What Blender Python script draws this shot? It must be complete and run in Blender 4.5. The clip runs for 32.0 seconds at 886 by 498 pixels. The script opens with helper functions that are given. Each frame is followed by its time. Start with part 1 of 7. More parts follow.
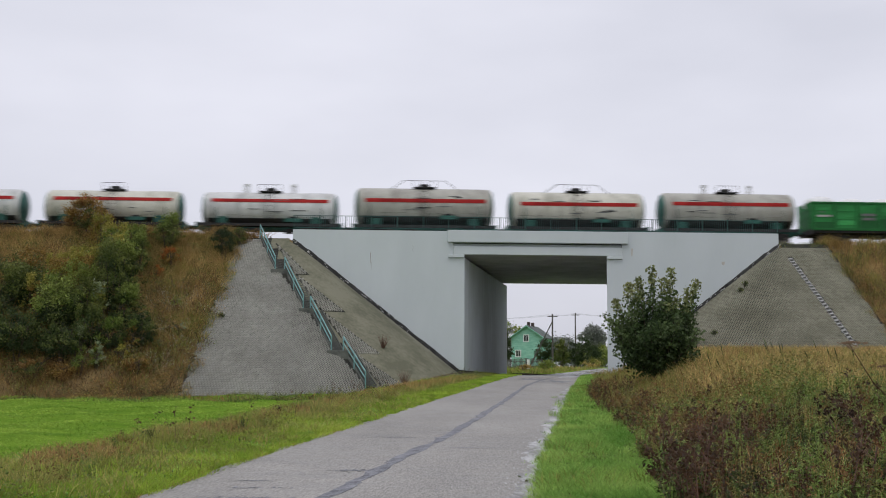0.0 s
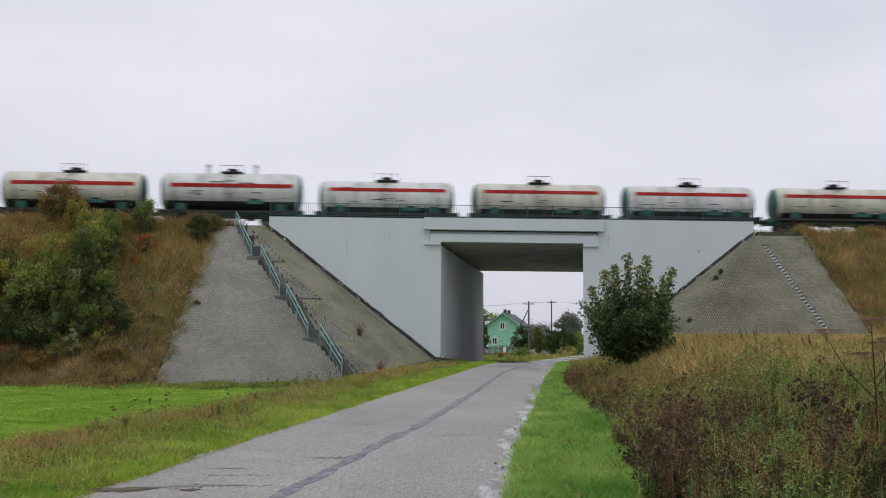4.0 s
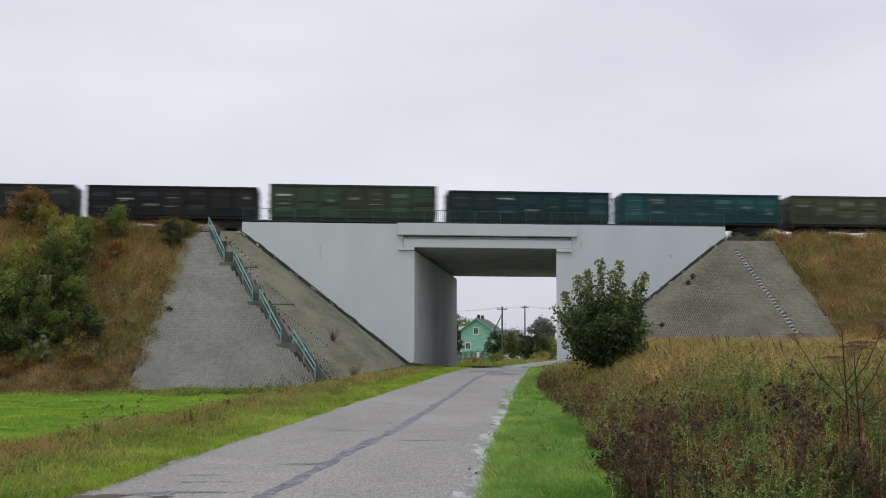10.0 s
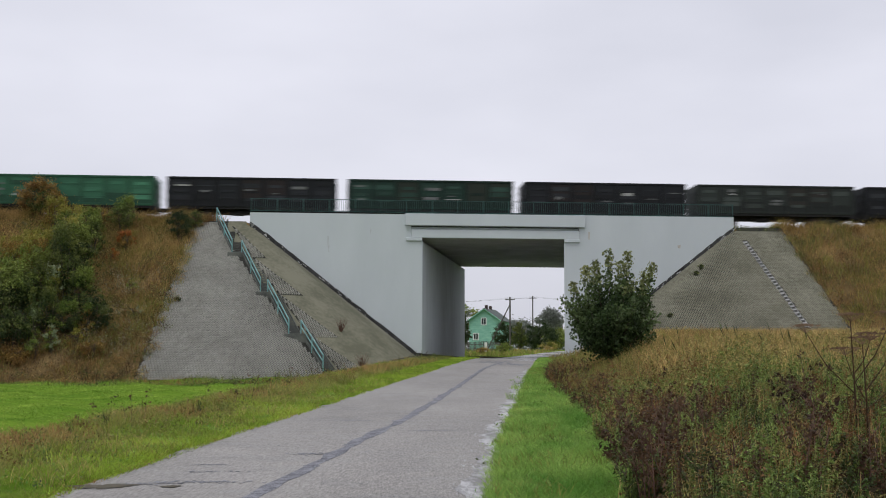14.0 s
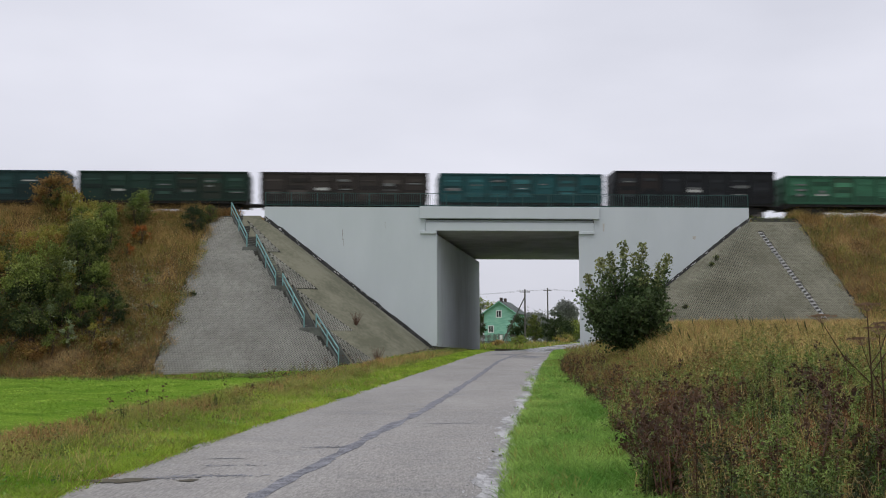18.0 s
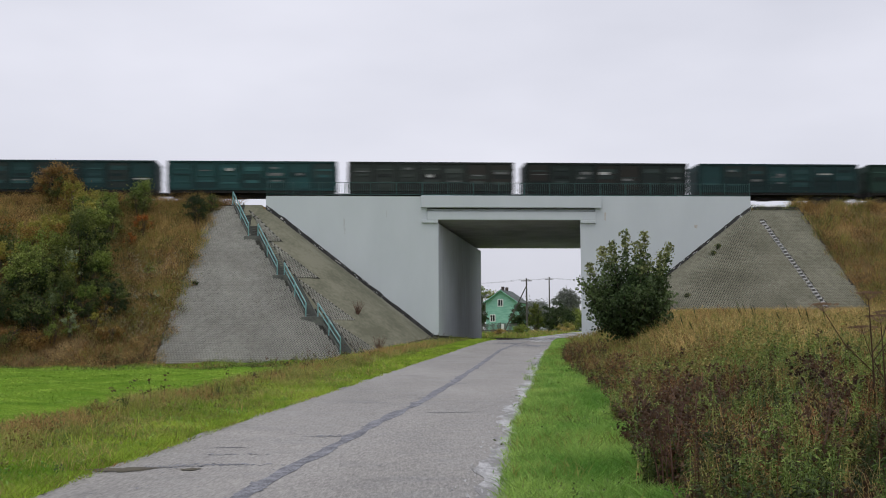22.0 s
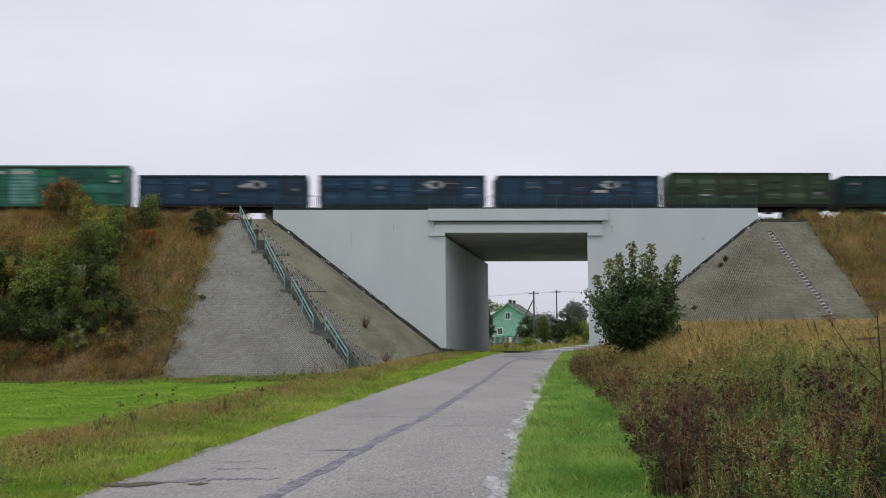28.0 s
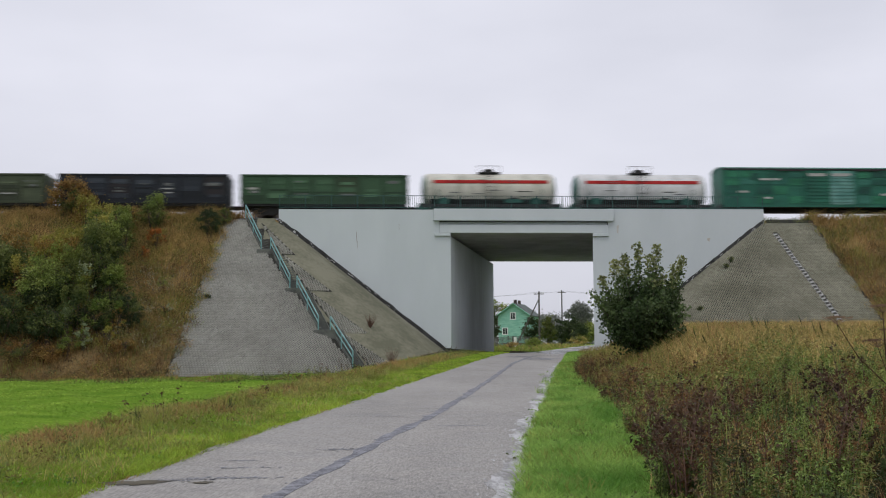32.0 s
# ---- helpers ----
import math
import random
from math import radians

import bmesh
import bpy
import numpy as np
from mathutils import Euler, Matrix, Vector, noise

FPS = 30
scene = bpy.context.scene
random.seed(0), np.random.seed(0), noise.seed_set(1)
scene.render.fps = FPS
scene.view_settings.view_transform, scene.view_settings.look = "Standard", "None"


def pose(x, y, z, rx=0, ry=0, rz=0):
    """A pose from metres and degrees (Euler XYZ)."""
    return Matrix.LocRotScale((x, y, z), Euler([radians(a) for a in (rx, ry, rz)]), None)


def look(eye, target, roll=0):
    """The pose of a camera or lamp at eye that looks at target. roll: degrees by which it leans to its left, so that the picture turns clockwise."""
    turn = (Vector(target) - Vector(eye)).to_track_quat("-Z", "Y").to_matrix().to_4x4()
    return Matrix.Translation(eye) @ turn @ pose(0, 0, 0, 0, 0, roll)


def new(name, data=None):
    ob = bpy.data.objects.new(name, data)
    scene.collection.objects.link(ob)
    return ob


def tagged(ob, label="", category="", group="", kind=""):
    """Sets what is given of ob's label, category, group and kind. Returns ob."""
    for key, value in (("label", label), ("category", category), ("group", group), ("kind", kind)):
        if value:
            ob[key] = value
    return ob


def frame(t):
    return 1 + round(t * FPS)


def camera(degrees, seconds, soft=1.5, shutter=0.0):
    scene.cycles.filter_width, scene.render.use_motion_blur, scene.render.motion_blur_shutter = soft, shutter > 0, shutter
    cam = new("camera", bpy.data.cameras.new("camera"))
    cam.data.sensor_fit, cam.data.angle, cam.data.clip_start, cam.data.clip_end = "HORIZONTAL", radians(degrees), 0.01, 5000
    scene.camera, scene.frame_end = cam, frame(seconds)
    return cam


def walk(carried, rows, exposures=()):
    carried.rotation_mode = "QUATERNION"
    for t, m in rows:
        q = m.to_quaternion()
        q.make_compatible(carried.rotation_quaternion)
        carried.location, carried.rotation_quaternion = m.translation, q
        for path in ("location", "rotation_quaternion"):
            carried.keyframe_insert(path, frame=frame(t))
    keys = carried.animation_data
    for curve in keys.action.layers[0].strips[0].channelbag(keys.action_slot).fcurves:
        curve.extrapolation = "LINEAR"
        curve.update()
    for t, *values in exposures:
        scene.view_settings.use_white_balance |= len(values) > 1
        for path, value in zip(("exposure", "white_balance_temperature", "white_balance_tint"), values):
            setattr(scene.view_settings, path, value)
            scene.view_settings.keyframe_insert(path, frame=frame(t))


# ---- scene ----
F_DEG = 40.08
cam = camera(F_DEG, 32.0, soft=1.0, shutter=1.0)
EYE = (0.0, 0.0, 1.7)
# seconds, turn to the left, tilt up, lean to the left (degrees)
PATH = [
    (0.0, 2.272, 6.433, 0.311),
    (0.5, 2.220, 6.406, 0.345),
    (1.0, 1.994, 6.343, 0.475),
    (1.5, 1.779, 6.345, 0.514),
    (2.0, 1.581, 6.248, 0.538),
    (2.5, 1.435, 6.060, 0.566),
    (3.0, 1.360, 5.881, 0.542),
    (3.5, 1.280, 5.802, 0.394),
    (5.5, 0.899, 6.231, 0.106),
    (6.0, 0.846, 6.332, 0.134),
    (6.5, 0.776, 6.428, 0.176),
    (7.0, 0.663, 6.512, 0.121),
    (7.5, 0.535, 6.565, 0.096),
    (8.0, 0.470, 6.514, 0.092),
    (8.5, 0.407, 6.388, 0.137),
    (9.0, 0.351, 6.264, 0.142),
    (9.5, 0.180, 6.168, 0.162),
    (10.0, -0.101, 6.104, 0.066),
    (10.5, -0.204, 6.074, -0.113),
    (11.0, -0.209, 6.088, -0.130),
    (11.5, -0.244, 6.115, -0.085),
    (12.0, -0.122, 6.186, -0.050),
    (12.5, -0.119, 6.110, -0.004),
    (13.0, -0.000, 5.948, 0.000),
    (13.5, 0.162, 5.857, 0.092),
    (14.0, 0.270, 5.652, 0.128),
    (14.5, 0.425, 5.533, 0.076),
    (16.5, 1.075, 5.310, -0.292),
    (17.0, 0.986, 5.329, -0.168),
    (17.5, 0.950, 5.324, -0.186),
    (18.0, 0.957, 5.318, -0.224),
    (18.5, 0.940, 5.301, -0.377),
    (19.0, 1.070, 5.313, -0.291),
    (19.5, 1.122, 5.274, -0.268),
    (20.0, 1.164, 5.156, -0.326),
    (20.5, 1.166, 5.012, -0.341),
    (21.0, 1.126, 4.931, -0.345),
    (21.5, 1.082, 4.842, -0.320),
    (22.0, 1.034, 4.801, -0.298),
    (22.5, 0.979, 4.771, -0.348),
    (23.0, 0.898, 4.697, -0.421),
    (23.5, 0.824, 4.628, -0.363),
    (24.0, 1.044, 4.591, -0.334),
    (24.5, 1.136, 4.619, -0.304),
    (25.0, 1.227, 4.713, -0.382),
    (25.5, 1.275, 4.822, -0.394),
    (27.5, 1.373, 5.238, -0.516),
    (28.0, 1.362, 5.429, -0.521),
    (28.5, 1.392, 5.582, -0.600),
    (29.0, 1.379, 5.710, -0.583),
    (29.5, 1.366, 5.838, -0.486),
    (30.0, 1.350, 5.912, -0.565),
    (30.5, 1.323, 5.824, -0.480),
    (31.0, 1.349, 5.666, -0.394),
    (31.5, 1.428, 5.481, -0.206),
    (32.0, 1.617, 5.423, -0.272),
]


def view(turn, tilt, lean):
    return pose(*EYE, 90 + tilt, 0, turn) @ pose(0, 0, 0, 0, 0, lean)


walk(cam, [(t, view(a, b, c)) for t, a, b, c in PATH])

# ---------------------------------------------------------------- sky and light
world = bpy.data.worlds.new("overcast")
scene.world = world
world.use_nodes = True
wn, wl = world.node_tree.nodes, world.node_tree.links
wn.clear()
SUN_EL, SUN_AZ = 66.0, 205.0
sky = wn.new("ShaderNodeTexSky")
sky.sky_type, sky.sun_disc = "NISHITA", False
sky.sun_elevation, sky.sun_rotation = radians(SUN_EL), radians(SUN_AZ)
sky.air_density, sky.dust_density = 1.0, 4.0
skyk = wn.new("ShaderNodeVectorMath")
skyk.operation = "SCALE"
skyk.inputs[3].default_value = 0.10
wl.new(sky.outputs[0], skyk.inputs[0])
wtc = wn.new("ShaderNodeTexCoord")
wmap = wn.new("ShaderNodeMapping")
wmap.inputs["Scale"].default_value = (2.2, 2.2, 6.0)
wl.new(wtc.outputs["Generated"], wmap.inputs[0])
cloud = wn.new("ShaderNodeTexNoise")
cloud.inputs["Scale"].default_value, cloud.inputs["Detail"].default_value = 1.6, 4.0
cloud.inputs["Roughness"].default_value = 0.45
wl.new(wmap.outputs[0], cloud.inputs["Vector"])
cr = wn.new("ShaderNodeValToRGB")
cr.color_ramp.elements[0].position, cr.color_ramp.elements[1].position = 0.30, 0.72
cr.color_ramp.elements[0].color = (0.70, 0.71, 0.80, 1)
cr.color_ramp.elements[1].color = (0.85, 0.855, 0.95, 1)
wl.new(cloud.outputs[0], cr.inputs[0])
mixw = wn.new("ShaderNodeMixRGB")
mixw.inputs[0].default_value = 0.93
wl.new(skyk.outputs[0], mixw.inputs[1])
wl.new(cr.outputs[0], mixw.inputs[2])
sep = wn.new("ShaderNodeSeparateXYZ")
wl.new(wtc.outputs["Generated"], sep.inputs[0])
low = wn.new("ShaderNodeMapRange")
low.inputs[1].default_value, low.inputs[2].default_value, low.inputs[3].default_value, low.inputs[4].default_value = 0.03, 0.14, 0.86, 1.0
wl.new(sep.outputs[2], low.inputs[0])
dull = wn.new("ShaderNodeVectorMath")
dull.operation = "SCALE"
wl.new(mixw.outputs[0], dull.inputs[0])
wl.new(low.outputs[0], dull.inputs[3])
bg = wn.new("ShaderNodeBackground")
bg.inputs[1].default_value = 1.0
wl.new(dull.outputs[0], bg.inputs[0])
wo = wn.new("ShaderNodeOutputWorld")
wl.new(bg.outputs[0], wo.inputs[0])

sun_data = bpy.data.lights.new("sun", "SUN")
sun_data.energy, sun_data.angle, sun_data.color = 0.9, radians(25), (1.0, 0.97, 0.93)
sun = new("sun", sun_data)
az = radians(SUN_AZ)
sdir = Vector((math.sin(az) * math.cos(radians(SUN_EL)), math.cos(az) * math.cos(radians(SUN_EL)), math.sin(radians(SUN_EL))))
sun.matrix_basis = look(sdir * 100, (0, 0, 0))

# ---------------------------------------------------------------- materials
MATS = {}


def mat(name, c1, c2=None, rough=0.7, metal=0.0, scale=3.0, fine=40.0, bump=0.0, bump_scale=60.0, island=0.0, per_object=0.0, stretch=(1, 1, 1), contrast=(0.35, 0.65), spec=0.4, trans=0.0, mix=0.4):
    """Two-scale noise between c1 and c2; island / per_object: brightness spread from piece to piece."""
    if name in MATS:
        return MATS[name]
    m = bpy.data.materials.new(name)
    m.use_nodes = True
    nt = m.node_tree
    b = nt.nodes["Principled BSDF"]
    b.inputs["Roughness"].default_value, b.inputs["Metallic"].default_value = rough, metal
    b.inputs["Specular IOR Level"].default_value = spec
    c2 = c2 or tuple(min(1, c * 1.25) for c in c1)
    tc = nt.nodes.new("ShaderNodeTexCoord")
    mp = nt.nodes.new("ShaderNodeMapping")
    mp.inputs["Scale"].default_value = stretch
    nt.links.new(tc.outputs["Object"], mp.inputs[0])
    n1 = nt.nodes.new("ShaderNodeTexNoise")
    n1.inputs["Scale"].default_value, n1.inputs["Detail"].default_value = scale, 5
    n2 = nt.nodes.new("ShaderNodeTexNoise")
    n2.inputs["Scale"].default_value, n2.inputs["Detail"].default_value = fine, 3
    nt.links.new(mp.outputs[0], n1.inputs["Vector"])
    nt.links.new(mp.outputs[0], n2.inputs["Vector"])
    ad = nt.nodes.new("ShaderNodeMath")
    ad.operation = "MULTIPLY_ADD"
    ad.inputs[1].default_value, ad.inputs[2].default_value = mix, -mix / 2
    nt.links.new(n2.outputs[0], ad.inputs[0])
    sm = nt.nodes.new("ShaderNodeMath")
    nt.links.new(n1.outputs[0], sm.inputs[0])
    nt.links.new(ad.outputs[0], sm.inputs[1])
    rp = nt.nodes.new("ShaderNodeValToRGB")
    rp.color_ramp.elements[0].position, rp.color_ramp.elements[1].position = contrast
    rp.color_ramp.elements[0].color, rp.color_ramp.elements[1].color = (*c1, 1), (*c2, 1)
    nt.links.new(sm.outputs[0], rp.inputs[0])
    col = rp.outputs[0]
    if island or per_object:
        src = nt.nodes.new("ShaderNodeNewGeometry").outputs["Random Per Island"] if island else nt.nodes.new("ShaderNodeObjectInfo").outputs["Random"]
        k = island or per_object
        mr = nt.nodes.new("ShaderNodeMapRange")
        mr.inputs[3].default_value, mr.inputs[4].default_value = 1 - k, 1 + k
        nt.links.new(src, mr.inputs[0])
        sc = nt.nodes.new("ShaderNodeVectorMath")
        sc.operation = "SCALE"
        nt.links.new(col, sc.inputs[0])
        nt.links.new(mr.outputs[0], sc.inputs[3])
        col = sc.outputs[0]
    nt.links.new(col, b.inputs["Base Color"])
    if trans:
        b.inputs["Transmission Weight"].default_value = 0.0
        tl = nt.nodes.new("ShaderNodeBsdfTranslucent")
        nt.links.new(col, tl.inputs[0])
        mx = nt.nodes.new("ShaderNodeMixShader")
        mx.inputs[0].default_value = trans
        nt.links.new(b.outputs[0], mx.inputs[1])
        nt.links.new(tl.outputs[0], mx.inputs[2])
        nt.links.new(mx.outputs[0], nt.nodes["Material Output"].inputs[0])
    if bump:
        n3 = nt.nodes.new("ShaderNodeTexNoise")
        n3.inputs["Scale"].default_value, n3.inputs["Detail"].default_value = bump_scale, 4
        nt.links.new(mp.outputs[0], n3.inputs["Vector"])
        bp = nt.nodes.new("ShaderNodeBump")
        bp.inputs["Strength"].default_value, bp.inputs["Distance"].default_value = bump, 0.02
        nt.links.new(n3.outputs[0], bp.inputs["Height"])
        nt.links.new(bp.outputs[0], b.inputs["Normal"])
    MATS[name] = m
    return m


wall_paint = mat("pale_grey_paint", (0.535, 0.582, 0.60), (0.59, 0.635, 0.655), 0.75, scale=0.5, fine=5, bump=0.1, bump_scale=6, stretch=(0.8, 1, 0.3), contrast=(0.25, 0.7), mix=0.12)
# deck underside: one grey, darker than the walls
soffit_paint = mat("darker_soffit_concrete", (0.37, 0.35, 0.38), (0.51, 0.49, 0.525), 0.85, scale=0.4, fine=6, bump=0.2, bump_scale=10)
tunnel_paint = mat("stained_grey_wall", (0.46, 0.485, 0.495), (0.585, 0.625, 0.645), 0.8, scale=0.35, fine=3, bump=0.15, bump_scale=8, stretch=(0.7, 0.35, 0.12), contrast=(0.3, 0.6), mix=0.5)
concrete = mat("grey_concrete", (0.28, 0.28, 0.27), (0.42, 0.42, 0.40), 0.85, scale=1.2, fine=14, bump=0.3)
paver = mat("concrete_paver", (0.262, 0.257, 0.226), (0.335, 0.33, 0.292), 0.85, scale=0.35, fine=3, island=0.12)
bedding = mat("wet_bedding_and_gap_shade", (0.018, 0.018, 0.015), (0.04, 0.04, 0.032), 0.95, scale=1, fine=8)
mossy = mat("mossy_mortar", (0.118, 0.118, 0.078), (0.195, 0.19, 0.135), 0.9, scale=0.5, fine=4, bump=0.3, bump_scale=6)
bitumen = mat("bitumen_seam_and_shadow_line", (0.015, 0.015, 0.015), (0.05, 0.05, 0.05), 0.6, scale=1.5, fine=8)
flake = mat("flaked_whitewash", (0.45, 0.45, 0.44), (0.6, 0.6, 0.6), 0.8, scale=3, fine=9)
ballast = mat("crushed_stone_ballast", (0.16, 0.15, 0.14), (0.32, 0.31, 0.29), 0.95, scale=8, fine=30, bump=1.0, bump_scale=14)
rust_steel = mat("rusty_steel", (0.07, 0.045, 0.03), (0.16, 0.10, 0.07), 0.8, 0.3, scale=4)
rail_green = mat("green_railing_paint", (0.017, 0.055, 0.05), (0.03, 0.095, 0.085), 0.5, scale=2, fine=12)
stair_green = mat("pale_green_handrail_paint", (0.13, 0.27, 0.27), (0.20, 0.38, 0.37), 0.45, scale=2, fine=12)
tar = mat("dark_tar_seam", (0.085, 0.088, 0.102), (0.235, 0.24, 0.262), 0.6, scale=5, fine=30, mix=1.0, bump=0.4, bump_scale=30)
wet = mat("wet_mud", (0.045, 0.037, 0.022), (0.085, 0.072, 0.04), 0.5, spec=0.1, scale=2, fine=20)
soil = mat("grassy_soil", (0.085, 0.17, 0.018), (0.18, 0.29, 0.036), 1.0, spec=0.0, scale=0.5, fine=9, bump=1.0, bump_scale=14, mix=1.0, contrast=(0.25, 0.75), stretch=(0.5, 1, 1))
slope_soil = mat("dry_grassy_slope", (0.115, 0.082, 0.038), (0.25, 0.175, 0.078), 0.95, spec=0.05, scale=0.3, fine=4, bump=1.0, bump_scale=8)


def road_surface():
    """Worn grey surface: broad tone, crosswise drag marks, fine grit, damp gloss in places."""
    m = bpy.data.materials.new("worn_grey_road")
    m.use_nodes = True
    nt = m.node_tree
    b = nt.nodes["Principled BSDF"]
    tc = nt.nodes.new("ShaderNodeTexCoord")

    def noise(scale, detail, sx, sy, rough=0.5):
        mp = nt.nodes.new("ShaderNodeMapping")
        mp.inputs["Scale"].default_value = (sx, sy, 1)
        nt.links.new(tc.outputs["Object"], mp.inputs[0])
        n = nt.nodes.new("ShaderNodeTexNoise")
        n.inputs["Scale"].default_value, n.inputs["Detail"].default_value, n.inputs["Roughness"].default_value = scale, detail, rough
        nt.links.new(mp.outputs[0], n.inputs["Vector"])
        return n.outputs[0]

    def blend(a, k, base):
        n = nt.nodes.new("ShaderNodeMath")
        n.operation = "MULTIPLY_ADD"
        n.inputs[1].default_value = k
        nt.links.new(a, n.inputs[0])
        if isinstance(base, float):
            n.inputs[2].default_value = base
        else:
            nt.links.new(base, n.inputs[2])
        return n.outputs[0]

    broad, drag, grit = noise(0.5, 4, 1, 0.35), noise(0.9, 6, 1.0, 1.7, 0.7), noise(34, 3, 1, 0.17, 0.75)
    tone = blend(grit, 1.5, blend(drag, 0.9, blend(broad, 0.5, -0.95)))
    rp = nt.nodes.new("ShaderNodeValToRGB")
    rp.color_ramp.elements[0].position, rp.color_ramp.elements[1].position = 0.05, 0.95
    rp.color_ramp.elements[0].color, rp.color_ramp.elements[1].color = (0.11, 0.104, 0.094, 1), (0.41, 0.392, 0.362, 1)
    nt.links.new(tone, rp.inputs[0])
    nt.links.new(rp.outputs[0], b.inputs["Base Color"])
    mr = nt.nodes.new("ShaderNodeMapRange")
    mr.inputs[1].default_value, mr.inputs[2].default_value = 0.35, 0.65
    mr.inputs[3].default_value, mr.inputs[4].default_value = 0.42, 0.75
    nt.links.new(drag, mr.inputs[0])
    nt.links.new(mr.outputs[0], b.inputs["Roughness"])
    b.inputs["Specular IOR Level"].default_value = 0.28
    bp = nt.nodes.new("ShaderNodeBump")
    bp.inputs["Strength"].default_value, bp.inputs["Distance"].default_value = 0.5, 0.012
    nt.links.new(blend(drag, 0.8, grit), bp.inputs["Height"])
    nt.links.new(bp.outputs[0], b.inputs["Normal"])
    return m


asphalt = road_surface()
film_water = mat("thin_rain_water", (0.10, 0.10, 0.105), (0.17, 0.17, 0.175), 0.16, scale=3, fine=14, spec=0.6)


def leafy(name, a, b, island=0.4, trans=0.42, scale=0.6, gloss=0.25):
    return mat(name, a, b, 0.75 - gloss, scale=scale, fine=5, island=island, trans=trans, spec=gloss)


g_meadow = leafy("meadow_grass", (0.157, 0.297, 0.036), (0.375, 0.512, 0.088), island=0.3, scale=0.3, gloss=0.12)
g_verge = leafy("verge_grass", (0.135, 0.30, 0.05), (0.385, 0.545, 0.135), scale=0.7, gloss=0.15)
g_sward = leafy("yellowing_verge_grass", (0.18, 0.305, 0.030), (0.435, 0.55, 0.078), scale=0.7, gloss=0.15)
g_dry = leafy("dry_tall_grass", (0.33, 0.225, 0.085), (0.58, 0.41, 0.17), scale=0.4, gloss=0.12)
g_brown = leafy("rusty_brown_grass", (0.235, 0.142, 0.055), (0.46, 0.285, 0.12), scale=0.4, gloss=0.12)
g_olive = leafy("olive_grass", (0.17, 0.19, 0.040), (0.36, 0.355, 0.095), scale=0.5)
g_straw = leafy("pale_straw_grass", (0.43, 0.315, 0.11), (0.66, 0.49, 0.20), scale=0.5)
g_weed = leafy("weed_leaf", (0.05, 0.08, 0.02), (0.23, 0.25, 0.07), island=0.75, trans=0.25, scale=1.6, gloss=0.32)
g_dead = leafy("dead_brown_weed", (0.042, 0.025, 0.016), (0.135, 0.078, 0.045), island=0.5)
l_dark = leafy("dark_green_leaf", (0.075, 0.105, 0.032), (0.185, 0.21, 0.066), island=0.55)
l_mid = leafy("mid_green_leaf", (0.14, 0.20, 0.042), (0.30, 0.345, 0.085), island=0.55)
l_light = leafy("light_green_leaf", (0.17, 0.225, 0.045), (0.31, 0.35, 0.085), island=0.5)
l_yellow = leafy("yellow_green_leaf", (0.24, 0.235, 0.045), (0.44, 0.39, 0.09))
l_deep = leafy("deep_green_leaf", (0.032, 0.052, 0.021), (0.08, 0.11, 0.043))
l_tip = leafy("lit_yellowing_tip_leaf", (0.115, 0.16, 0.055), (0.28, 0.29, 0.12), island=0.6)
l_orange = leafy("orange_brown_leaf", (0.22, 0.135, 0.036), (0.40, 0.26, 0.075), island=0.55)
l_maple = leafy("maple_shaded_leaf", (0.030, 0.055, 0.019), (0.085, 0.125, 0.042), island=0.6, trans=0.3)
l_maple_top = leafy("maple_lit_leaf", (0.056, 0.094, 0.034), (0.15, 0.20, 0.08), island=0.55)
l_green = leafy("fresh_green_leaf", (0.088, 0.122, 0.032), (0.215, 0.235, 0.066), island=0.5)
l_rust = leafy("rusty_leaf", (0.18, 0.098, 0.032), (0.33, 0.19, 0.062), island=0.5)
l_flame = leafy("bright_orange_leaf", (0.36, 0.13, 0.035), (0.55, 0.22, 0.07), island=0.4)
l_pale = leafy("silvery_pale_leaf", (0.26, 0.32, 0.16), (0.42, 0.46, 0.28), island=0.4)
# far foliage: distance haze is mixed into the leaf colour
l_far = leafy("haze_tinted_leaf", (0.18, 0.195, 0.175), (0.28, 0.295, 0.26))
bark = mat("grey_brown_bark", (0.07, 0.055, 0.04), (0.14, 0.11, 0.085), 0.9, scale=3, fine=25, bump=0.6)

# ---------------------------------------------------------------- mesh helpers
TH = 5.12
RAIL = pose(0, 0, 0, 0, 0, TH)  # u along the track, v away from the viewer
CT, ST = math.cos(radians(TH)), math.sin(radians(TH))


def mesh_np(name, verts, faces, smooth=False):
    """A mesh from numpy vertices and faces of one size."""
    verts, faces = np.asarray(verts, dtype=np.float32), np.asarray(faces, dtype=np.int32)
    me = bpy.data.meshes.new(name)
    me.vertices.add(len(verts))
    me.vertices.foreach_set("co", verts.ravel())
    k = faces.shape[1]
    me.loops.add(faces.size)
    me.loops.foreach_set("vertex_index", faces.ravel())
    me.polygons.add(len(faces))
    me.polygons.foreach_set("loop_start", np.arange(0, faces.size, k, dtype=np.int32))
    if smooth:
        me.polygons.foreach_set("use_smooth", np.ones(len(faces), dtype=bool))
    me.update(calc_edges=True)
    return me


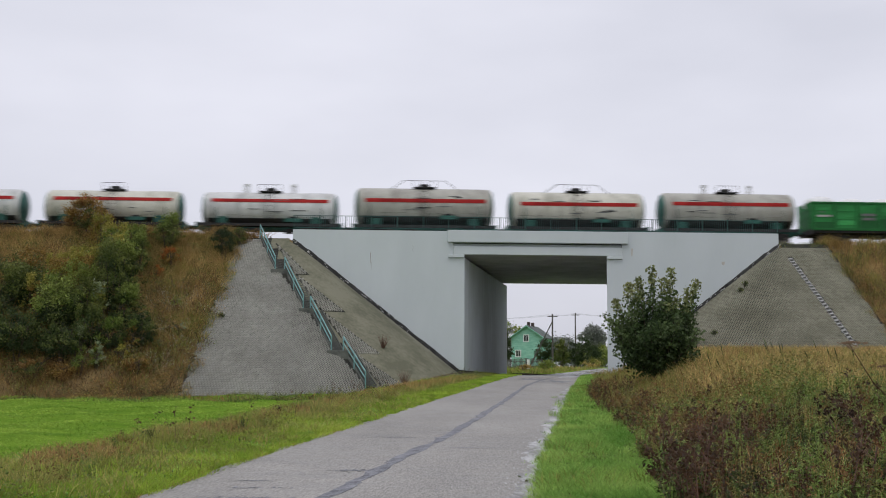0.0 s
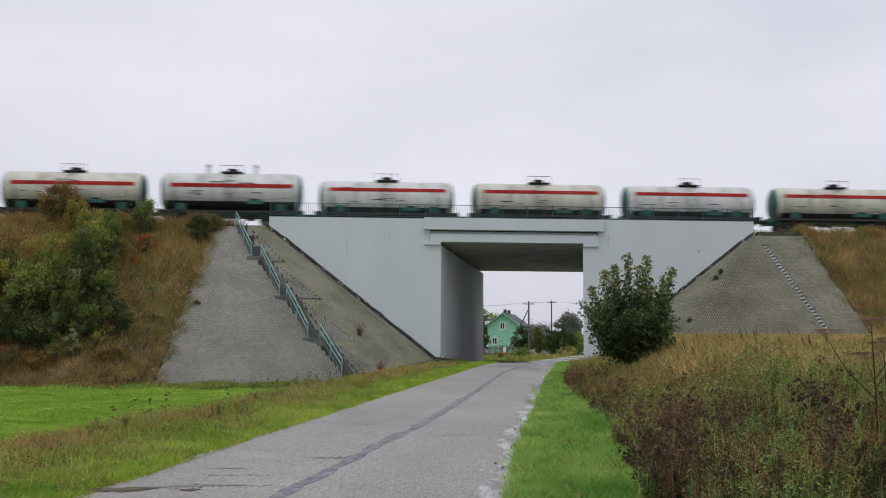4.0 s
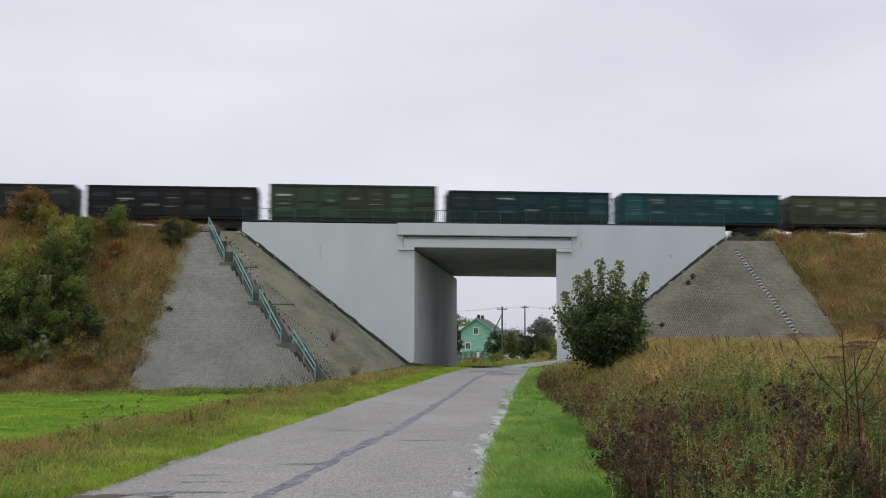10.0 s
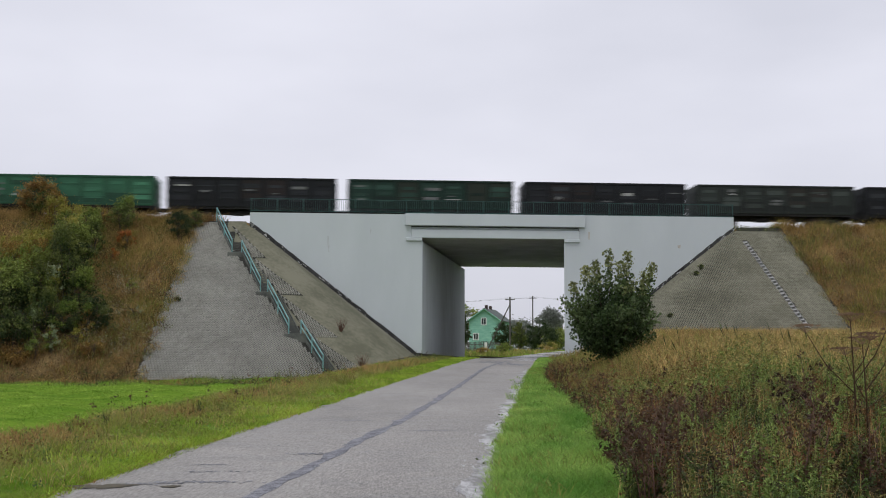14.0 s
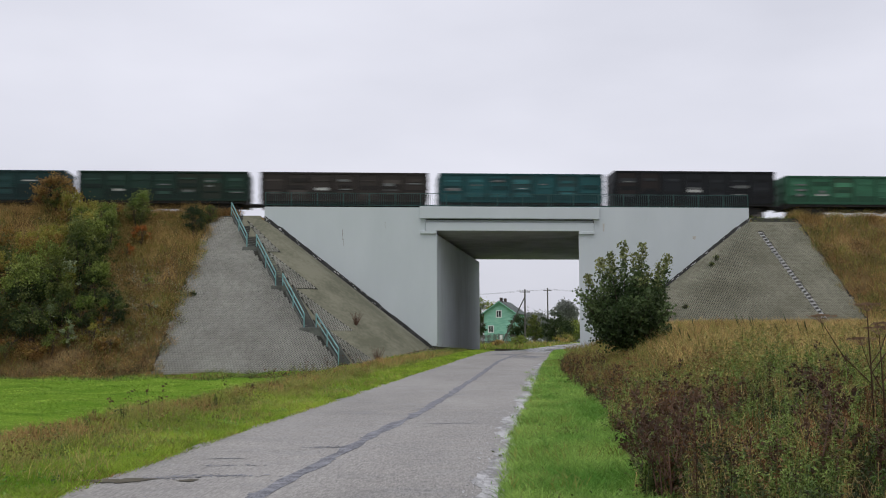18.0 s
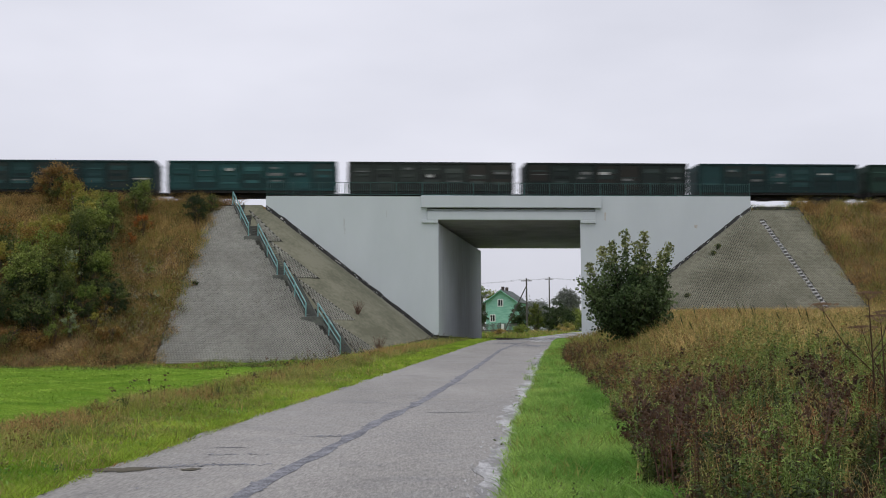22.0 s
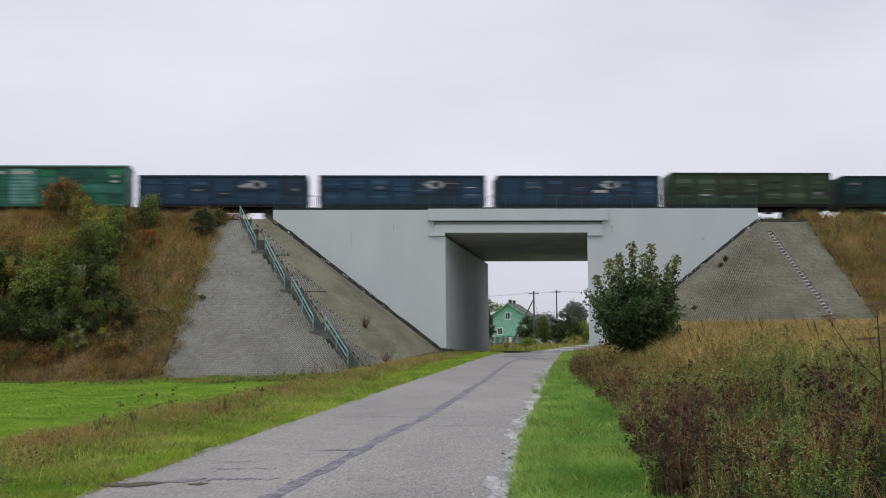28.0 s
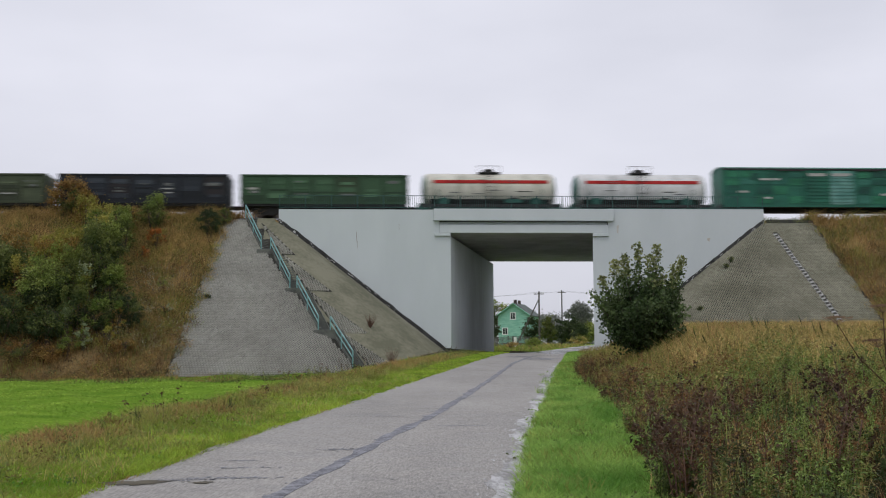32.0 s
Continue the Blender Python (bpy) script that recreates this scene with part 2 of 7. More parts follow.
class Geo:
    """Collects vertices and faces of one part."""

    def __init__(self):
        self.v, self.f = [], []

    def add(self, vs, fs):
        o = len(self.v)
        self.v += [tuple(p) for p in vs]
        self.f += [tuple(i + o for i in f) for f in fs]
        return self

    def box(self, x0, x1, y0, y1, z0, z1):
        vs = [(x, y, z) for z in (z0, z1) for y in (y0, y1) for x in (x0, x1)]
        return self.add(vs, [(0, 2, 3, 1), (4, 5, 7, 6), (0, 1, 5, 4), (2, 6, 7, 3), (0, 4, 6, 2), (1, 3, 7, 5)])

    def prism(self, poly, z0, z1):
        n = len(poly)
        vs = [(x, y, z0) for x, y in poly] + [(x, y, z1) for x, y in poly]
        fs = [tuple(range(n))[::-1], tuple(range(n, 2 * n))] + [(i, (i + 1) % n, n + (i + 1) % n, n + i) for i in range(n)]
        return self.add(vs, fs)

    def rod(self, a, b, r, n=6, r2=None):
        a, b = Vector(a), Vector(b)
        q = (b - a).to_track_quat("Z", "Y")
        r2 = r if r2 is None else r2
        vs = [a + q @ Vector((r * math.cos(i * math.tau / n), r * math.sin(i * math.tau / n), 0)) for i in range(n)]
        vs += [b + q @ Vector((r2 * math.cos(i * math.tau / n), r2 * math.sin(i * math.tau / n), 0)) for i in range(n)]
        return self.add(vs, [(i, (i + 1) % n, n + (i + 1) % n, n + i) for i in range(n)] + [tuple(range(n))[::-1], tuple(range(n, 2 * n))])

    def lathe(self, prof, n=32, axis="x", centre=(0, 0, 0)):
        """prof: (along, radius) rows."""
        vs = []
        for s, r in prof:
            for i in range(n):
                a = math.tau * i / n
                p = (s, r * math.cos(a), r * math.sin(a)) if axis == "x" else ((r * math.cos(a), s, r * math.sin(a)) if axis == "y" else (r * math.cos(a), r * math.sin(a), s))
                vs.append(Vector(p) + Vector(centre))
        fs = [(j * n + i, j * n + (i + 1) % n, (j + 1) * n + (i + 1) % n, (j + 1) * n + i) for j in range(len(prof) - 1) for i in range(n)]
        m = len(prof) - 1
        fs += [tuple(range(n))[::-1], tuple(m * n + i for i in range(n))]
        return self.add(vs, fs)

    def mesh(self, name, bevel=0.0, smooth=False):
        me = bpy.data.meshes.new(name)
        bm = bmesh.new()
        vs = [bm.verts.new(p) for p in self.v]
        for f in self.f:
            try:
                bm.faces.new([vs[i] for i in f])
            except ValueError:
                pass
        bmesh.ops.recalc_face_normals(bm, faces=bm.faces)
        if bevel:
            bmesh.ops.bevel(bm, geom=bm.edges[:], offset=bevel, segments=1, affect="EDGES", clamp_overlap=True)
        for f in bm.faces:
            f.smooth = smooth
        bm.to_mesh(me)
        bm.free()
        return me


def part(name, geo, material, parent=None, label="", bevel=0.0, smooth=False, at=None):
    me = geo if isinstance(geo, bpy.types.Mesh) else geo.mesh(name, bevel, smooth)
    if not me.materials:
        me.materials.append(material)
    ob = new(name, me)
    if parent is not None:
        ob.parent = parent
    if at is not None:
        ob.matrix_basis = at
    if label:
        ob["label"] = label
    return ob


def thing(name, m, label, category, group="", kind=""):
    ob = new(name)
    ob.empty_display_size = 0.3
    ob.matrix_basis = m
    return tagged(ob, label, category, group, kind)


# ---------------------------------------------------------------- ground and road
ROAD_Y = [-60, -30, -8, 5, 13.5, 20, 28.3, 46.5, 66.3, 82, 93, 105, 120, 140, 160, 182, 205, 222]
ROAD_X = [-9.5, -5.8, -3.4, -2.4, -1.93, -1.57, -0.85, 0.52, 2.15, 3.5, 4.7, 6.2, 8.2, 10.9, 14.2, 18.5, 26, 38]
ROAD_W = 2.3


def field_edge(y):
    """How far the rough field creeps towards the road."""
    return np.interp(y, [9, 14, 20, 26, 45, 90], [-0.15, 0.0, 0.12, 0.0, -0.6, -0.8])


def smooth01(x):
    x = np.clip(x, 0, 1)
    return x * x * (3 - 2 * x)


_ry = np.linspace(-60, 222, 565)
_rx = np.interp(_ry, ROAD_Y, ROAD_X)
for _ in range(60):
    _rx[1:-1] = (_rx[:-2] + 2 * _rx[1:-1] + _rx[2:]) / 4


def road_x(y):
    return np.interp(y, _ry, _rx)


LAND_Y = np.linspace(-60, 420, 241)
LAND_Z = np.interp(LAND_Y, [-60, -20, 0, 88, 100, 107, 117, 135, 150, 182, 205, 240, 330, 420], [-0.9, -0.5, 0, 2.5, 2.59, 2.67, 2.85, 3.2, 3.55, 4.4, 4.85, 5.3, 5.8, 6.0])
for _ in range(6):
    LAND_Z[1:-1] = (LAND_Z[:-2] + 2 * LAND_Z[1:-1] + LAND_Z[2:]) / 4


def base_z(y):
    y = np.asarray(y, dtype=float)
    return np.interp(y, LAND_Y, LAND_Z)


def ground_z(x, y, dip=True):
    x, y = np.asarray(x, dtype=float), np.asarray(y, dtype=float)
    d = x - road_x(y)
    left = smooth01((-d - 4.6) / 4.2) * (1 - smooth01((y - 74) / 14))
    right = smooth01((d - 3.6) / 5.0) * (0.45 + 1.0 * smooth01((y - 14) / 34)) * (1 - smooth01((y - 100) / 25))
    z = base_z(y) - 1.3 * left + right
    bumps = 0.05 * np.sin(x * 1.3 + 0.7 * y) + 0.04 * np.sin(y * 0.9 - x * 0.5)
    z = z + bumps * smooth01((np.abs(d) - 2.6) / 2)
    if dip:
        z = z - 0.10 * (1 - smooth01((np.abs(d) - 1.8) / 0.3)) - 0.015 * (1 - smooth01((np.abs(d) - 2.5) / 0.4))
    return z


def axis_steps(lo, hi, fine_lo, fine_hi, step, growth=1.35):
    a = list(np.arange(fine_lo, fine_hi + 1e-6, step))
    s, v = step, fine_lo
    while v > lo:
        s *= growth
        v -= s
        a.insert(0, v)
    s, v = step, fine_hi
    while v < hi:
        s *= growth
        v += s
        a.append(v)
    return np.array(a)


gx, gy = axis_steps(-2500, 2500, -30, 40, 0.3), axis_steps(-300, 3000, -4, 232, 0.9)
XX, YY = np.meshgrid(gx, gy)
ZZ = ground_z(XX, YY)
nx, ny = len(gx), len(gy)
idx = np.arange(nx * ny).reshape(ny, nx)
quads = np.stack([idx[:-1, :-1], idx[:-1, 1:], idx[1:, 1:], idx[1:, :-1]], -1).reshape(-1, 4)
ground = part("ground", mesh_np("ground", np.stack([XX, YY, ZZ], -1).reshape(-1, 3), quads, True), soil)
weedy_soil = mat("dark_weedy_soil", (0.034, 0.027, 0.014), (0.075, 0.058, 0.027), 0.95, spec=0.05, scale=0.8, fine=6, bump=0.8, bump_scale=10)
ground.data.materials.append(weedy_soil)
_c = np.stack([XX.ravel()[quads].mean(1), YY.ravel()[quads].mean(1)], -1)
_d = _c[:, 0] - road_x(_c[:, 1])
ground.data.polygons.foreach_set("material_index", (((_d > 4.15 + field_edge(_c[:, 1])) & (_c[:, 1] < 118) & (_c[:, 1] > -40) & (_c[:, 0] < 60)) | ((_c[:, 1] > 94) & (_c[:, 1] < 121) & (_c[:, 0] < 20))).astype(np.int32))
tagged(ground, "green mown meadow and grassy verge ground", "ground", kind="structure")


def ribbon(name, ys, left, right, lift, thick, material):
    """A strip laid along the road; left and right: offsets from the road's middle."""
    g = Geo()
    rows = []
    for y, l, r in zip(ys, left, right):
        xc = float(road_x(y))
        slope = float((road_x(y + 0.5) - road_x(y - 0.5)))
        nrm = Vector((1, -slope)).normalized()
        row = []
        for o in (l, r):
            px, py = xc + nrm.x * o, y + nrm.y * o
            row.append((px, py, float(base_z(py)) + lift))
        rows.append(row)
    for a, b in zip(rows, rows[1:]):
        g.add([a[0], a[1], b[1], b[0]], [(0, 1, 2, 3)])
    for a, b in zip(rows, rows[1:]):
        for k in (0, 1):
            p, q = a[k], b[k]
            g.add([p, q, (q[0], q[1], q[2] - thick), (p[0], p[1], p[2] - thick)], [(0, 1, 2, 3)])
    return part(name, g.mesh(name), material)


rng = np.random.default_rng(3)
ys = np.concatenate([np.arange(-55, 8, 3.0), np.arange(8, 60, 0.35), np.arange(60, 221, 1.2)])
edge_l = -ROAD_W + 0.12 + 0.045 * np.sin(ys * 1.7 + np.sin(ys * 0.6)) + 0.035 * np.interp(ys, np.arange(-60, 228, 0.4), rng.normal(0, 0.9, 720))
edge_r = ROAD_W + 0.12 + 0.05 * np.sin(ys * 2.3 + 1.4 * np.sin(ys * 0.9)) + 0.04 * np.interp(ys, np.arange(-60, 228, 0.6), rng.normal(0, 0.9, 480))
road = tagged(ribbon("road", ys, edge_l, edge_r, 0.0, 0.12, asphalt), "worn grey patched country road with ragged edges", "road", kind="structure")

# ---------------------------------------------------------------- overpass
CREST, TOP, SOFFIT, V0, V1 = 12.85, 13.55, 11.75, 92.6, 118.6
UL, UR = -6.88, 30.8          # ends of the face
AW, AE = UL - 0.30, UR + 0.30  # corners of the cones, a little outside the face
AL, AR = 6.25, 17.28          # edges of the opening at the face
SKEW = 5.95                   # shift of the passage from face to back


bridge = thing("railway_overpass", RAIL, "pale grey painted concrete railway overpass across a country road", "bridge", kind="structure")
g = Geo().prism([(UL, V0), (AL, V0), (AL + SKEW, V1), (UL + SKEW, V1)], 0.5, SOFFIT - 0.26)
part("abutment", g, wall_paint, bridge, "pale grey painted concrete abutment")
g = Geo().prism([(AR, V0), (UR, V0), (UR + SKEW, V1), (AR + SKEW, V1)], 0.5, SOFFIT - 0.26)
part("abutment", g, wall_paint, bridge, "pale grey painted concrete abutment")
g = Geo().prism([(UL, V0), (5.38, V0), (5.38 + SKEW, V1), (UL + SKEW, V1)], SOFFIT - 0.26, TOP)
part("wing_wall", g, wall_paint, bridge)
g = Geo().prism([(18.48, V0), (UR, V0), (UR + SKEW, V1), (18.48 + SKEW, V1)], SOFFIT - 0.26, TOP + 0.1)
part("wing_wall", g, wall_paint, bridge)
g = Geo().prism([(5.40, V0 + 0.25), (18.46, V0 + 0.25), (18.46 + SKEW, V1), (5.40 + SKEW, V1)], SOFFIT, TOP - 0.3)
part("deck_slab", g, soffit_paint, bridge, "darker grey concrete deck slab")
part("parapet_beam", Geo().box(4.94, 18.9, V0 - 0.28, V0 + 0.3, 12.68, TOP + 0.05), wall_paint, bridge, bevel=0.02)
part("edge_beam", Geo().box(5.40, 18.46, V0 - 0.10, V0 + 0.25, 11.75, 12.38), wall_paint, bridge, bevel=0.02)
# recess strip: darker paint carries the shade of the recess
part("recess_strip", Geo().box(5.40, 18.46, V0 + 0.2, V0 + 0.25, 12.38, 12.61), mat("shaded_recess_grey", (0.40, 0.435, 0.45), (0.48, 0.52, 0.535), 0.8, scale=0.6, fine=5), bridge)
# black strip draws the shadow line below the parapet
part("shadow_gap", Geo().box(5.40, 18.46, V0 + 0.17, V0 + 0.25, 12.61, 12.68), bitumen, bridge, "dark strip for the shadow under the parapet")
part("corbel", Geo().box(5.0, 6.25, V0 - 0.16, V0, 11.50, 11.74), wall_paint, bridge, bevel=0.02)
part("corbel", Geo().box(17.28, 18.5, V0 - 0.16, V0, 11.50, 11.74), wall_paint, bridge, bevel=0.02)

# dark strips paint in the shaded gap along the abutment foot
part("damp_base", Geo().box(4.6, AL + 0.012, V0 - 0.014, V0 + 0.01, 2.3, 2.93), bedding, bridge, "dark strip for the shaded gap at the abutment foot")
part("damp_base", Geo().prism([(AL - 0.01, V0), (AL + 0.014, V0), (AL + SKEW + 0.014, V1), (AL + SKEW - 0.01, V1)], 2.3, 3.12), bedding, bridge, "dark strip for the shaded gap at the abutment foot")
part("passage_face", Geo().prism([(AL + 0.03, V0 + 0.12), (AL + 0.045, V0 + 0.12), (AL + SKEW + 0.014, V1), (AL + SKEW - 0.004, V1)], 2.88, SOFFIT - 0.27), tunnel_paint, bridge, "streaked grey face inside the passage")
crack_stain = mat("brown_crack_stain", (0.16, 0.14, 0.11), (0.3, 0.27, 0.22), 0.85, scale=6)
rust_stain = mat("rusty_water_stain", (0.43, 0.40, 0.34), (0.53, 0.52, 0.49), 0.8, scale=4)
for nm, u_, z0_, z1_, w_, m_ in (("stain", 19.25, 11.8, 12.35, 0.16, rust_stain), ("crack", -0.95, 11.05, 11.8, 0.035, crack_stain), ("crack", -0.88, 10.6, 11.1, 0.02, crack_stain), ("crack", 2.3, 12.0, 12.4, 0.02, crack_stain), ("stain", 26.4, 11.2, 11.4, 0.3, rust_stain)):
    part(nm, Geo().add([(u_ - w_ * 0.4, V0 - 0.004, z0_), (u_ + w_ * 0.2, V0 - 0.004, z0_ - 0.1), (u_ + w_ * 0.5, V0 - 0.004, z1_), (u_ - w_ * 0.5, V0 - 0.004, z1_)], [(0, 1, 2, 3)]), m_, bridge)

# railing on the deck edge
railing = thing("bridge_railing", RAIL, "dark green painted steel railing along the bridge edge", "railing")
RZ, RV = TOP + 0.04, V0 + 0.12
post_me = Geo().box(-0.024, 0.024, -0.024, 0.024, 0, 1.05).mesh("post")
u = UL + 0.05
while u < UR:
    part("post", post_me, rail_green, railing, at=pose(u, RV, RZ + 0.005 * (u - UL) * 0.3))
    u += 1.98
part("top_rail", Geo().box(UL, UR, RV - 0.022, RV + 0.022, RZ + 1.03, RZ + 1.066), rail_green, railing)
part("bottom_rail", Geo().box(UL, UR, RV - 0.02, RV + 0.02, RZ + 0.10, RZ + 0.14), rail_green, railing)
bal_me = Geo().box(-0.0095, 0.0095, -0.0095, 0.0095, 0.13, 1.035).mesh("baluster")
u = UL + 0.15
while u < UR:
    part("baluster", bal_me, rail_green, railing, at=pose(u, RV, RZ))
    u += 0.165

# ---------------------------------------------------------------- embankments
S = 1.27


def bank_z(u, v, apex, sign):
    du = np.maximum(0, (u - apex) * sign)
    dv = np.maximum(0, 93.0 - v)
    db = np.maximum(0, v - 120.0)
    return CREST - np.hypot(du, dv) / S - db / 1.6


def beyond_paving(u, v, apex, sign):
    """1 on the grassy bank, 0 on the paved part."""
    out = (apex - u) * sign - (4.0 + (1.8 if sign > 0 else 1.4) * np.clip((93 - v) / 14.8, 0, 1))
    return np.clip(out / 0.4, 0, 1)


def bank(name, apex, sign, label):
    us = apex - sign * np.concatenate([np.arange(-13.5, 30, 0.5), np.arange(30, 330, 6.0)])
    vs = np.arange(74.0, 140.0, 0.5)
    UU, VV = np.meshgrid(us, vs)
    H = bank_z(UU, VV, apex, sign)
    rough = 0.05 + 0.12 * np.sin(UU * 0.9 + VV) + 0.10 * np.sin(VV * 1.7 - UU * 0.6)
    H = H + rough * beyond_paving(UU, VV, apex, sign)
    n, m = len(us), len(vs)
    ii = np.arange(n * m).reshape(m, n)
    q = np.stack([ii[:-1, :-1], ii[:-1, 1:], ii[1:, 1:], ii[1:, :-1]], -1).reshape(-1, 4)
    cu, cv = UU.ravel()[q].mean(1), VV.ravel()[q].mean(1)
    keep = ~(((cu - apex) * sign > 0.3) & (cv > V0)) & (H.ravel()[q].max(1) > -1.5)
    if sign < 0:
        q = q[:, ::-1]
    me = mesh_np(name, np.stack([UU, VV, H], -1).reshape(-1, 3), q[keep], True)
    ob = part(name, me, slope_soil)
    ob.matrix_basis = RAIL
    return tagged(ob, label, "embankment", kind="structure")


bank_l = bank("embankment_west", AW, 1, "steep railway embankment covered with dry brown grass")
bank_r = bank("embankment_east", AE, -1, "steep railway embankment covered with dry brown grass")


def to_world(p):
    return (p[0] * CT - p[1] * ST, p[0] * ST + p[1] * CT, p[2])


# ---------------------------------------------------------------- paved cones beside the abutments
def bank_top(u, v, apex, sign):
    u, v = np.asarray(u, dtype=float), np.asarray(v, dtype=float)
    rough = 0.05 + 0.12 * np.sin(u * 0.9 + v) + 0.10 * np.sin(v * 1.7 - u * 0.6)
    return bank_z(u, v, apex, sign) + rough * beyond_paving(u, v, apex, sign)


def stair_u(v):
    """Where the stairs cross a row of the paving."""
    return np.interp(v, [80.25, 82.35, 85.62, 89.38, 93.0], [-1.0, -2.9, -5.2, -7.5, -9.4])


def cone_point(r, w, apex, sign):
    """r: distance from the crest in plan; w < 0: metres along the straight slope, else the angle round the cone."""
    if w < 0:
        return apex + sign * w, 93.0 - r
    return apex + sign * r * math.sin(w), 93.0 - r * math.cos(w)


def paving(name, apex, sign, r1, wide0, wide1, material, label, zone=None, lift=0.03):
    """The sheet below the blocks."""
    rs = np.linspace(0.0, r1, 40)
    g = Geo()
    ws = list(np.linspace(-1, 0, 6, endpoint=False)) + list(np.linspace(0, math.pi / 2, 30))
    grid = []
    for r in rs:
        row = []
        for w in ws:
            if w < 0:
                width = wide0 + (wide1 - wide0) * r / 14.8
                uu, vv = apex + sign * w * width, 93.0 - r
            else:
                uu, vv = cone_point(r, w, apex, sign)
            vv = min(vv, V0 - 0.002) if w > 0.2 else vv
            row.append((uu, vv, float(bank_z(uu, vv, apex, sign)) + lift))
        grid.append(row)
    n = len(ws)
    vs = [p for row in grid for p in row]
    fs = []
    for j in range(len(rs) - 1):
        for i in range(n - 1):
            c = [j * n + i, j * n + i + 1, (j + 1) * n + i + 1, (j + 1) * n + i]
            cu, cv = np.mean([vs[k][0] for k in c]), np.mean([vs[k][1] for k in c])
            if zone is None or zone(cu, cv):
                fs.append(c)
    ob = part(name, Geo().add(vs, fs), material)
    ob.matrix_basis = RAIL
    return tagged(ob, label, "paving", kind="structure")


def blocks(name, parent, apex, sign, r0, r1, wide0, wide1, zone, material, pitch=0.185, skew=0.75, fill=1.0):
    """Small square blocks set with open joints over the slope, joined."""
    P = []
    rr_ = np.random.default_rng(9)
    step = pitch * S / math.hypot(S, 1)
    for j, r in enumerate(np.arange(r0, r1, step)):
        off = (j * skew) % 1.0
        width = wide0 + (wide1 - wide0) * r / 14.8
        for k in range(int(width / pitch)):
            P.append((apex - sign * (k + off) * pitch, 93.0 - r, 0.0))
        na = int(r * math.pi / 2 / pitch)
        for k in range(na):
            a = (k + 1 - off) * pitch / r
            if 0 < a < math.pi / 2 - 0.05:
                uu, vv = cone_point(r, a, apex, sign)
                P.append((uu, vv, a))
    P = np.array([p for p in P if zone(p[0], p[1])])
    n = len(P)
    zc = bank_z(P[:, 0], P[:, 1], apex, sign) + 0.035
    cen = np.stack([P[:, 0], P[:, 1], zc], -1)
    a = P[:, 2]
    down = np.stack([sign * np.sin(a), -np.cos(a), np.full(n, -1 / S)], -1)
    down /= np.linalg.norm(down, axis=1)[:, None]
    side = np.stack([np.cos(a), sign * np.sin(a), np.zeros(n)], -1)
    nrm = np.cross(side, -down)
    nrm *= np.sign(nrm[:, 2:])
    across, along = [pitch * fill * k * rr_.uniform(0.95, 1.05, n)[:, None] for k in (0.29, 0.365)]
    vs = []
    for hgt, k in ((0.0, 1.12), (0.055, 1.0)):
        lift = nrm * (hgt + rr_.uniform(0, 0.010, n)[:, None])
        for sx, sy in ((-1, -1), (1, -1), (1, 1), (-1, 1)):
            vs.append(cen + side * k * (sx * across - sign * skew * sy * along) + down * sy * along * k + lift)
    vs = np.stack(vs, 1).reshape(-1, 3)
    f = np.array([(4, 5, 6, 7), (0, 1, 5, 4), (1, 2, 6, 5), (2, 3, 7, 6), (3, 0, 4, 7)])
    fs = (np.arange(n)[:, None, None] * 8 + f[None]).reshape(-1, 4)
    ob = part(name, mesh_np(name, vs, fs), material, parent)
    return tagged(ob, kind="stuff")


def left_block_zone(u, v):
    su = stair_u(v)
    if u < su - 0.12:
        return True
    return False


STAIR_LINE = [(-9.4, 93.0), (-7.5, 89.38), (-5.2, 85.62), (-2.9, 82.35), (-1.0, 80.25)]
STAIR_R = [math.hypot(max(0.0, u_ - AW), 93.0 - v_) for u_, v_ in STAIR_LINE]
WEDGES = ((0.6, 4.0, 0.9), (3.9, 7.65, 1.6), (7.55, 11.45, 1.8), (11.2, 14.3, 1.5))  # distances below the crest of top and foot, and width


def level_u(r):
    """Where the stairs cross the level that lies r outside the crest."""
    return np.interp(r, STAIR_R, [p[0] for p in STAIR_LINE])


def level_point(u, r):
    return (u, 93.0 - math.sqrt(max(0.0, r * r - max(0.0, u - AW) ** 2)))


def wedge_zone(u, v):
    """Hatched wedges on the far side of each flight."""
    r = math.hypot(max(0.0, u - AW), 93.0 - v)
    d = u - level_u(r) - 0.95
    return any(r0 < r < r1 and 0 < d < wide * (r - r0) / (r1 - r0) for r0, r1, wide in WEDGES)


pave_l = paving("paved_slope_west", AW, 1, 15.2, 3.95, 5.65, bedding, "sloping cone paved with small open-jointed concrete blocks", lambda u, v: u < stair_u(v) + 3.4, 0.03)
mortar_l = paving("mortared_slope_west", AW, 1, 15.2, 3.95, 5.65, mossy, "mossy smooth mortared slope beside the abutment", lambda u, v: u >= stair_u(v) + 0.6, 0.045)
blocks("block_field", pave_l, AW, 1, 0.25, 15.1, 3.95, 5.65, left_block_zone, paver)
for r0, r1, wide in WEDGES:
    g = Geo()
    rr_ = np.linspace(r0, r1, 15)
    for ra, rb in zip(rr_, rr_[1:]):
        for m_ in range(4):
            q = []
            for r_, k_ in ((ra, m_), (ra, m_ + 1), (rb, m_ + 1), (rb, m_)):
                u_, v_ = level_point(float(level_u(r_)) + 0.9 + k_ / 4 * (0.1 + wide * (r_ - r0) / (r1 - r0)), r_)
                q.append((u_, v_, float(bank_z(u_, v_, AW, 1)) + 0.06))
            g.add(q, [(0, 1, 2, 3)])
    part("wedge_bed", g, bedding, mortar_l)
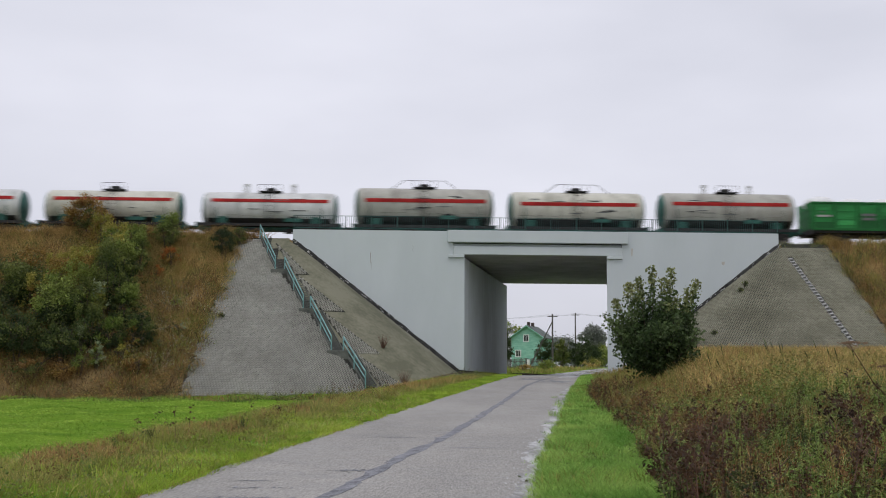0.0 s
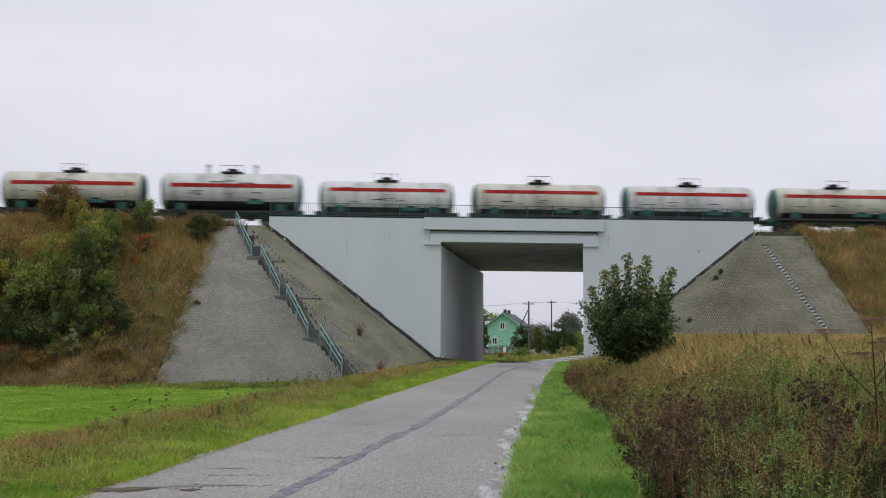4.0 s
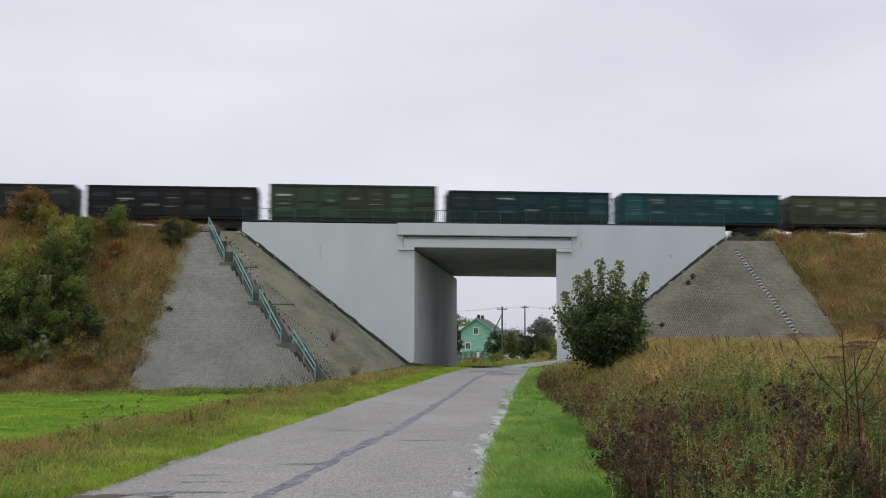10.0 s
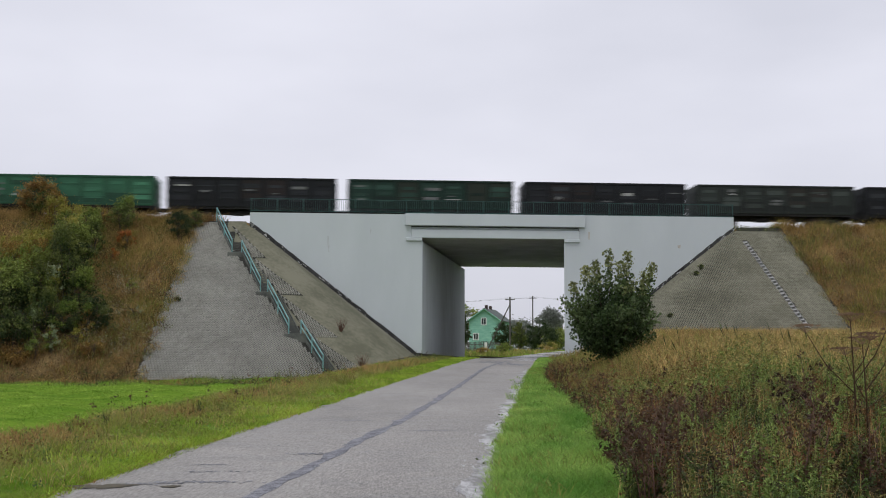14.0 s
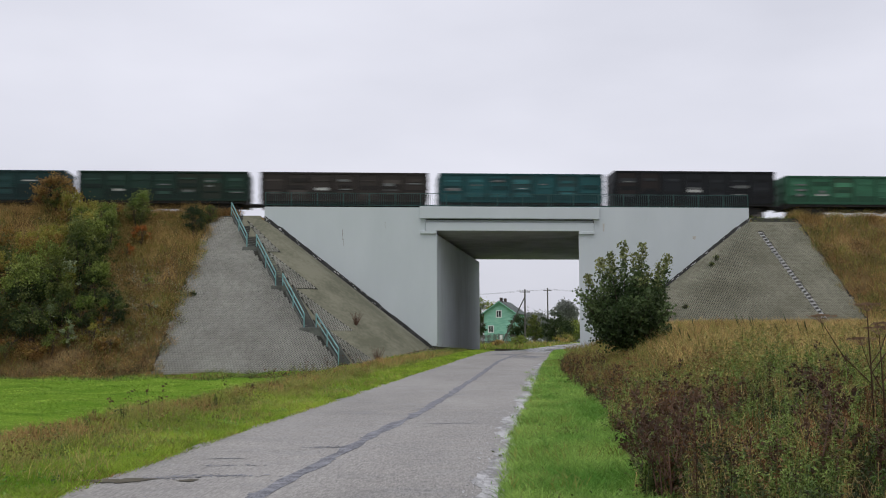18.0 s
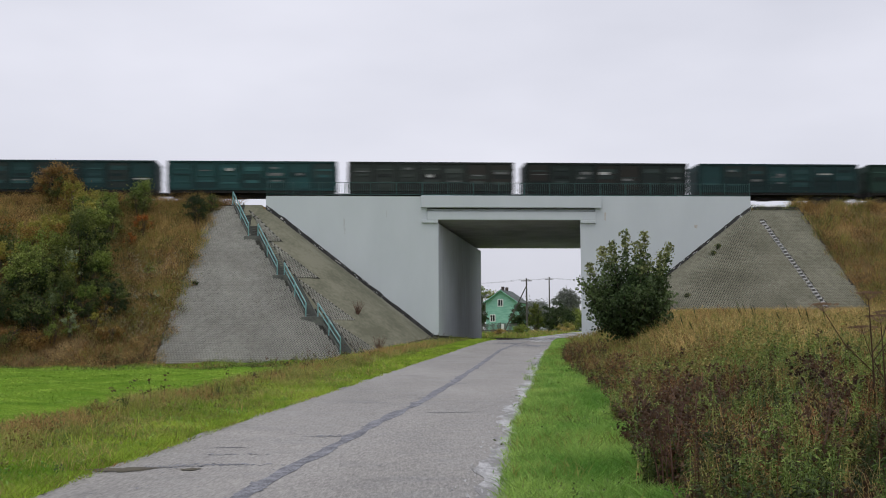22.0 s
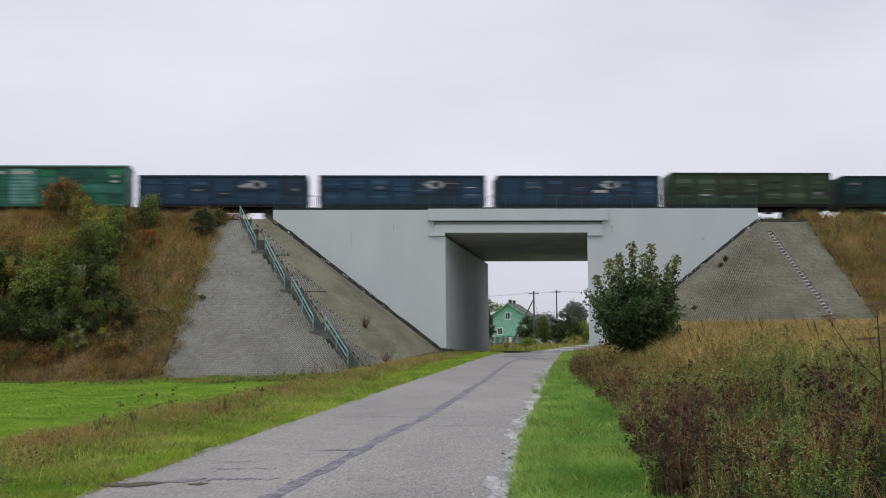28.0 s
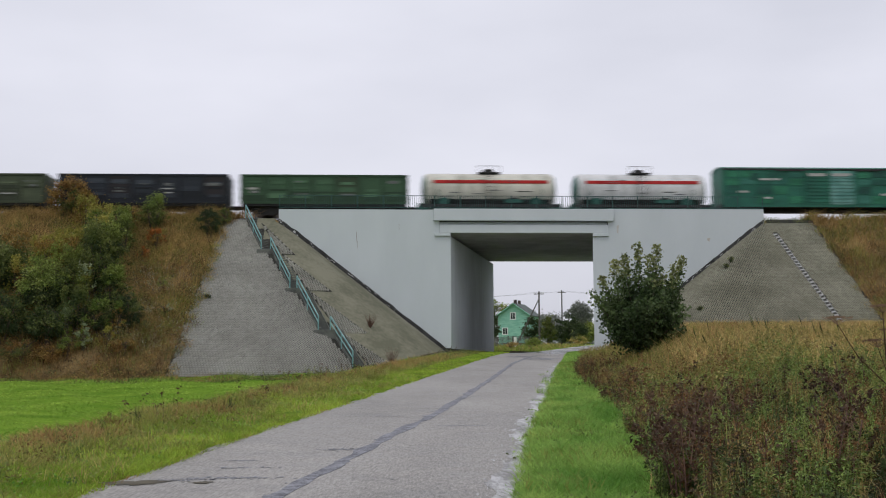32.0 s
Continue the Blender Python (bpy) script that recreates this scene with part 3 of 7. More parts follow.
dark_paver = mat("damp_dark_paver", (0.185, 0.182, 0.15), (0.29, 0.285, 0.24), 0.85, scale=0.5, fine=3, island=0.12)
blocks("block_wedge", mortar_l, AW, 1, 0.25, 15.1, 3.95, 5.65, wedge_zone, dark_paver, fill=1.12)
pave_r = paving("paved_slope_east", AE, -1, 15.2, 3.7, 5.0, bedding, "sloping cone paved with small open-jointed concrete blocks", None, 0.03)
moss_paver = mat("greenish_concrete_paver", (0.178, 0.174, 0.125), (0.262, 0.258, 0.193), 0.9, scale=0.35, fine=3, island=0.12)
blocks("block_field", pave_r, AE, -1, 0.55, 15.1, 3.7, 5.0, lambda u, v: v > 91.55 or not (30.98 + (93 - v) * 0.155 - 0.21 < u < 30.98 + (93 - v) * 0.155 + 0.23), moss_paver, skew=0.5)
# black seam where paving meets the wall, with flaked whitewash
for apex, sign, ub, nm in ((AW, 1, AL - 0.1, "seam_west"), (AE, -1, 19.5, "seam_east")):
    g = Geo()
    us_ = np.linspace(apex + 0.3 * sign, ub, 40)
    rs_ = np.random.default_rng(2)
    th_ = 0.34 + 0.025 * rs_.normal(size=40)
    for i in range(39):
        q = []
        for k in (i, i + 1):
            z = float(bank_z(us_[k], V0, apex, sign)) - 0.05
            q.append((us_[k], z, z + 0.05 + max(0.2, th_[k])))
        (ua, za, ta), (ub_, zb, tb) = q
        g.add([(ua, V0 - 0.05, za), (ub_, V0 - 0.05, zb), (ub_, V0 - 0.05, tb), (ua, V0 - 0.05, ta), (ub_, V0, tb + 0.05), (ua, V0, ta + 0.05)], [(0, 1, 2, 3), (3, 2, 4, 5)])
    sm_ = part(nm, g, bitumen)
    sm_.matrix_basis = RAIL
    tagged(sm_, "black bitumen seam with flaked whitewash along the wall", "seam", kind="structure")
    g = Geo()
    for i in range(30):
        uu = apex + (ub - apex) * rs_.beta(1.2, 2.2)
        z = float(bank_z(uu, V0, apex, sign)) + rs_.uniform(0.02, 0.3)
        l, h_ = rs_.uniform(0.06, 0.22), rs_.uniform(0.03, 0.08)
        g.add([(uu, V0 - 0.056, z), (uu + l, V0 - 0.056, z - sign * l * 0.7), (uu + l * 0.9, V0 - 0.056, z - sign * l * 0.7 + h_), (uu + l * 0.2, V0 - 0.056, z + h_)], [(0, 1, 2, 3)])
    tagged(part("flakes", g, flake, sm_), kind="stuff")

# ---------------------------------------------------------------- stairs on the west cone
# one dark grey for flights, steps, stringers and landings
stair_stone = mat("dark_stair_concrete", (0.07, 0.075, 0.068), (0.14, 0.145, 0.13), 0.8, scale=1.5, fine=9, bump=0.3)
stairs = thing("embankment_stairs", RAIL, "concrete stairs up the paved slope with pale green handrails", "stairs")
FLIGHTS = [((-9.36, 93.0), (-7.85, 89.45)), ((-7.15, 89.38), (-5.5, 85.72)), ((-5.0, 85.74), (-3.35, 82.36)), ((-2.55, 82.66), (-1.0, 80.06))]
for fi, (a, b) in enumerate(FLIGHTS):
    za, zb = [float(bank_z(p[0], p[1], AW, 1)) for p in (a, b)]
    d = Vector((b[0] - a[0], b[1] - a[1]))
    ln, ang = d.length, math.degrees(math.atan2(d.y, d.x))
    n = max(4, int((za - zb) / 0.18))
    fl = part("flight", Geo().add([(0, 0, za - 0.35), (ln, 0, zb - 0.35), (ln, 0, zb - 0.05), (0, 0, za - 0.05), (0, 0.75, za - 0.35), (ln, 0.75, zb - 0.35), (ln, 0.75, zb - 0.05), (0, 0.75, za - 0.05)],
                                  [(0, 1, 2, 3), (4, 7, 6, 5), (0, 3, 7, 4), (1, 5, 6, 2), (3, 2, 6, 7), (0, 4, 5, 1)]), stair_stone, stairs, at=pose(a[0], a[1], 0, 0, 0, ang))
    st = Geo().box(0, ln / n + 0.02, 0.02, 0.73, -0.2, 0).mesh("step")
    for i in range(n):
        part("step", st, stair_stone, fl, at=pose(i * ln / n, 0, za + (zb - za) * (i + 0.4) / n + 0.12))
    for y in (-0.06, 0.75):
        part("stringer", Geo().add([(0, y, za - 0.3), (ln, y, zb - 0.3), (ln, y, zb + 0.22), (0, y, za + 0.22), (0, y + 0.06, za - 0.3), (ln, y + 0.06, zb - 0.3), (ln, y + 0.06, zb + 0.22), (0, y + 0.06, za + 0.22)],
                                     [(0, 1, 2, 3), (4, 7, 6, 5), (0, 3, 7, 4), (1, 5, 6, 2), (3, 2, 6, 7), (0, 4, 5, 1)]), stair_stone, fl)
        if y > 0:
            continue
        hr = part("handrail", Geo().rod((0, y, za + 1.05), (ln, y, zb + 1.05), 0.05 if y < 0 else 0.03, 6), stair_green, fl, "pale green tubular handrail")
        part("mid_rail", Geo().rod((0, y, za + 0.62), (ln, y, zb + 0.62), 0.042 if y < 0 else 0.03, 6), stair_green, hr)
        for k in (0.0, 0.5, 1.0):
            part("rail_post", Geo().rod((k * ln, y, za + (zb - za) * k), (k * ln, y, za + (zb - za) * k + 1.05), 0.045, 6), stair_green, hr)
    if fi < 3:
        nx_ = FLIGHTS[fi + 1][0]
        part("landing", Geo().box(b[0] - 0.35, nx_[0] + 0.35, b[1] - 0.35, b[1] + 0.55, zb - 0.5, zb + 0.10), stair_stone, stairs, bevel=0.02)

# water chute on the east cone
chute = thing("drain_chute", RAIL, "narrow stepped concrete drain chute down the paved slope", "drain")
for i in range(36):
    v_ = 91.3 - i * 0.32
    u_ = 30.98 + (93 - v_) * 0.155
    z = float(bank_z(u_, v_, AE, -1))
    part("chute_block", Geo().box(-0.10, 0.12, -0.05, 0.05, -0.1, 0.08).mesh("chute_block") if i == 0 else bpy.data.meshes["chute_block"], flake, chute, at=pose(u_, v_, z))
g = Geo()
for s_ in (-0.15, 0.17):
    ua_, ub_ = 30.98 + 1.6 * 0.155 + s_, 30.98 + 13.0 * 0.155 + s_
    g.rod((ua_, 91.4, float(bank_z(ua_, 91.4, AE, -1)) + 0.05), (ub_, 80.0, float(bank_z(ub_, 80.0, AE, -1)) + 0.05), 0.02, 4)
part("chute_side", g, flake, chute)

# ---------------------------------------------------------------- road markings of wear
seam_y = [8, 13.4, 15.4, 18.9, 24.1, 31.2, 42.6, 60.8, 71.4, 80]
seam_x = [-2.35, -2.03, -1.79, -1.51, -0.93, -0.35, 0.51, 1.72, 2.84, 4.0]
ys2 = np.arange(8, 79, 0.3)
off = np.interp(ys2, seam_y, seam_x) - road_x(ys2)
wig = np.interp(ys2, np.arange(0, 90, 0.6), np.random.default_rng(8).normal(0, 1, 150))
tagged(ribbon("tar_seam", ys2, off - 0.10 - 0.03 * wig, off + 0.095 - 0.03 * wig[::-1], 0.004, 0.002, tar), "dark tar repair seam along the road", "road seam", kind="structure")


def blotch(name, x, y, rx, ry, material, label, seed, lift=0.008):
    r = random.Random(seed)
    n = 72
    ph = [r.uniform(0, 6.28) for _ in range(4)]
    pts = []
    for i in range(n):
        a = math.tau * i / n
        k = 1 + 0.22 * math.sin(2 * a + ph[0]) + 0.16 * math.sin(3 * a + ph[1]) + 0.12 * math.sin(7 * a + ph[2]) + 0.12 * math.sin(13 * a + ph[3]) + r.uniform(-0.10, 0.10)
        px, py = x + rx * k * math.cos(a), y + ry * k * math.sin(a)
        pts.append((px, py, float(base_z(py)) + lift))
    ob = part(name, Geo().add([(x, y, float(base_z(y)) + lift)] + pts, [(0, 1 + i, 1 + (i + 1) % n) for i in range(n)]), material)
    return tagged(ob, label, "road patch", kind="structure")


pale_edge = mat("pale_wet_road_edge", (0.27, 0.268, 0.265), (0.43, 0.428, 0.425), 0.5, scale=2.5, fine=18, bump=0.4, contrast=(0.35, 0.65))


def flecks(name, pts, size, material, label, seed, flat=0.35):
    """Ragged scattered spots of wear on the road; pts: rows of x, y."""
    r = np.random.default_rng(seed)
    g = Geo()
    for i, (x, y) in enumerate(pts):
        s, n, z = size * r.uniform(0.4, 1.6), 9, 0.003 + (i % 150) * 0.00003
        rim = []
        for k in range(n):
            a, q = math.tau * k / n, r.uniform(0.45, 1.2)
            px, py = x + s * q * math.cos(a) * (1 if flat < 1 else 1 / flat), y + s * q * math.sin(a) * (1 / flat if flat < 1 else 1)
            rim.append((px, py, float(base_z(py)) + z))
        g.add([(x, y, float(base_z(y)) + z)] + rim, [(0, 1 + k, 1 + (k + 1) % n) for k in range(n)])
    return tagged(part(name, g, material), label, "road wear", kind="stuff")


rw = np.random.default_rng(91)
sy_ = 8 + 70 * rw.uniform(size=700) ** 1.3
sx_ = np.interp(sy_, seam_y, seam_x) + rw.normal(0, 0.055, 700)
flecks("seam_crumbs", np.stack([sx_, sy_], -1), 0.03, tar, "crumbling dark tar along the road seam", 92)


def spot(x, y, sx, sy, n):
    return np.stack([x + rw.normal(0, sx, n), y + rw.normal(0, sy, n)], -1)


flecks("crumbled_patch", np.concatenate([spot(-2.75, 14.15, 0.26, 0.06, 70), spot(-1.85, 17.45, 0.2, 0.07, 60), spot(-3.3, 14.0, 0.25, 0.07, 40), spot(-2.9, 15.2, 0.2, 0.05, 30)]), 0.035, tar, "dark crumbled patches of worn road", 93, 1.6)
flecks("crumbled_patch", np.concatenate([spot(3.7, 69.5, 0.4, 0.9, 60), spot(2.6, 75.5, 0.45, 1.1, 60)]), 0.12, tar, "dark crumbled patches of worn road", 94)
ey_ = 9 + 50 * rw.uniform(size=420) ** 1.4
flecks("pale_edge_wear", np.stack([road_x(ey_) + 2.12 + rw.normal(0, 0.12, 420), ey_], -1), 0.013, pale_edge, "pale worn stone along the road edge", 95, 0.12)
ey_ = 9 + 60 * rw.uniform(size=500) ** 1.4
flecks("dark_edge_wear", np.stack([road_x(ey_) - 2.13 + rw.normal(0, 0.06, 500), ey_], -1), 0.014, wet, "damp dark soil along the road edge", 96, 0.5)
ey_ = 10 + 60 * rw.uniform(size=900) ** 1.5
flecks("road_pits", np.stack([road_x(ey_) + rw.uniform(-2, 2, 900), ey_], -1), 0.018, tar, "small dark pits in the road surface", 97, 1.5)
blotch("puddle", -3.86, 13.7, 0.30, 0.22, wet, "muddy wet puddle at the road edge", 1)
blotch("patch", -3.1, 13.7, 0.13, 0.08, wet, "small wet hole in the road", 6)
edge_wear = mat("pale_broken_road_edge", (0.19, 0.185, 0.178), (0.47, 0.47, 0.47), 0.55, scale=2.2, fine=16, bump=0.5, bump_scale=30, stretch=(1, 0.3, 1), contrast=(0.42, 0.62), mix=0.5)
ys3 = np.arange(8, 60, 0.16)
wob3 = np.interp(ys3, np.arange(0, 62, 0.22), rw.normal(0, 0.05, 282)) + 0.07 * np.sin(ys3 * 0.8) + 0.05 * np.sin(ys3 * 2.1)
tagged(ribbon("worn_road_edge", ys3, np.minimum(2.12 + wob3, 2.27), np.full(len(ys3), 2.32), 0.004, 0.002, edge_wear), "pale broken and worn edge of the road", "road edge", kind="structure")
for i, (x_, y_, rx_, ry_) in enumerate(((4.9, 79.5, 0.7, 0.8), (5.4, 85.0, 0.9, 1.6), (3.4, 88.5, 1.2, 1.2), (6.4, 108.0, 1.6, 3.0), (7.5, 118.0, 1.3, 3.0), (9.0, 128.0, 1.8, 5.0), (11.5, 145.0, 1.5, 6.0), (14.5, 165.0, 1.2, 6.0))):
    blotch("wet_patch", x_, y_, rx_, ry_, film_water, "thin rain water on the road", 80 + i, 0.006)
for i in range(9):
    yy = 16 + i * 4.7 + 1.3 * math.sin(i * 2.3)
    blotch("crack", float(road_x(yy)) + [-1.3, 1.1, -0.6, 0.5][i % 4], yy, 0.22 + 0.13 * (i % 3), 0.03 + 0.015 * (i % 2), tar, "dark transverse crack in the road", 40 + i, 0.005)


# ---------------------------------------------------------------- grass, weeds and shrubs
def blades(base, h, w, lean, rs):
    """Curved blades of three triangles each."""
    n = len(base)
    a = rs.uniform(0, math.tau, n)
    side = np.stack([np.cos(a), np.sin(a), np.zeros(n)], -1) * w[:, None] * 0.5
    b = rs.uniform(0, math.tau, n)
    to = np.stack([np.cos(b), np.sin(b), np.zeros(n)], -1) * (lean * h)[:, None]
    up = np.zeros((n, 3))
    up[:, 2] = h
    mid, tip = base + up * 0.55 + to * 0.3, base + up * 0.97 + to
    v = np.stack([base - side, base + side, mid - side * 0.8, mid + side * 0.8, tip], 1).reshape(-1, 3)
    f = np.array([(0, 1, 2), (1, 3, 2), (2, 3, 4)])
    return v, (np.arange(n)[:, None, None] * 5 + f[None]).reshape(-1, 3)


def leaf_cards(cen, size, rs, upright=0.0, wide=0.25):
    """Small pointed leaves, turned at random."""
    n = len(cen)
    d = rs.normal(size=(n, 3))
    d[:, 2] += upright
    d /= np.linalg.norm(d, axis=1)[:, None]
    e = np.cross(d, rs.normal(size=(n, 3)))
    e /= np.linalg.norm(e, axis=1)[:, None] + 1e-9
    s1, s2 = (size * 0.5)[:, None], (size * wide)[:, None]
    v = np.stack([cen - d * s1, cen + e * s2 - d * s1 * 0.1, cen + d * s1, cen - e * s2 - d * s1 * 0.1], 1).reshape(-1, 3)
    return v, np.arange(n * 4).reshape(n, 4)


def stuff(name, v, f, material, label, category="grass"):
    return tagged(part(name, mesh_np(name, v, f), material), label, category, kind="stuff")


def patchy(x, y, k, seed):
    s = seed * 1.7
    return 0.5 + 0.25 * np.sin(x * k + s + 1.3 * np.sin(y * k * 0.7 + s)) + 0.25 * np.sin(y * k * 1.3 - s + 1.1 * np.sin(x * k * 0.9))


def bank_grass(name, n, u0, u1, apex, sign, material, hh, label, seed, lim=None, thr=0.0, vmin=76.5, k=1.25):
    rs = np.random.default_rng(seed)
    u, v = rs.uniform(u0, u1, n), rs.uniform(vmin, 94.3, n)
    ok = patchy(u, v, k, seed) > thr
    if lim is not None:
        ok &= lim(u, v)
    u, v = u[ok], v[ok]
    z = bank_top(u, v, apex, sign)
    x, y = u * CT - v * ST, u * ST + v * CT
    ok = z > ground_z(x, y) - 0.3
    x, y, z = x[ok], y[ok], z[ok]
    h = rs.uniform(*hh, len(x)) * (0.5 + 0.95 * patchy(x, z * 1.5, 2.3, seed + 5))
    vv, ff = blades(np.stack([x, y, z - 0.03], -1), h, rs.uniform(0.015, 0.035, len(x)), rs.uniform(0.3, 1.3, len(x)), rs)
    return stuff(name, vv, ff, material, label)


def west_lim(u, v):
    return u < UL - 3.85 - 1.75 * (93 - v) / 14.8 + 0.25 * np.sin(v * 3) + 0.2 * np.sin(v * 7.3) + 0.2


def east_lim(u, v):
    return u > UR + 3.7 + 1.3 * (93 - v) / 14.8 + 0.25 * np.sin(v * 3)


bank_grass("embankment_grass", 18000, -40, -9.5, AW, 1, g_dry, (0.35, 0.8), "tall dry straw-coloured grass on the embankment", 11, lambda u, v: west_lim(u, v) & (v > 82.5))
bank_grass("embankment_grass", 9000, -40, -9.5, AW, 1, g_dry, (0.35, 0.85), "pale bleached grass on the embankment", 10, lambda u, v: west_lim(u, v) & (v > 82.5), 0.3)
bank_grass("embankment_grass", 6000, 33.5, 60, AE, -1, g_dry, (0.35, 0.8), "pale bleached grass on the embankment", 9, east_lim, 0.4)
bank_grass("embankment_grass", 9000, -40, -9.5, AW, 1, g_straw, (0.4, 0.85), "pale bleached grass on the embankment", 8, lambda u, v: west_lim(u, v) & (v > 81.5), 0.55)
bank_grass("embankment_grass", 5000, 33.5, 60, AE, -1, g_straw, (0.4, 0.85), "pale bleached grass on the embankment", 7, east_lim, 0.5)
bank_grass("embankment_grass", 22000, -40, -9.5, AW, 1, g_brown, (0.3, 0.75), "rusty brown autumn grass on the embankment", 12, west_lim, 0.5)
bank_grass("embankment_grass", 24000, -40, -9.5, AW, 1, g_olive, (0.3, 0.7), "olive green grass on the embankment", 13, west_lim, 0.4)
bank_grass("embankment_grass", 13000, -18, -9.5, AW, 1, g_olive, (0.3, 0.65), "olive green grass patches on the embankment", 5, west_lim, 0.55, 80, 0.9)
bank_grass("embankment_grass", 3000, -18, -9.5, AW, 1, g_weed, (0.3, 0.7), "dark green grass patches on the embankment", 4, lambda u, v: west_lim(u, v) & (v < 88), 0.62, 79, 1.6)
bank_grass("embankment_grass", 12000, -36, -10, AW, 1, g_straw, (0.45, 0.9), "bleached tan grass high on the embankment", 3, lambda u, v: west_lim(u, v) & (v > 87), 0.25, 87, 0.8)
bank_grass("crest_grass", 13000, -40, -9.6, AW, 1, g_dry, (0.4, 0.95), "tall dry grass along the embankment crest", 17, west_lim, 0.0, 92.2)
bank_grass("crest_grass", 1500, -40, -9.8, AW, 1, g_brown, (0.4, 0.95), "rusty tall grass along the embankment crest", 18, west_lim, 0.3, 92.2)
bank_grass("crest_grass", 700, -11.0, -8.8, AW, 1, g_brown, (0.5, 0.9), "rusty grass along the top of the paving", 2, None, 0.2, 92.5)
bank_grass("crest_grass", 5000, 34.3, 60, AE, -1, g_dry, (0.5, 0.95), "tall dry grass along the crest", 19, east_lim, 0.2, 92.2)
bank_grass("crest_grass", 1100, 29.5, 36, AE, -1, g_weed, (0.12, 0.34), "dark weeds along the top of the paving", 6, None, 0.35, 92.5)
bank_grass("embankment_grass", 8000, 33.5, 60, AE, -1, g_dry, (0.35, 0.8), "tall dry straw-coloured grass on the embankment", 14, east_lim)
bank_grass("embankment_grass", 15000, 33.5, 60, AE, -1, g_brown, (0.3, 0.7), "rusty brown autumn grass on the embankment", 15, east_lim, 0.35)
bank_grass("embankment_grass", 36000, 33.5, 60, AE, -1, g_olive, (0.3, 0.7), "olive green grass on the embankment", 16, east_lim, 0.3)


def field_grass(name, n, xr, yr, dr, material, hh, ww, label, seed, thr=0.0, k=0.5, near=1.0, lean=(0.2, 0.9), clump=0.0, over=0.0):
    """Blades on the ground between two offsets from the road's middle."""
    rs = np.random.default_rng(seed)
    y = yr[0] + (yr[1] - yr[0]) * rs.uniform(0, 1, n) ** near
    if xr is None:
        x = road_x(y) + rs.uniform(*dr, n)
    else:
        x = rs.uniform(*xr, n)
        d = x - road_x(y)
        ok = (d > dr[0] + (field_edge(y) if dr[0] >= 3.9 else 0)) & (d < dr[1])
        x, y = x[ok], y[ok]
    ok = patchy(x, y, k, seed) > thr
    x, y = x[ok], y[ok]
    # nothing grows inside the paved cones
    u, v = x * CT + y * ST, -x * ST + y * CT
    inner = (bank_z(u, v, AW, 1) > ground_z(x, y) + 0.1) & (u < 5.8) & (v < 119) | (v > 92.3) & (u > -8) & (u < 37) & (v < 119)
    inner |= (x - road_x(y) > -2.25 + over) & (x - road_x(y) < 2.42 - over) & (y < 221)
    inner |= (bank_z(u, v, AE, -1) > ground_z(x, y) + 0.1) & (u > 17.5) & (v < 119)
    x, y = x[~inner], y[~inner]
    z = ground_z(x, y)
    h = rs.uniform(*hh, len(x))
    if clump:
        h = h * (0.5 + 0.8 * patchy(x + 0.6 * y, y - 0.6 * x, clump * 5.3, seed + 3)) * (0.65 + 0.6 * patchy(x - 0.4 * y, y + 0.4 * x, clump * 1.3, seed + 7))
    vv, ff = blades(np.stack([x, y, z - 0.02], -1), h, rs.uniform(*ww, len(x)), rs.uniform(*lean, len(x)), rs)
    return stuff(name, vv, ff, material, label)


field_grass("meadow_grass", 150000, (-20, -4), (16, 46), (-60, -5.0), g_meadow, (0.03, 0.075), (0.012, 0.03), "bright green mown meadow grass", 21, near=1.2, lean=(0.6, 1.8), clump=1.1)
field_grass("meadow_grass", 70000, (-32, -4), (44, 80), (-60, -5.0), g_meadow, (0.04, 0.10), (0.03, 0.06), "bright green mown meadow grass", 20, lean=(0.6, 1.8), clump=0.8)
field_grass("meadow_tussocks", 300, (-34, -4), (22, 80), (-60, -5.4), g_olive, (0.05, 0.14), (0.03, 0.06), "olive tussocks in the mown meadow", 22, 0.72, 0.8)
field_grass("verge_grass", 90000, None, (11, 34), (-4.0, -2.15), g_sward, (0.05, 0.15), (0.005, 0.012), "short bright green grass along the road", 23, near=1.3, lean=(0.4, 1.6), clump=1.3)
field_grass("edge_grass", 16000, None, (9, 60), (-2.6, -2.08), g_sward, (0.05, 0.14), (0.006, 0.014), "grass creeping over the road edge", 84, 0.3, 2.6, near=1.4, lean=(0.5, 1.8), over=0.2)
field_grass("edge_grass", 16000, None, (9, 60), (2.32, 2.8), g_verge, (0.05, 0.14), (0.006, 0.014), "grass creeping over the road edge", 85, 0.3, 2.2, near=1.4, lean=(0.5, 1.8), over=0.2)
field_grass("edge_grass", 7000, None, (9, 60), (-2.5, -2.1), g_brown, (0.03, 0.10), (0.006, 0.014), "withered grass creeping over the road edge", 86, 0.5, 1.6, near=1.4, lean=(0.5, 1.8), over=0.2)
field_grass("verge_straw", 9000, None, (11, 44), (-6.0, -2.2), g_straw, (0.08, 0.3), (0.004, 0.009), "bleached stems among the verge grass", 83, 0.3, 1.2, near=1.3, lean=(0.3, 1.2))
field_grass("verge_straw", 26000, None, (11, 40), (-4.4, -2.1), g_olive, (0.05, 0.16), (0.005, 0.012), "yellowing grass along the road", 81, 0.25, 1.7, near=1.3, lean=(0.4, 1.6))
field_grass("verge_grass", 32000, None, (34, 92), (-3.7, -2.2), g_sward, (0.06, 0.16), (0.015, 0.035), "short bright green grass along the road", 24)
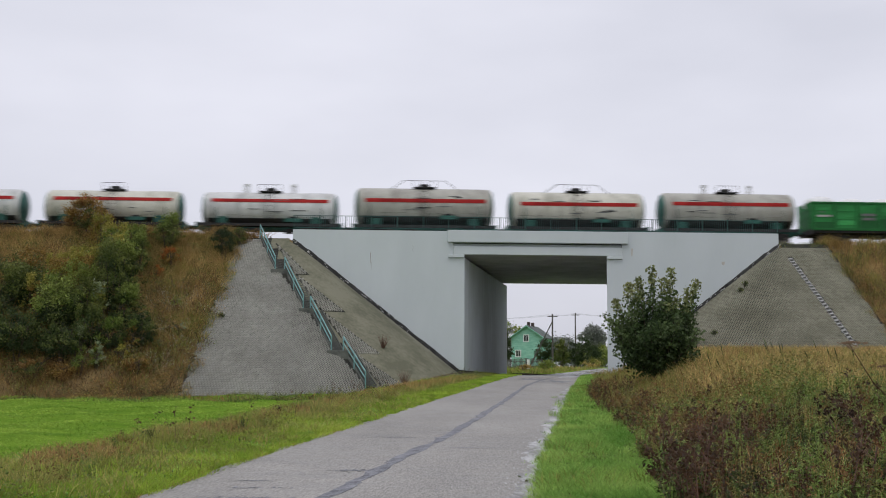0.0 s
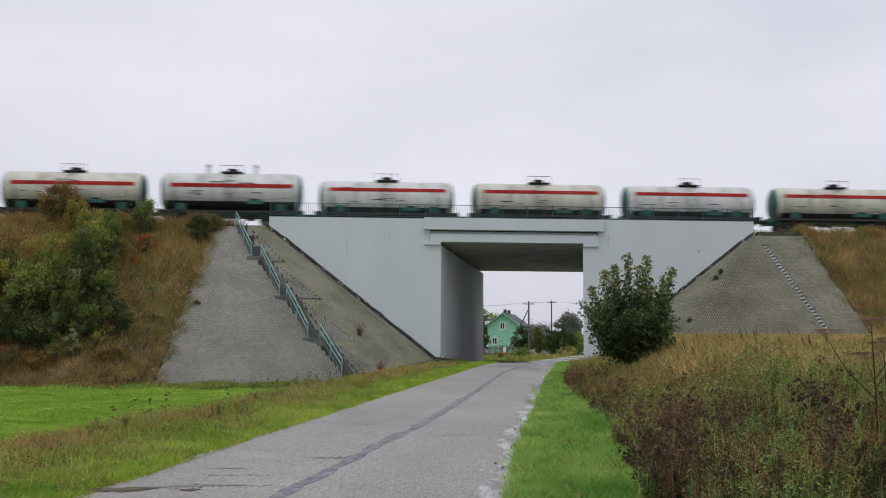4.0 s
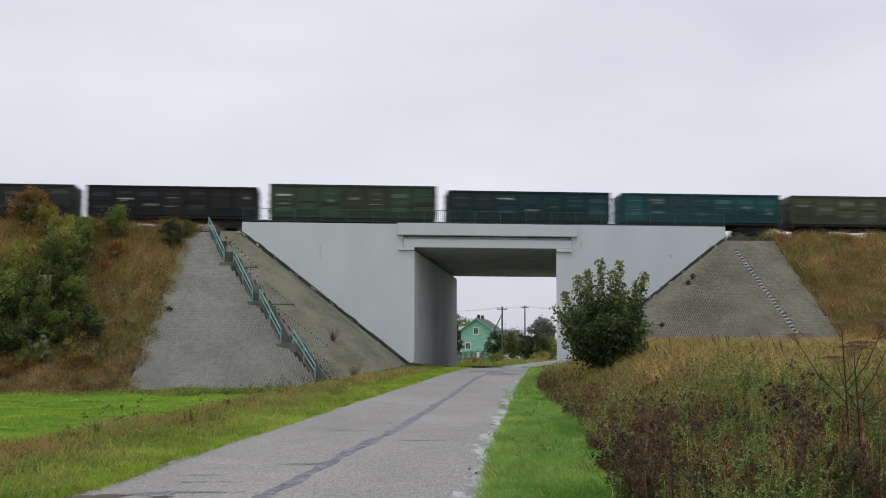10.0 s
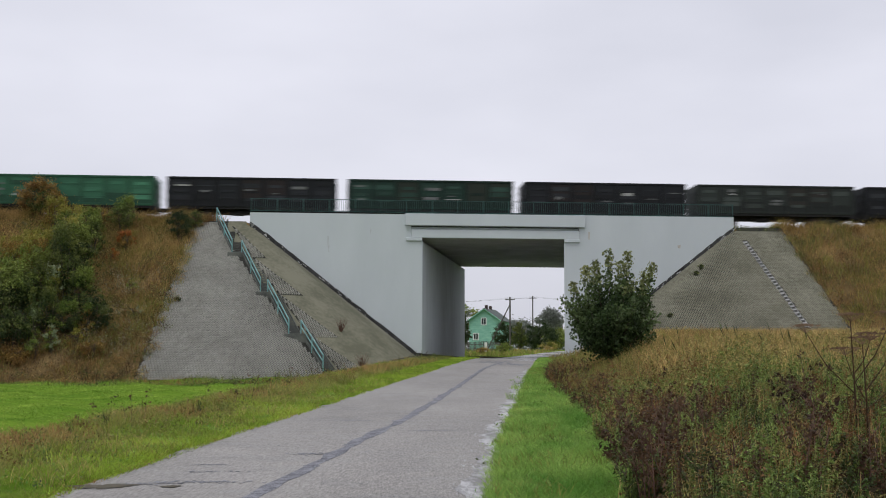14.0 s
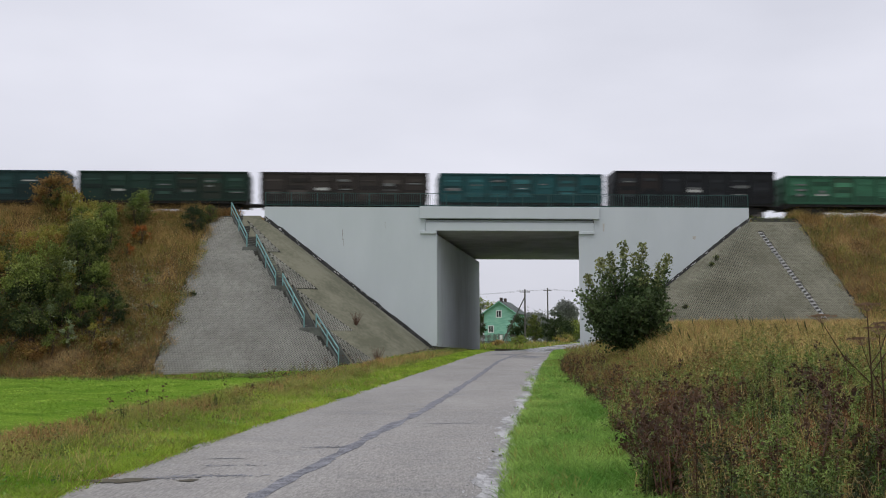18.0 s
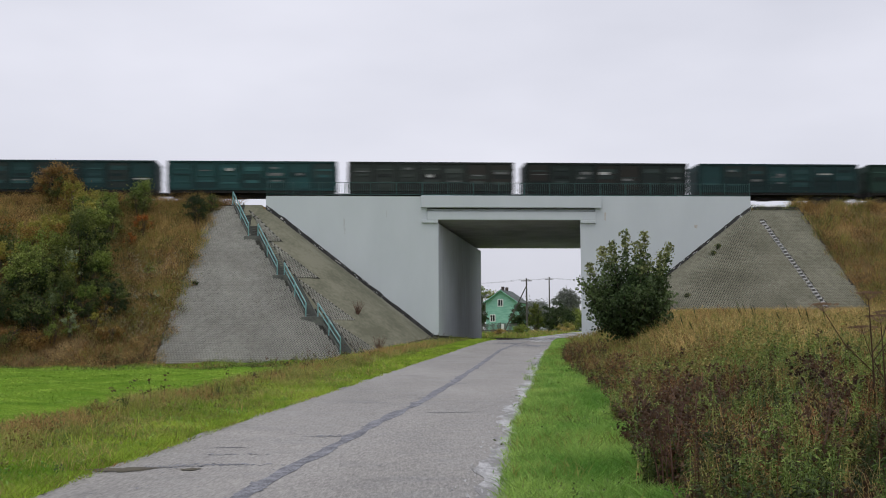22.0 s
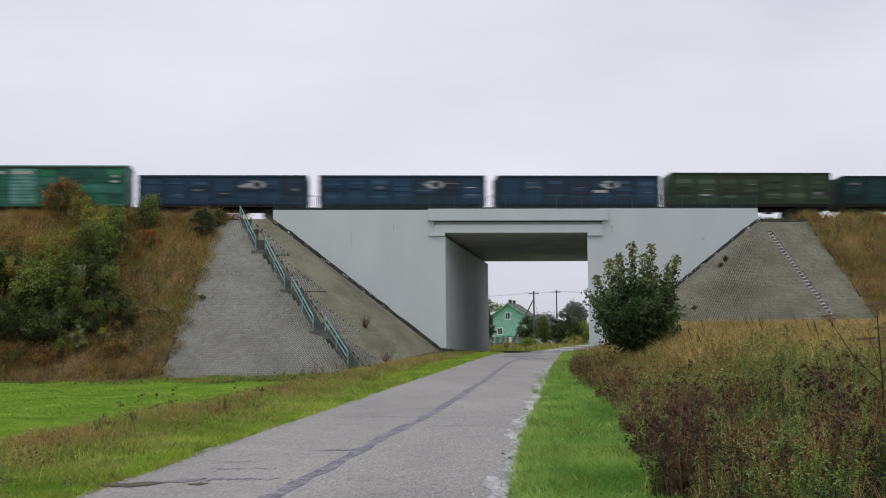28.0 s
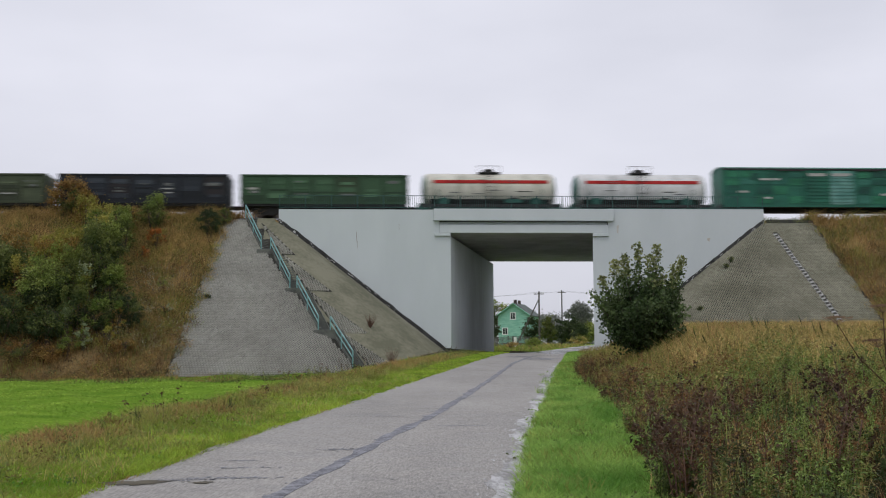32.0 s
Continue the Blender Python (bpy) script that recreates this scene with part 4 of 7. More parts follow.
field_grass("verge_grass", 110000, None, (9, 34), (2.2, 4.2), g_verge, (0.06, 0.21), (0.005, 0.012), "short bright green grass along the road", 25, near=1.3, lean=(0.4, 1.7), clump=1.5)
field_grass("verge_grass", 30000, None, (34, 92), (2.2, 4.2), g_verge, (0.06, 0.17), (0.015, 0.035), "short bright green grass along the road", 26)
field_grass("verge_weeds", 16000, None, (12, 60), (-5.9, -3.9), g_dry, (0.12, 0.34), (0.005, 0.011), "dry straw-coloured weeds beside the meadow", 27, 0.3, 0.9, lean=(0.4, 1.4), clump=0.6)
field_grass("verge_weeds", 26000, None, (12, 64), (-5.9, -4.0), g_brown, (0.12, 0.32), (0.005, 0.012), "rusty brown weeds beside the meadow", 28, 0.45, 0.9, lean=(0.4, 1.4), clump=0.6)
field_grass("verge_weeds", 44000, None, (12, 86), (-6.2, -3.4), g_olive, (0.12, 0.36), (0.006, 0.014), "olive green weeds beside the meadow", 29, 0.2, 0.9, lean=(0.3, 1.3), clump=0.6)
field_grass("verge_weeds", 24000, None, (12, 60), (-5.8, -3.4), g_sward, (0.10, 0.30), (0.006, 0.013), "green tufts beside the meadow", 82, 0.5, 1.3, lean=(0.2, 1.0), clump=0.6)
field_grass("verge_weeds", 1500, None, (50, 76), (-5.8, -3.5), g_dry, (0.2, 0.5), (0.02, 0.04), "dry straw-coloured weeds beside the meadow", 30, 0.3, 0.9)
field_grass("toe_weeds", 14000, (-30, 2), (70, 84), (-60, -4.5), g_weed, (0.08, 0.25), (0.02, 0.04), "olive weeds along the foot of the slope", 31, 0.35, 0.9)
field_grass("toe_weeds", 6000, (-30, -7), (71, 84), (-60, -4.5), g_brown, (0.1, 0.35), (0.02, 0.04), "dry weeds along the foot of the slope", 32, 0.5, 0.9)
# rough field on the other side
field_grass("rough_grass", 50000, (3, 46), (34, 92), (6.4, 80), g_dry, (0.22, 0.62), (0.018, 0.04), "tall dry straw-coloured field grass", 33, 0.1, 0.5, lean=(0.4, 1.2))
field_grass("rough_grass", 26000, (3, 46), (30, 92), (4.0, 80), g_olive, (0.2, 0.55), (0.018, 0.04), "tall olive green field grass", 34, 0.35, 0.5)
field_grass("rough_grass", 16000, (3, 46), (30, 92), (4.0, 80), g_brown, (0.25, 0.6), (0.018, 0.04), "rusty brown field grass", 35, 0.55, 0.5)
field_grass("straw_grass", 80000, (4, 36), (27, 78), (6.6, 80), g_straw, (0.25, 0.65), (0.009, 0.018), "pale straw-coloured grass in the rough field", 40, 0.15, 0.5, lean=(0.3, 1.2))
field_grass("olive_field_grass", 60000, (4, 30), (20, 70), (4.4, 80), g_olive, (0.25, 0.65), (0.008, 0.018), "olive green grass patches in the rough field", 46, 0.45, 0.6, lean=(0.3, 1.2))
field_grass("rusty_field_grass", 26000, (3, 30), (20, 75), (4.2, 80), g_brown, (0.25, 0.65), (0.008, 0.018), "rusty grass patches in the rough field", 47, 0.5, 0.9, lean=(0.3, 1.2))
field_grass("verge_tufts", 9000, None, (10, 60), (2.3, 4.1), g_olive, (0.10, 0.26), (0.010, 0.02), "darker olive tufts in the verge", 41, 0.62, 1.6)
field_grass("verge_tufts", 8000, None, (10, 60), (-3.8, -2.3), g_olive, (0.10, 0.24), (0.010, 0.02), "darker olive tufts in the verge", 42, 0.6, 1.6)
field_grass("far_grass", 16000, (-14, 40), (119, 190), (-60, 60), g_olive, (0.15, 0.5), (0.04, 0.08), "olive green grass beyond the bridge", 38, 0.2, 0.4)
field_grass("far_grass", 6000, (-14, 40), (122, 200), (-60, 60), g_dry, (0.2, 0.6), (0.04, 0.08), "dry grass beyond the bridge", 39, 0.55, 0.4)


def weeds(name, n, xr, yr, dmin, leaf_mat, stalk_mat, hh, leaves, size, label, seed, thr=0.0, k=0.9, head=0.0, dmax=99):
    """Leafy stalks; head: share of the leaves crowded at the top."""
    rs = np.random.default_rng(seed)
    x, y = rs.uniform(*xr, n), rs.uniform(*yr, n)
    d = x - road_x(y)
    shift = field_edge(y) if dmin > 3 else 0
    ok = (d > dmin + shift + 0.25 * np.sin(y * 1.9)) & ((dmin > 0) | (d < -3.7) | (dmax < 0)) & (d < dmax) & (patchy(x, y, k, seed) > thr)
    x, y = x[ok], y[ok]
    n = len(x)
    z = ground_z(x, y)
    h = rs.uniform(*hh, n) * np.clip(0.5 + (x - road_x(y) - dmin - (field_edge(y) if dmin > 3 else 0)) * 0.5, 0.5, 1)
    base = np.stack([x, y, z - 0.03], -1)
    lean = rs.normal(0, 0.16, (n, 3)) * h[:, None]
    lean[:, 2] = h
    m = leaves
    t = rs.uniform(0.15, 1, (n, m))
    t = np.where(rs.uniform(size=(n, m)) < head, rs.uniform(0.8, 1.03, (n, m)), t)
    cen = base[:, None, :] + lean[:, None, :] * t[..., None] + rs.normal(0, 1, (n, m, 3)) * (0.035 + 0.09 * (1 - t[..., None])) * np.array([1, 1, 0.6])
    v, f = leaf_cards(cen.reshape(-1, 3), rs.uniform(0.6, 1.3, n * m) * size, rs, 0.4)
    stuff(name, v, f, leaf_mat, label, "weeds")
    # stalks as slim four-sided spikes
    w = 0.006 + 0.004 * rs.uniform(size=n)
    s1 = np.stack([w, np.zeros(n), np.zeros(n)], -1)
    s2 = np.stack([np.zeros(n), w, np.zeros(n)], -1)
    tip = base + lean
    sv = np.stack([base - s1, base + s1 * 0.5 + s2, base + s1 * 0.5 - s2, tip], 1).reshape(-1, 3)
    sf = (np.arange(n)[:, None, None] * 4 + np.array([(0, 1, 3), (1, 2, 3), (2, 0, 3)])[None]).reshape(-1, 3)
    stuff(name.replace("weeds", "stalks"), sv, sf, stalk_mat, label + " (stalks)", "weeds")


# low dark leaves colour in the shaded gaps between the weeds
weeds("dark_undergrowth", 6500, (1.0, 12), (8, 21), 4.1, g_dead, g_dead, (0.15, 0.45), 22, 0.07, "dark dead undergrowth standing for shaded gaps among the weeds", 59, 0.2, 1.3)
weeds("verge_stalks_weeds", 160, (-6.6, -3.9), (20, 52), -6.2, g_dead, g_dead, (0.4, 0.8), 12, 0.06, "dead dock weeds beside the meadow", 58, 0.62, 0.7, 0.6)

bank_grass("toe_grass", 16000, -40, -9.5, AW, 1, l_rust, (0.35, 0.8), "dark rusty brown growth at the embankment foot", 61, lambda u, v: west_lim(u, v) & (v < 83), 0.35)
bank_grass("toe_grass", 14000, -40, -9.5, AW, 1, g_dead, (0.3, 0.75), "dark brown dead growth at the embankment foot", 62, lambda u, v: west_lim(u, v) & (v < 83.5), 0.15)
weeds("verge_leaf_weeds", 900, (-9, -4), (13, 60), -6.2, g_weed, g_olive, (0.15, 0.4), 16, 0.05, "leafy weeds beside the meadow", 67, 0.45, 1.5)
weeds("toe_leaf_weeds", 900, (-16, 3), (71, 80), -30, g_weed, g_olive, (0.2, 0.55), 22, 0.075, "dark leafy weeds at the foot of the paved slope", 68, 0.45, 1.2)
weeds("edge_weeds", 420, (1.5, 9), (20, 60), 3.9, g_dead, g_dead, (0.3, 0.7), 16, 0.075, "dark brown weeds along the verge", 63, 0.25, 1.1, 0.3, 5.0)
weeds("verge_herbs", 4200, (-0.5, 6), (9, 42), 2.35, g_verge, g_verge, (0.05, 0.13), 12, 0.04, "low leafy herbs in the verge", 69, 0.3, 1.7, 0.0, 4.2)
weeds("verge_herbs", 1500, (-0.5, 6), (9, 42), 2.35, g_weed, g_verge, (0.05, 0.15), 12, 0.045, "dark low leafy herbs in the verge", 70, 0.55, 2.1, 0.0, 4.2)
weeds("verge_herbs", 3000, (-6, -1), (11, 42), -4.3, g_verge, g_verge, (0.05, 0.13), 12, 0.04, "low leafy herbs in the verge", 76, 0.3, 1.7, 0.0, -2.35)
weeds("verge_herbs", 1000, (-6, -1), (11, 42), -4.3, g_weed, g_verge, (0.05, 0.15), 12, 0.045, "dark low leafy herbs in the verge", 77, 0.55, 2.1, 0.0, -2.35)

h_green = leafy("herb_green_leaf", (0.09, 0.15, 0.034), (0.26, 0.335, 0.085), island=0.6, trans=0.3, scale=1.2, gloss=0.2)
h_dark = leafy("herb_dark_leaf", (0.024, 0.04, 0.014), (0.085, 0.115, 0.035), island=0.6, trans=0.3, scale=1.2, gloss=0.2)
h_olive = leafy("herb_olive_leaf", (0.155, 0.15, 0.042), (0.36, 0.32, 0.11), island=0.5, trans=0.3, scale=1.2, gloss=0.15)
h_rust = leafy("herb_rusty_leaf", (0.13, 0.068, 0.03), (0.29, 0.165, 0.075), island=0.5, trans=0.3, scale=1.2, gloss=0.1)
h_bright = leafy("herb_bright_leaf", (0.15, 0.24, 0.05), (0.34, 0.44, 0.12), island=0.4, trans=0.35, scale=1.2, gloss=0.2)


def scatter(n, xr, yr, dmin, seed, thr=0.0, k=1.0, dmax=99):
    """Spots in the rough field beyond the verge, in patches."""
    rs = np.random.default_rng(seed)
    x, y = rs.uniform(*xr, n), rs.uniform(*yr, n)
    d = x - road_x(y) - field_edge(y)
    ok = (d > dmin + 0.2 * np.sin(y * 1.9)) & (d < dmax) & (patchy(x, y, k, seed) > thr)
    return x[ok], y[ok]


def herbs(name, spots, material, hh, rad, stems, per, size, wide, label, seed, droop=0.35, stalk=None):
    """Mounds of arching leafy stems."""
    rs = np.random.default_rng(seed)
    x, y = spots
    n = len(x)
    big = rs.uniform(0.75, 1.25, n)
    cx, cy, ch = np.repeat(x, stems), np.repeat(y, stems), np.repeat(rs.uniform(*hh, n), stems) * rs.uniform(0.55, 1.1, n * stems)
    m = n * stems
    a, out = rs.uniform(0, math.tau, m), np.repeat(big, stems) * rad * rs.uniform(0.1, 1.0, m)
    bx, by = cx + rs.normal(0, rad * 0.25, m), cy + rs.normal(0, rad * 0.25, m)
    edge = 3.85 + field_edge(by)
    bx = np.maximum(bx, road_x(by) + edge)
    base = np.stack([bx, by, ground_z(bx, by) - 0.03], -1)
    way = np.stack([np.cos(a), np.sin(a), np.zeros(m)], -1)

    def at(t):
        up = ch[:, None] * (t * (1 + droop) - droop * t ** 3)
        p = base[:, None, :] + way[:, None, :] * (out[:, None] * t ** 1.6)[..., None]
        p[..., 2] += up
        return p

    t = np.sort(rs.uniform(0.18, 1.0, (m, per)), 1)
    cen = at(t).reshape(-1, 3)
    k = m * per
    w = np.repeat(way, per, 0)
    sgn = np.where(np.arange(k) % 2, 1.0, -1.0)[:, None]
    side = np.stack([-w[:, 1], w[:, 0], np.zeros(k)], -1) * sgn
    d = side * rs.uniform(0.4, 1.0, k)[:, None] + w * 0.5 + rs.normal(0, 0.35, (k, 3))
    d[:, 2] += rs.uniform(-0.35, 0.55, k)
    d /= np.linalg.norm(d, axis=1)[:, None]
    e = np.cross(d, np.array([0, 0, 1.0]) + rs.normal(0, 0.45, (k, 3)))
    e /= np.linalg.norm(e, axis=1)[:, None] + 1e-9
    sz = (size * rs.uniform(0.6, 1.35, k))[:, None]
    drop = np.zeros((k, 3))
    drop[:, 2] = -0.25 * sz[:, 0]
    v = np.stack([cen, cen + d * sz * 0.45 + e * sz * wide, cen + d * sz + drop, cen + d * sz * 0.45 - e * sz * wide], 1).reshape(-1, 3)
    stuff(name, v, np.arange(k * 4).reshape(k, 4), material, label, "weeds")
    ts = np.linspace(0, 1, 5)[None].repeat(m, 0)
    line = at(ts)
    off = np.stack([-way[:, 1], way[:, 0], np.zeros(m)], -1)[:, None, :] * (0.0045 * (1.15 - ts))[..., None]
    sv = np.stack([line - off, line + off], 2).reshape(-1, 3)
    o = (np.arange(m)[:, None] * 10 + np.arange(4)[None] * 2).reshape(-1)
    sf = np.stack([o, o + 1, o + 3, o + 2], -1)
    stuff(name.replace("weeds", "stalks"), sv, sf, stalk or material, label + ", stalks", "weeds")


def tussocks(name, spots, material, hh, rad, per, width, label, seed, stiff=0.5):
    """Tufts of long arching blades."""
    rs = np.random.default_rng(seed)
    x, y = spots
    n = len(x)
    m = n * per
    h = np.repeat(rs.uniform(*hh, n), per) * rs.uniform(0.5, 1.1, m)
    bx, by = np.repeat(x, per) + rs.normal(0, 0.06, m), np.repeat(y, per) + rs.normal(0, 0.06, m)
    base = np.stack([bx, by, ground_z(bx, by) - 0.03], -1)
    a = rs.uniform(0, math.tau, m)
    way = np.stack([np.cos(a), np.sin(a), np.zeros(m)], -1)
    out = rad * rs.uniform(0.15, 1.1, m)
    rows = []
    for t, wd in ((0, 1.0), (0.35, 0.95), (0.65, 0.8), (0.88, 0.5)):
        p = base + way * (out * t ** 1.8)[:, None]
        p[:, 2] += h * (t * (2 - stiff) - (1 - stiff) * t ** 2.6)
        sd = np.stack([-way[:, 1], way[:, 0], np.zeros(m)], -1) * (width * wd * 0.5 * rs.uniform(0.8, 1.2, m))[:, None]
        rows += [p - sd, p + sd]
    tip = base + way * (out * 1.12)[:, None]
    tip[:, 2] += h * (0.80 + 0.2 * stiff)
    v = np.stack(rows + [tip, tip + 1e-4], 1).reshape(-1, 3)
    f = np.array([(0, 1, 3, 2), (2, 3, 5, 4), (4, 5, 7, 6), (6, 7, 9, 8)])
    return stuff(name, v, (np.arange(m)[:, None, None] * 10 + f[None]).reshape(-1, 4), material, label)


def low_herbs(name, spots, material, label, seed):
    """Small leafy weeds standing in the grass."""
    rs = np.random.default_rng(seed)
    x, y = spots
    n, per = len(x), 46
    h = rs.uniform(0.12, 0.34, n)
    cen = np.repeat(np.stack([x, y, ground_z(x, y)], -1), per, 0)
    cen[:, :2] += rs.normal(0, 0.10, (n * per, 2))
    cen[:, 2] += np.repeat(h, per) * rs.uniform(0.1, 1.0, n * per)
    v, f = leaf_cards(cen, rs.uniform(0.6, 1.4, n * per) * 0.042, rs, 0.2)
    stuff(name, v, f, material, label, "weeds")


NX, NY, FX, FY = (1.0, 11), (8.3, 21), (3, 24), (20, 46)
herbs("green_weeds", scatter(900, NX, NY, 4.0, 151, 0.52, 4.6), h_green, (0.3, 0.75), 0.24, 14, 24, 0.044, 0.15, "arching leafy green weeds beside the road", 251)
herbs("dark_weeds", scatter(1150, NX, NY, 4.0, 152, 0.5, 3.7), h_dark, (0.25, 0.7), 0.22, 13, 22, 0.046, 0.18, "dark green weeds beside the road", 252)
herbs("olive_weeds", scatter(480, NX, NY, 4.2, 153, 0.6, 5.2), h_olive, (0.35, 0.8), 0.22, 12, 22, 0.042, 0.15, "olive yellow weeds beside the road", 253)
herbs("rusty_weeds", scatter(700, NX, NY, 3.95, 154, 0.62, 4.3), h_rust, (0.4, 0.85), 0.16, 12, 22, 0.038, 0.2, "rusty brown withered weeds beside the road", 254, 0.1)
herbs("dead_weeds", scatter(420, NX, NY, 3.95, 155, 0.6, 5.7), g_dead, (0.45, 0.9), 0.12, 12, 24, 0.036, 0.25, "dead dark brown weeds beside the road", 255, 0.05)
herbs("field_weeds", scatter(650, (3, 14), (14, 26), 4.2, 165, 0.45, 1.9), h_green, (0.35, 0.75), 0.34, 11, 13, 0.06, 0.15, "green weeds in the rough field", 265)
herbs("edge_weeds", scatter(600, (1.0, 7), (12, 60), 3.85, 156, 0.4, 1.1, 5.0), h_rust, (0.3, 0.6), 0.28, 9, 10, 0.06, 0.16, "rusty weeds along the verge", 256, 0.15)
herbs("edge_weeds", scatter(1100, (1.0, 7), (15, 60), 3.85, 157, 0.35, 1.5, 5.0), g_dead, (0.3, 0.7), 0.25, 8, 10, 0.06, 0.2, "dark brown weeds along the verge", 257, 0.05)
herbs("edge_weeds", scatter(500, (1.0, 7), (12, 60), 3.85, 158, 0.5, 0.9, 5.2), h_green, (0.25, 0.5), 0.28, 9, 10, 0.06, 0.16, "green weeds along the verge", 258)
herbs("field_weeds", scatter(1300, FX, (20, 38), 4.2, 161, 0.4, 1.6), h_olive, (0.35, 0.7), 0.4, 9, 9, 0.085, 0.15, "olive weeds in the rough field", 261)
herbs("field_weeds", scatter(700, FX, (20, 33), 4.2, 162, 0.5, 1.4), h_green, (0.3, 0.65), 0.4, 9, 9, 0.085, 0.16, "green weeds in the rough field", 262)
herbs("field_weeds", scatter(700, FX, FY, 4.2, 163, 0.6, 1.5), h_rust, (0.35, 0.7), 0.35, 9, 9, 0.075, 0.15, "rusty weeds in the rough field", 263, 0.15)
herbs("field_weeds", scatter(350, FX, (20, 32), 4.2, 164, 0.55, 1.1), h_rust, (0.3, 0.65), 0.35, 9, 9, 0.08, 0.18, "rusty weeds in the rough field", 264)
tussocks("arching_grass", scatter(520, NX, (12.4, 22), 4.0, 171, 0.4, 5.1), h_bright, (0.35, 0.65), 0.38, 22, 0.008, "bright green arching grass among the weeds", 271, 0.35)
tussocks("arching_grass", scatter(260, NX, (8.6, 14), 4.0, 179, 0.4, 3.9), g_straw, (0.3, 0.62), 0.4, 14, 0.005, "pale drooping grass blades among the weeds", 279, 0.2)
tussocks("arching_grass", scatter(480, NX, (10.8, 22), 4.0, 172, 0.45, 4.1), g_dry, (0.35, 0.7), 0.34, 16, 0.006, "bleached arching grass among the weeds", 272, 0.45)
tussocks("arching_grass", scatter(420, NX, (10.8, 22), 4.0, 173, 0.5, 4.7), g_brown, (0.45, 0.85), 0.18, 18, 0.006, "rusty upright grass among the weeds", 273, 0.85)
tussocks("field_tussocks", scatter(1500, (3, 28), (26, 62), 6.0, 174, 0.3, 0.45), g_straw, (0.3, 0.6), 0.3, 18, 0.010, "golden tussocks in the rough field", 274, 0.7)
tussocks("field_tussocks", scatter(1500, (3, 28), (22, 62), 4.4, 175, 0.4, 0.6), g_brown, (0.3, 0.6), 0.3, 18, 0.010, "tawny tussocks in the rough field", 275, 0.7)
tussocks("field_tussocks", scatter(1100, (3, 28), (24, 58), 4.4, 177, 0.6, 0.8), g_olive, (0.3, 0.6), 0.3, 20, 0.012, "yellow green tussocks in the rough field", 277, 0.6)
tussocks("field_tussocks", scatter(380, (6.4, 16), (20, 32), 4.6, 178, 0.35, 1.3), g_straw, (0.35, 0.7), 0.3, 18, 0.009, "golden tussocks among the weeds", 278, 0.55)
tussocks("field_tussocks", scatter(420, (8.6, 17), (20, 34), 4.6, 180, 0.35, 1.1), g_straw, (0.35, 0.7), 0.3, 20, 0.009, "golden tussocks in the rough field", 280, 0.55)
low_herbs("verge_herbs", scatter(60, (0.0, 6), (10, 40), 2.5, 188, 0.5, 1.9, 3.9), h_green, "dark leafy herbs in the verge", 288)
tussocks("verge_tussocks", scatter(520, (0.0, 6), (9, 50), 2.5, 176, 0.45, 1.3, 3.9), g_verge, (0.12, 0.27), 0.16, 26, 0.007, "taller grass tufts in the verge", 276, 0.5)


def meadow_side(n, near_, far_, yr, seed, thr=0.0, k=1.0):
    """Spots between the road and the mown meadow, in patches."""
    rs = np.random.default_rng(seed)
    y = yr[0] + (yr[1] - yr[0]) * rs.uniform(0, 1, n) ** 1.3
    x = road_x(y) - rs.uniform(near_, far_, n)
    ok = patchy(x, y, k, seed) > thr
    return x[ok], y[ok]


tussocks("meadow_edge_tufts", meadow_side(500, 3.6, 6.0, (11, 60), 181, 0.45, 2.1), g_olive, (0.18, 0.4), 0.26, 28, 0.010, "olive grass tufts beside the meadow", 281, 0.35)
tussocks("meadow_edge_tufts", meadow_side(620, 3.9, 5.9, (11, 64), 182, 0.45, 1.7), g_brown, (0.18, 0.38), 0.28, 30, 0.009, "rusty grass tufts beside the meadow", 282, 0.45)
tussocks("meadow_edge_tufts", meadow_side(300, 3.1, 5.2, (11, 60), 183, 0.5, 2.6), g_sward, (0.12, 0.28), 0.24, 28, 0.009, "green grass tufts beside the meadow", 283, 0.5)
tussocks("meadow_edge_tufts", meadow_side(70, 4.0, 6.0, (11, 60), 184, 0.5, 2.9), h_dark, (0.2, 0.42), 0.2, 26, 0.012, "dark green tufts beside the meadow", 284, 0.6)


low_herbs("meadow_edge_herbs", meadow_side(240, 3.6, 6.0, (13, 60), 185, 0.5, 2.3), h_rust, "rusty withered herbs beside the meadow", 285)
low_herbs("meadow_edge_herbs", meadow_side(200, 3.2, 5.8, (13, 60), 186, 0.5, 2.7), h_green, "dark green herbs beside the meadow", 286)
low_herbs("meadow_edge_herbs", meadow_side(300, 3.0, 6.0, (12, 60), 187, 0.5, 1.9), h_olive, "olive herbs beside the meadow", 287)


red_stalk = mat("reddish_dead_stalk", (0.075, 0.036, 0.024), (0.14, 0.075, 0.05), 0.85, scale=3, fine=20)


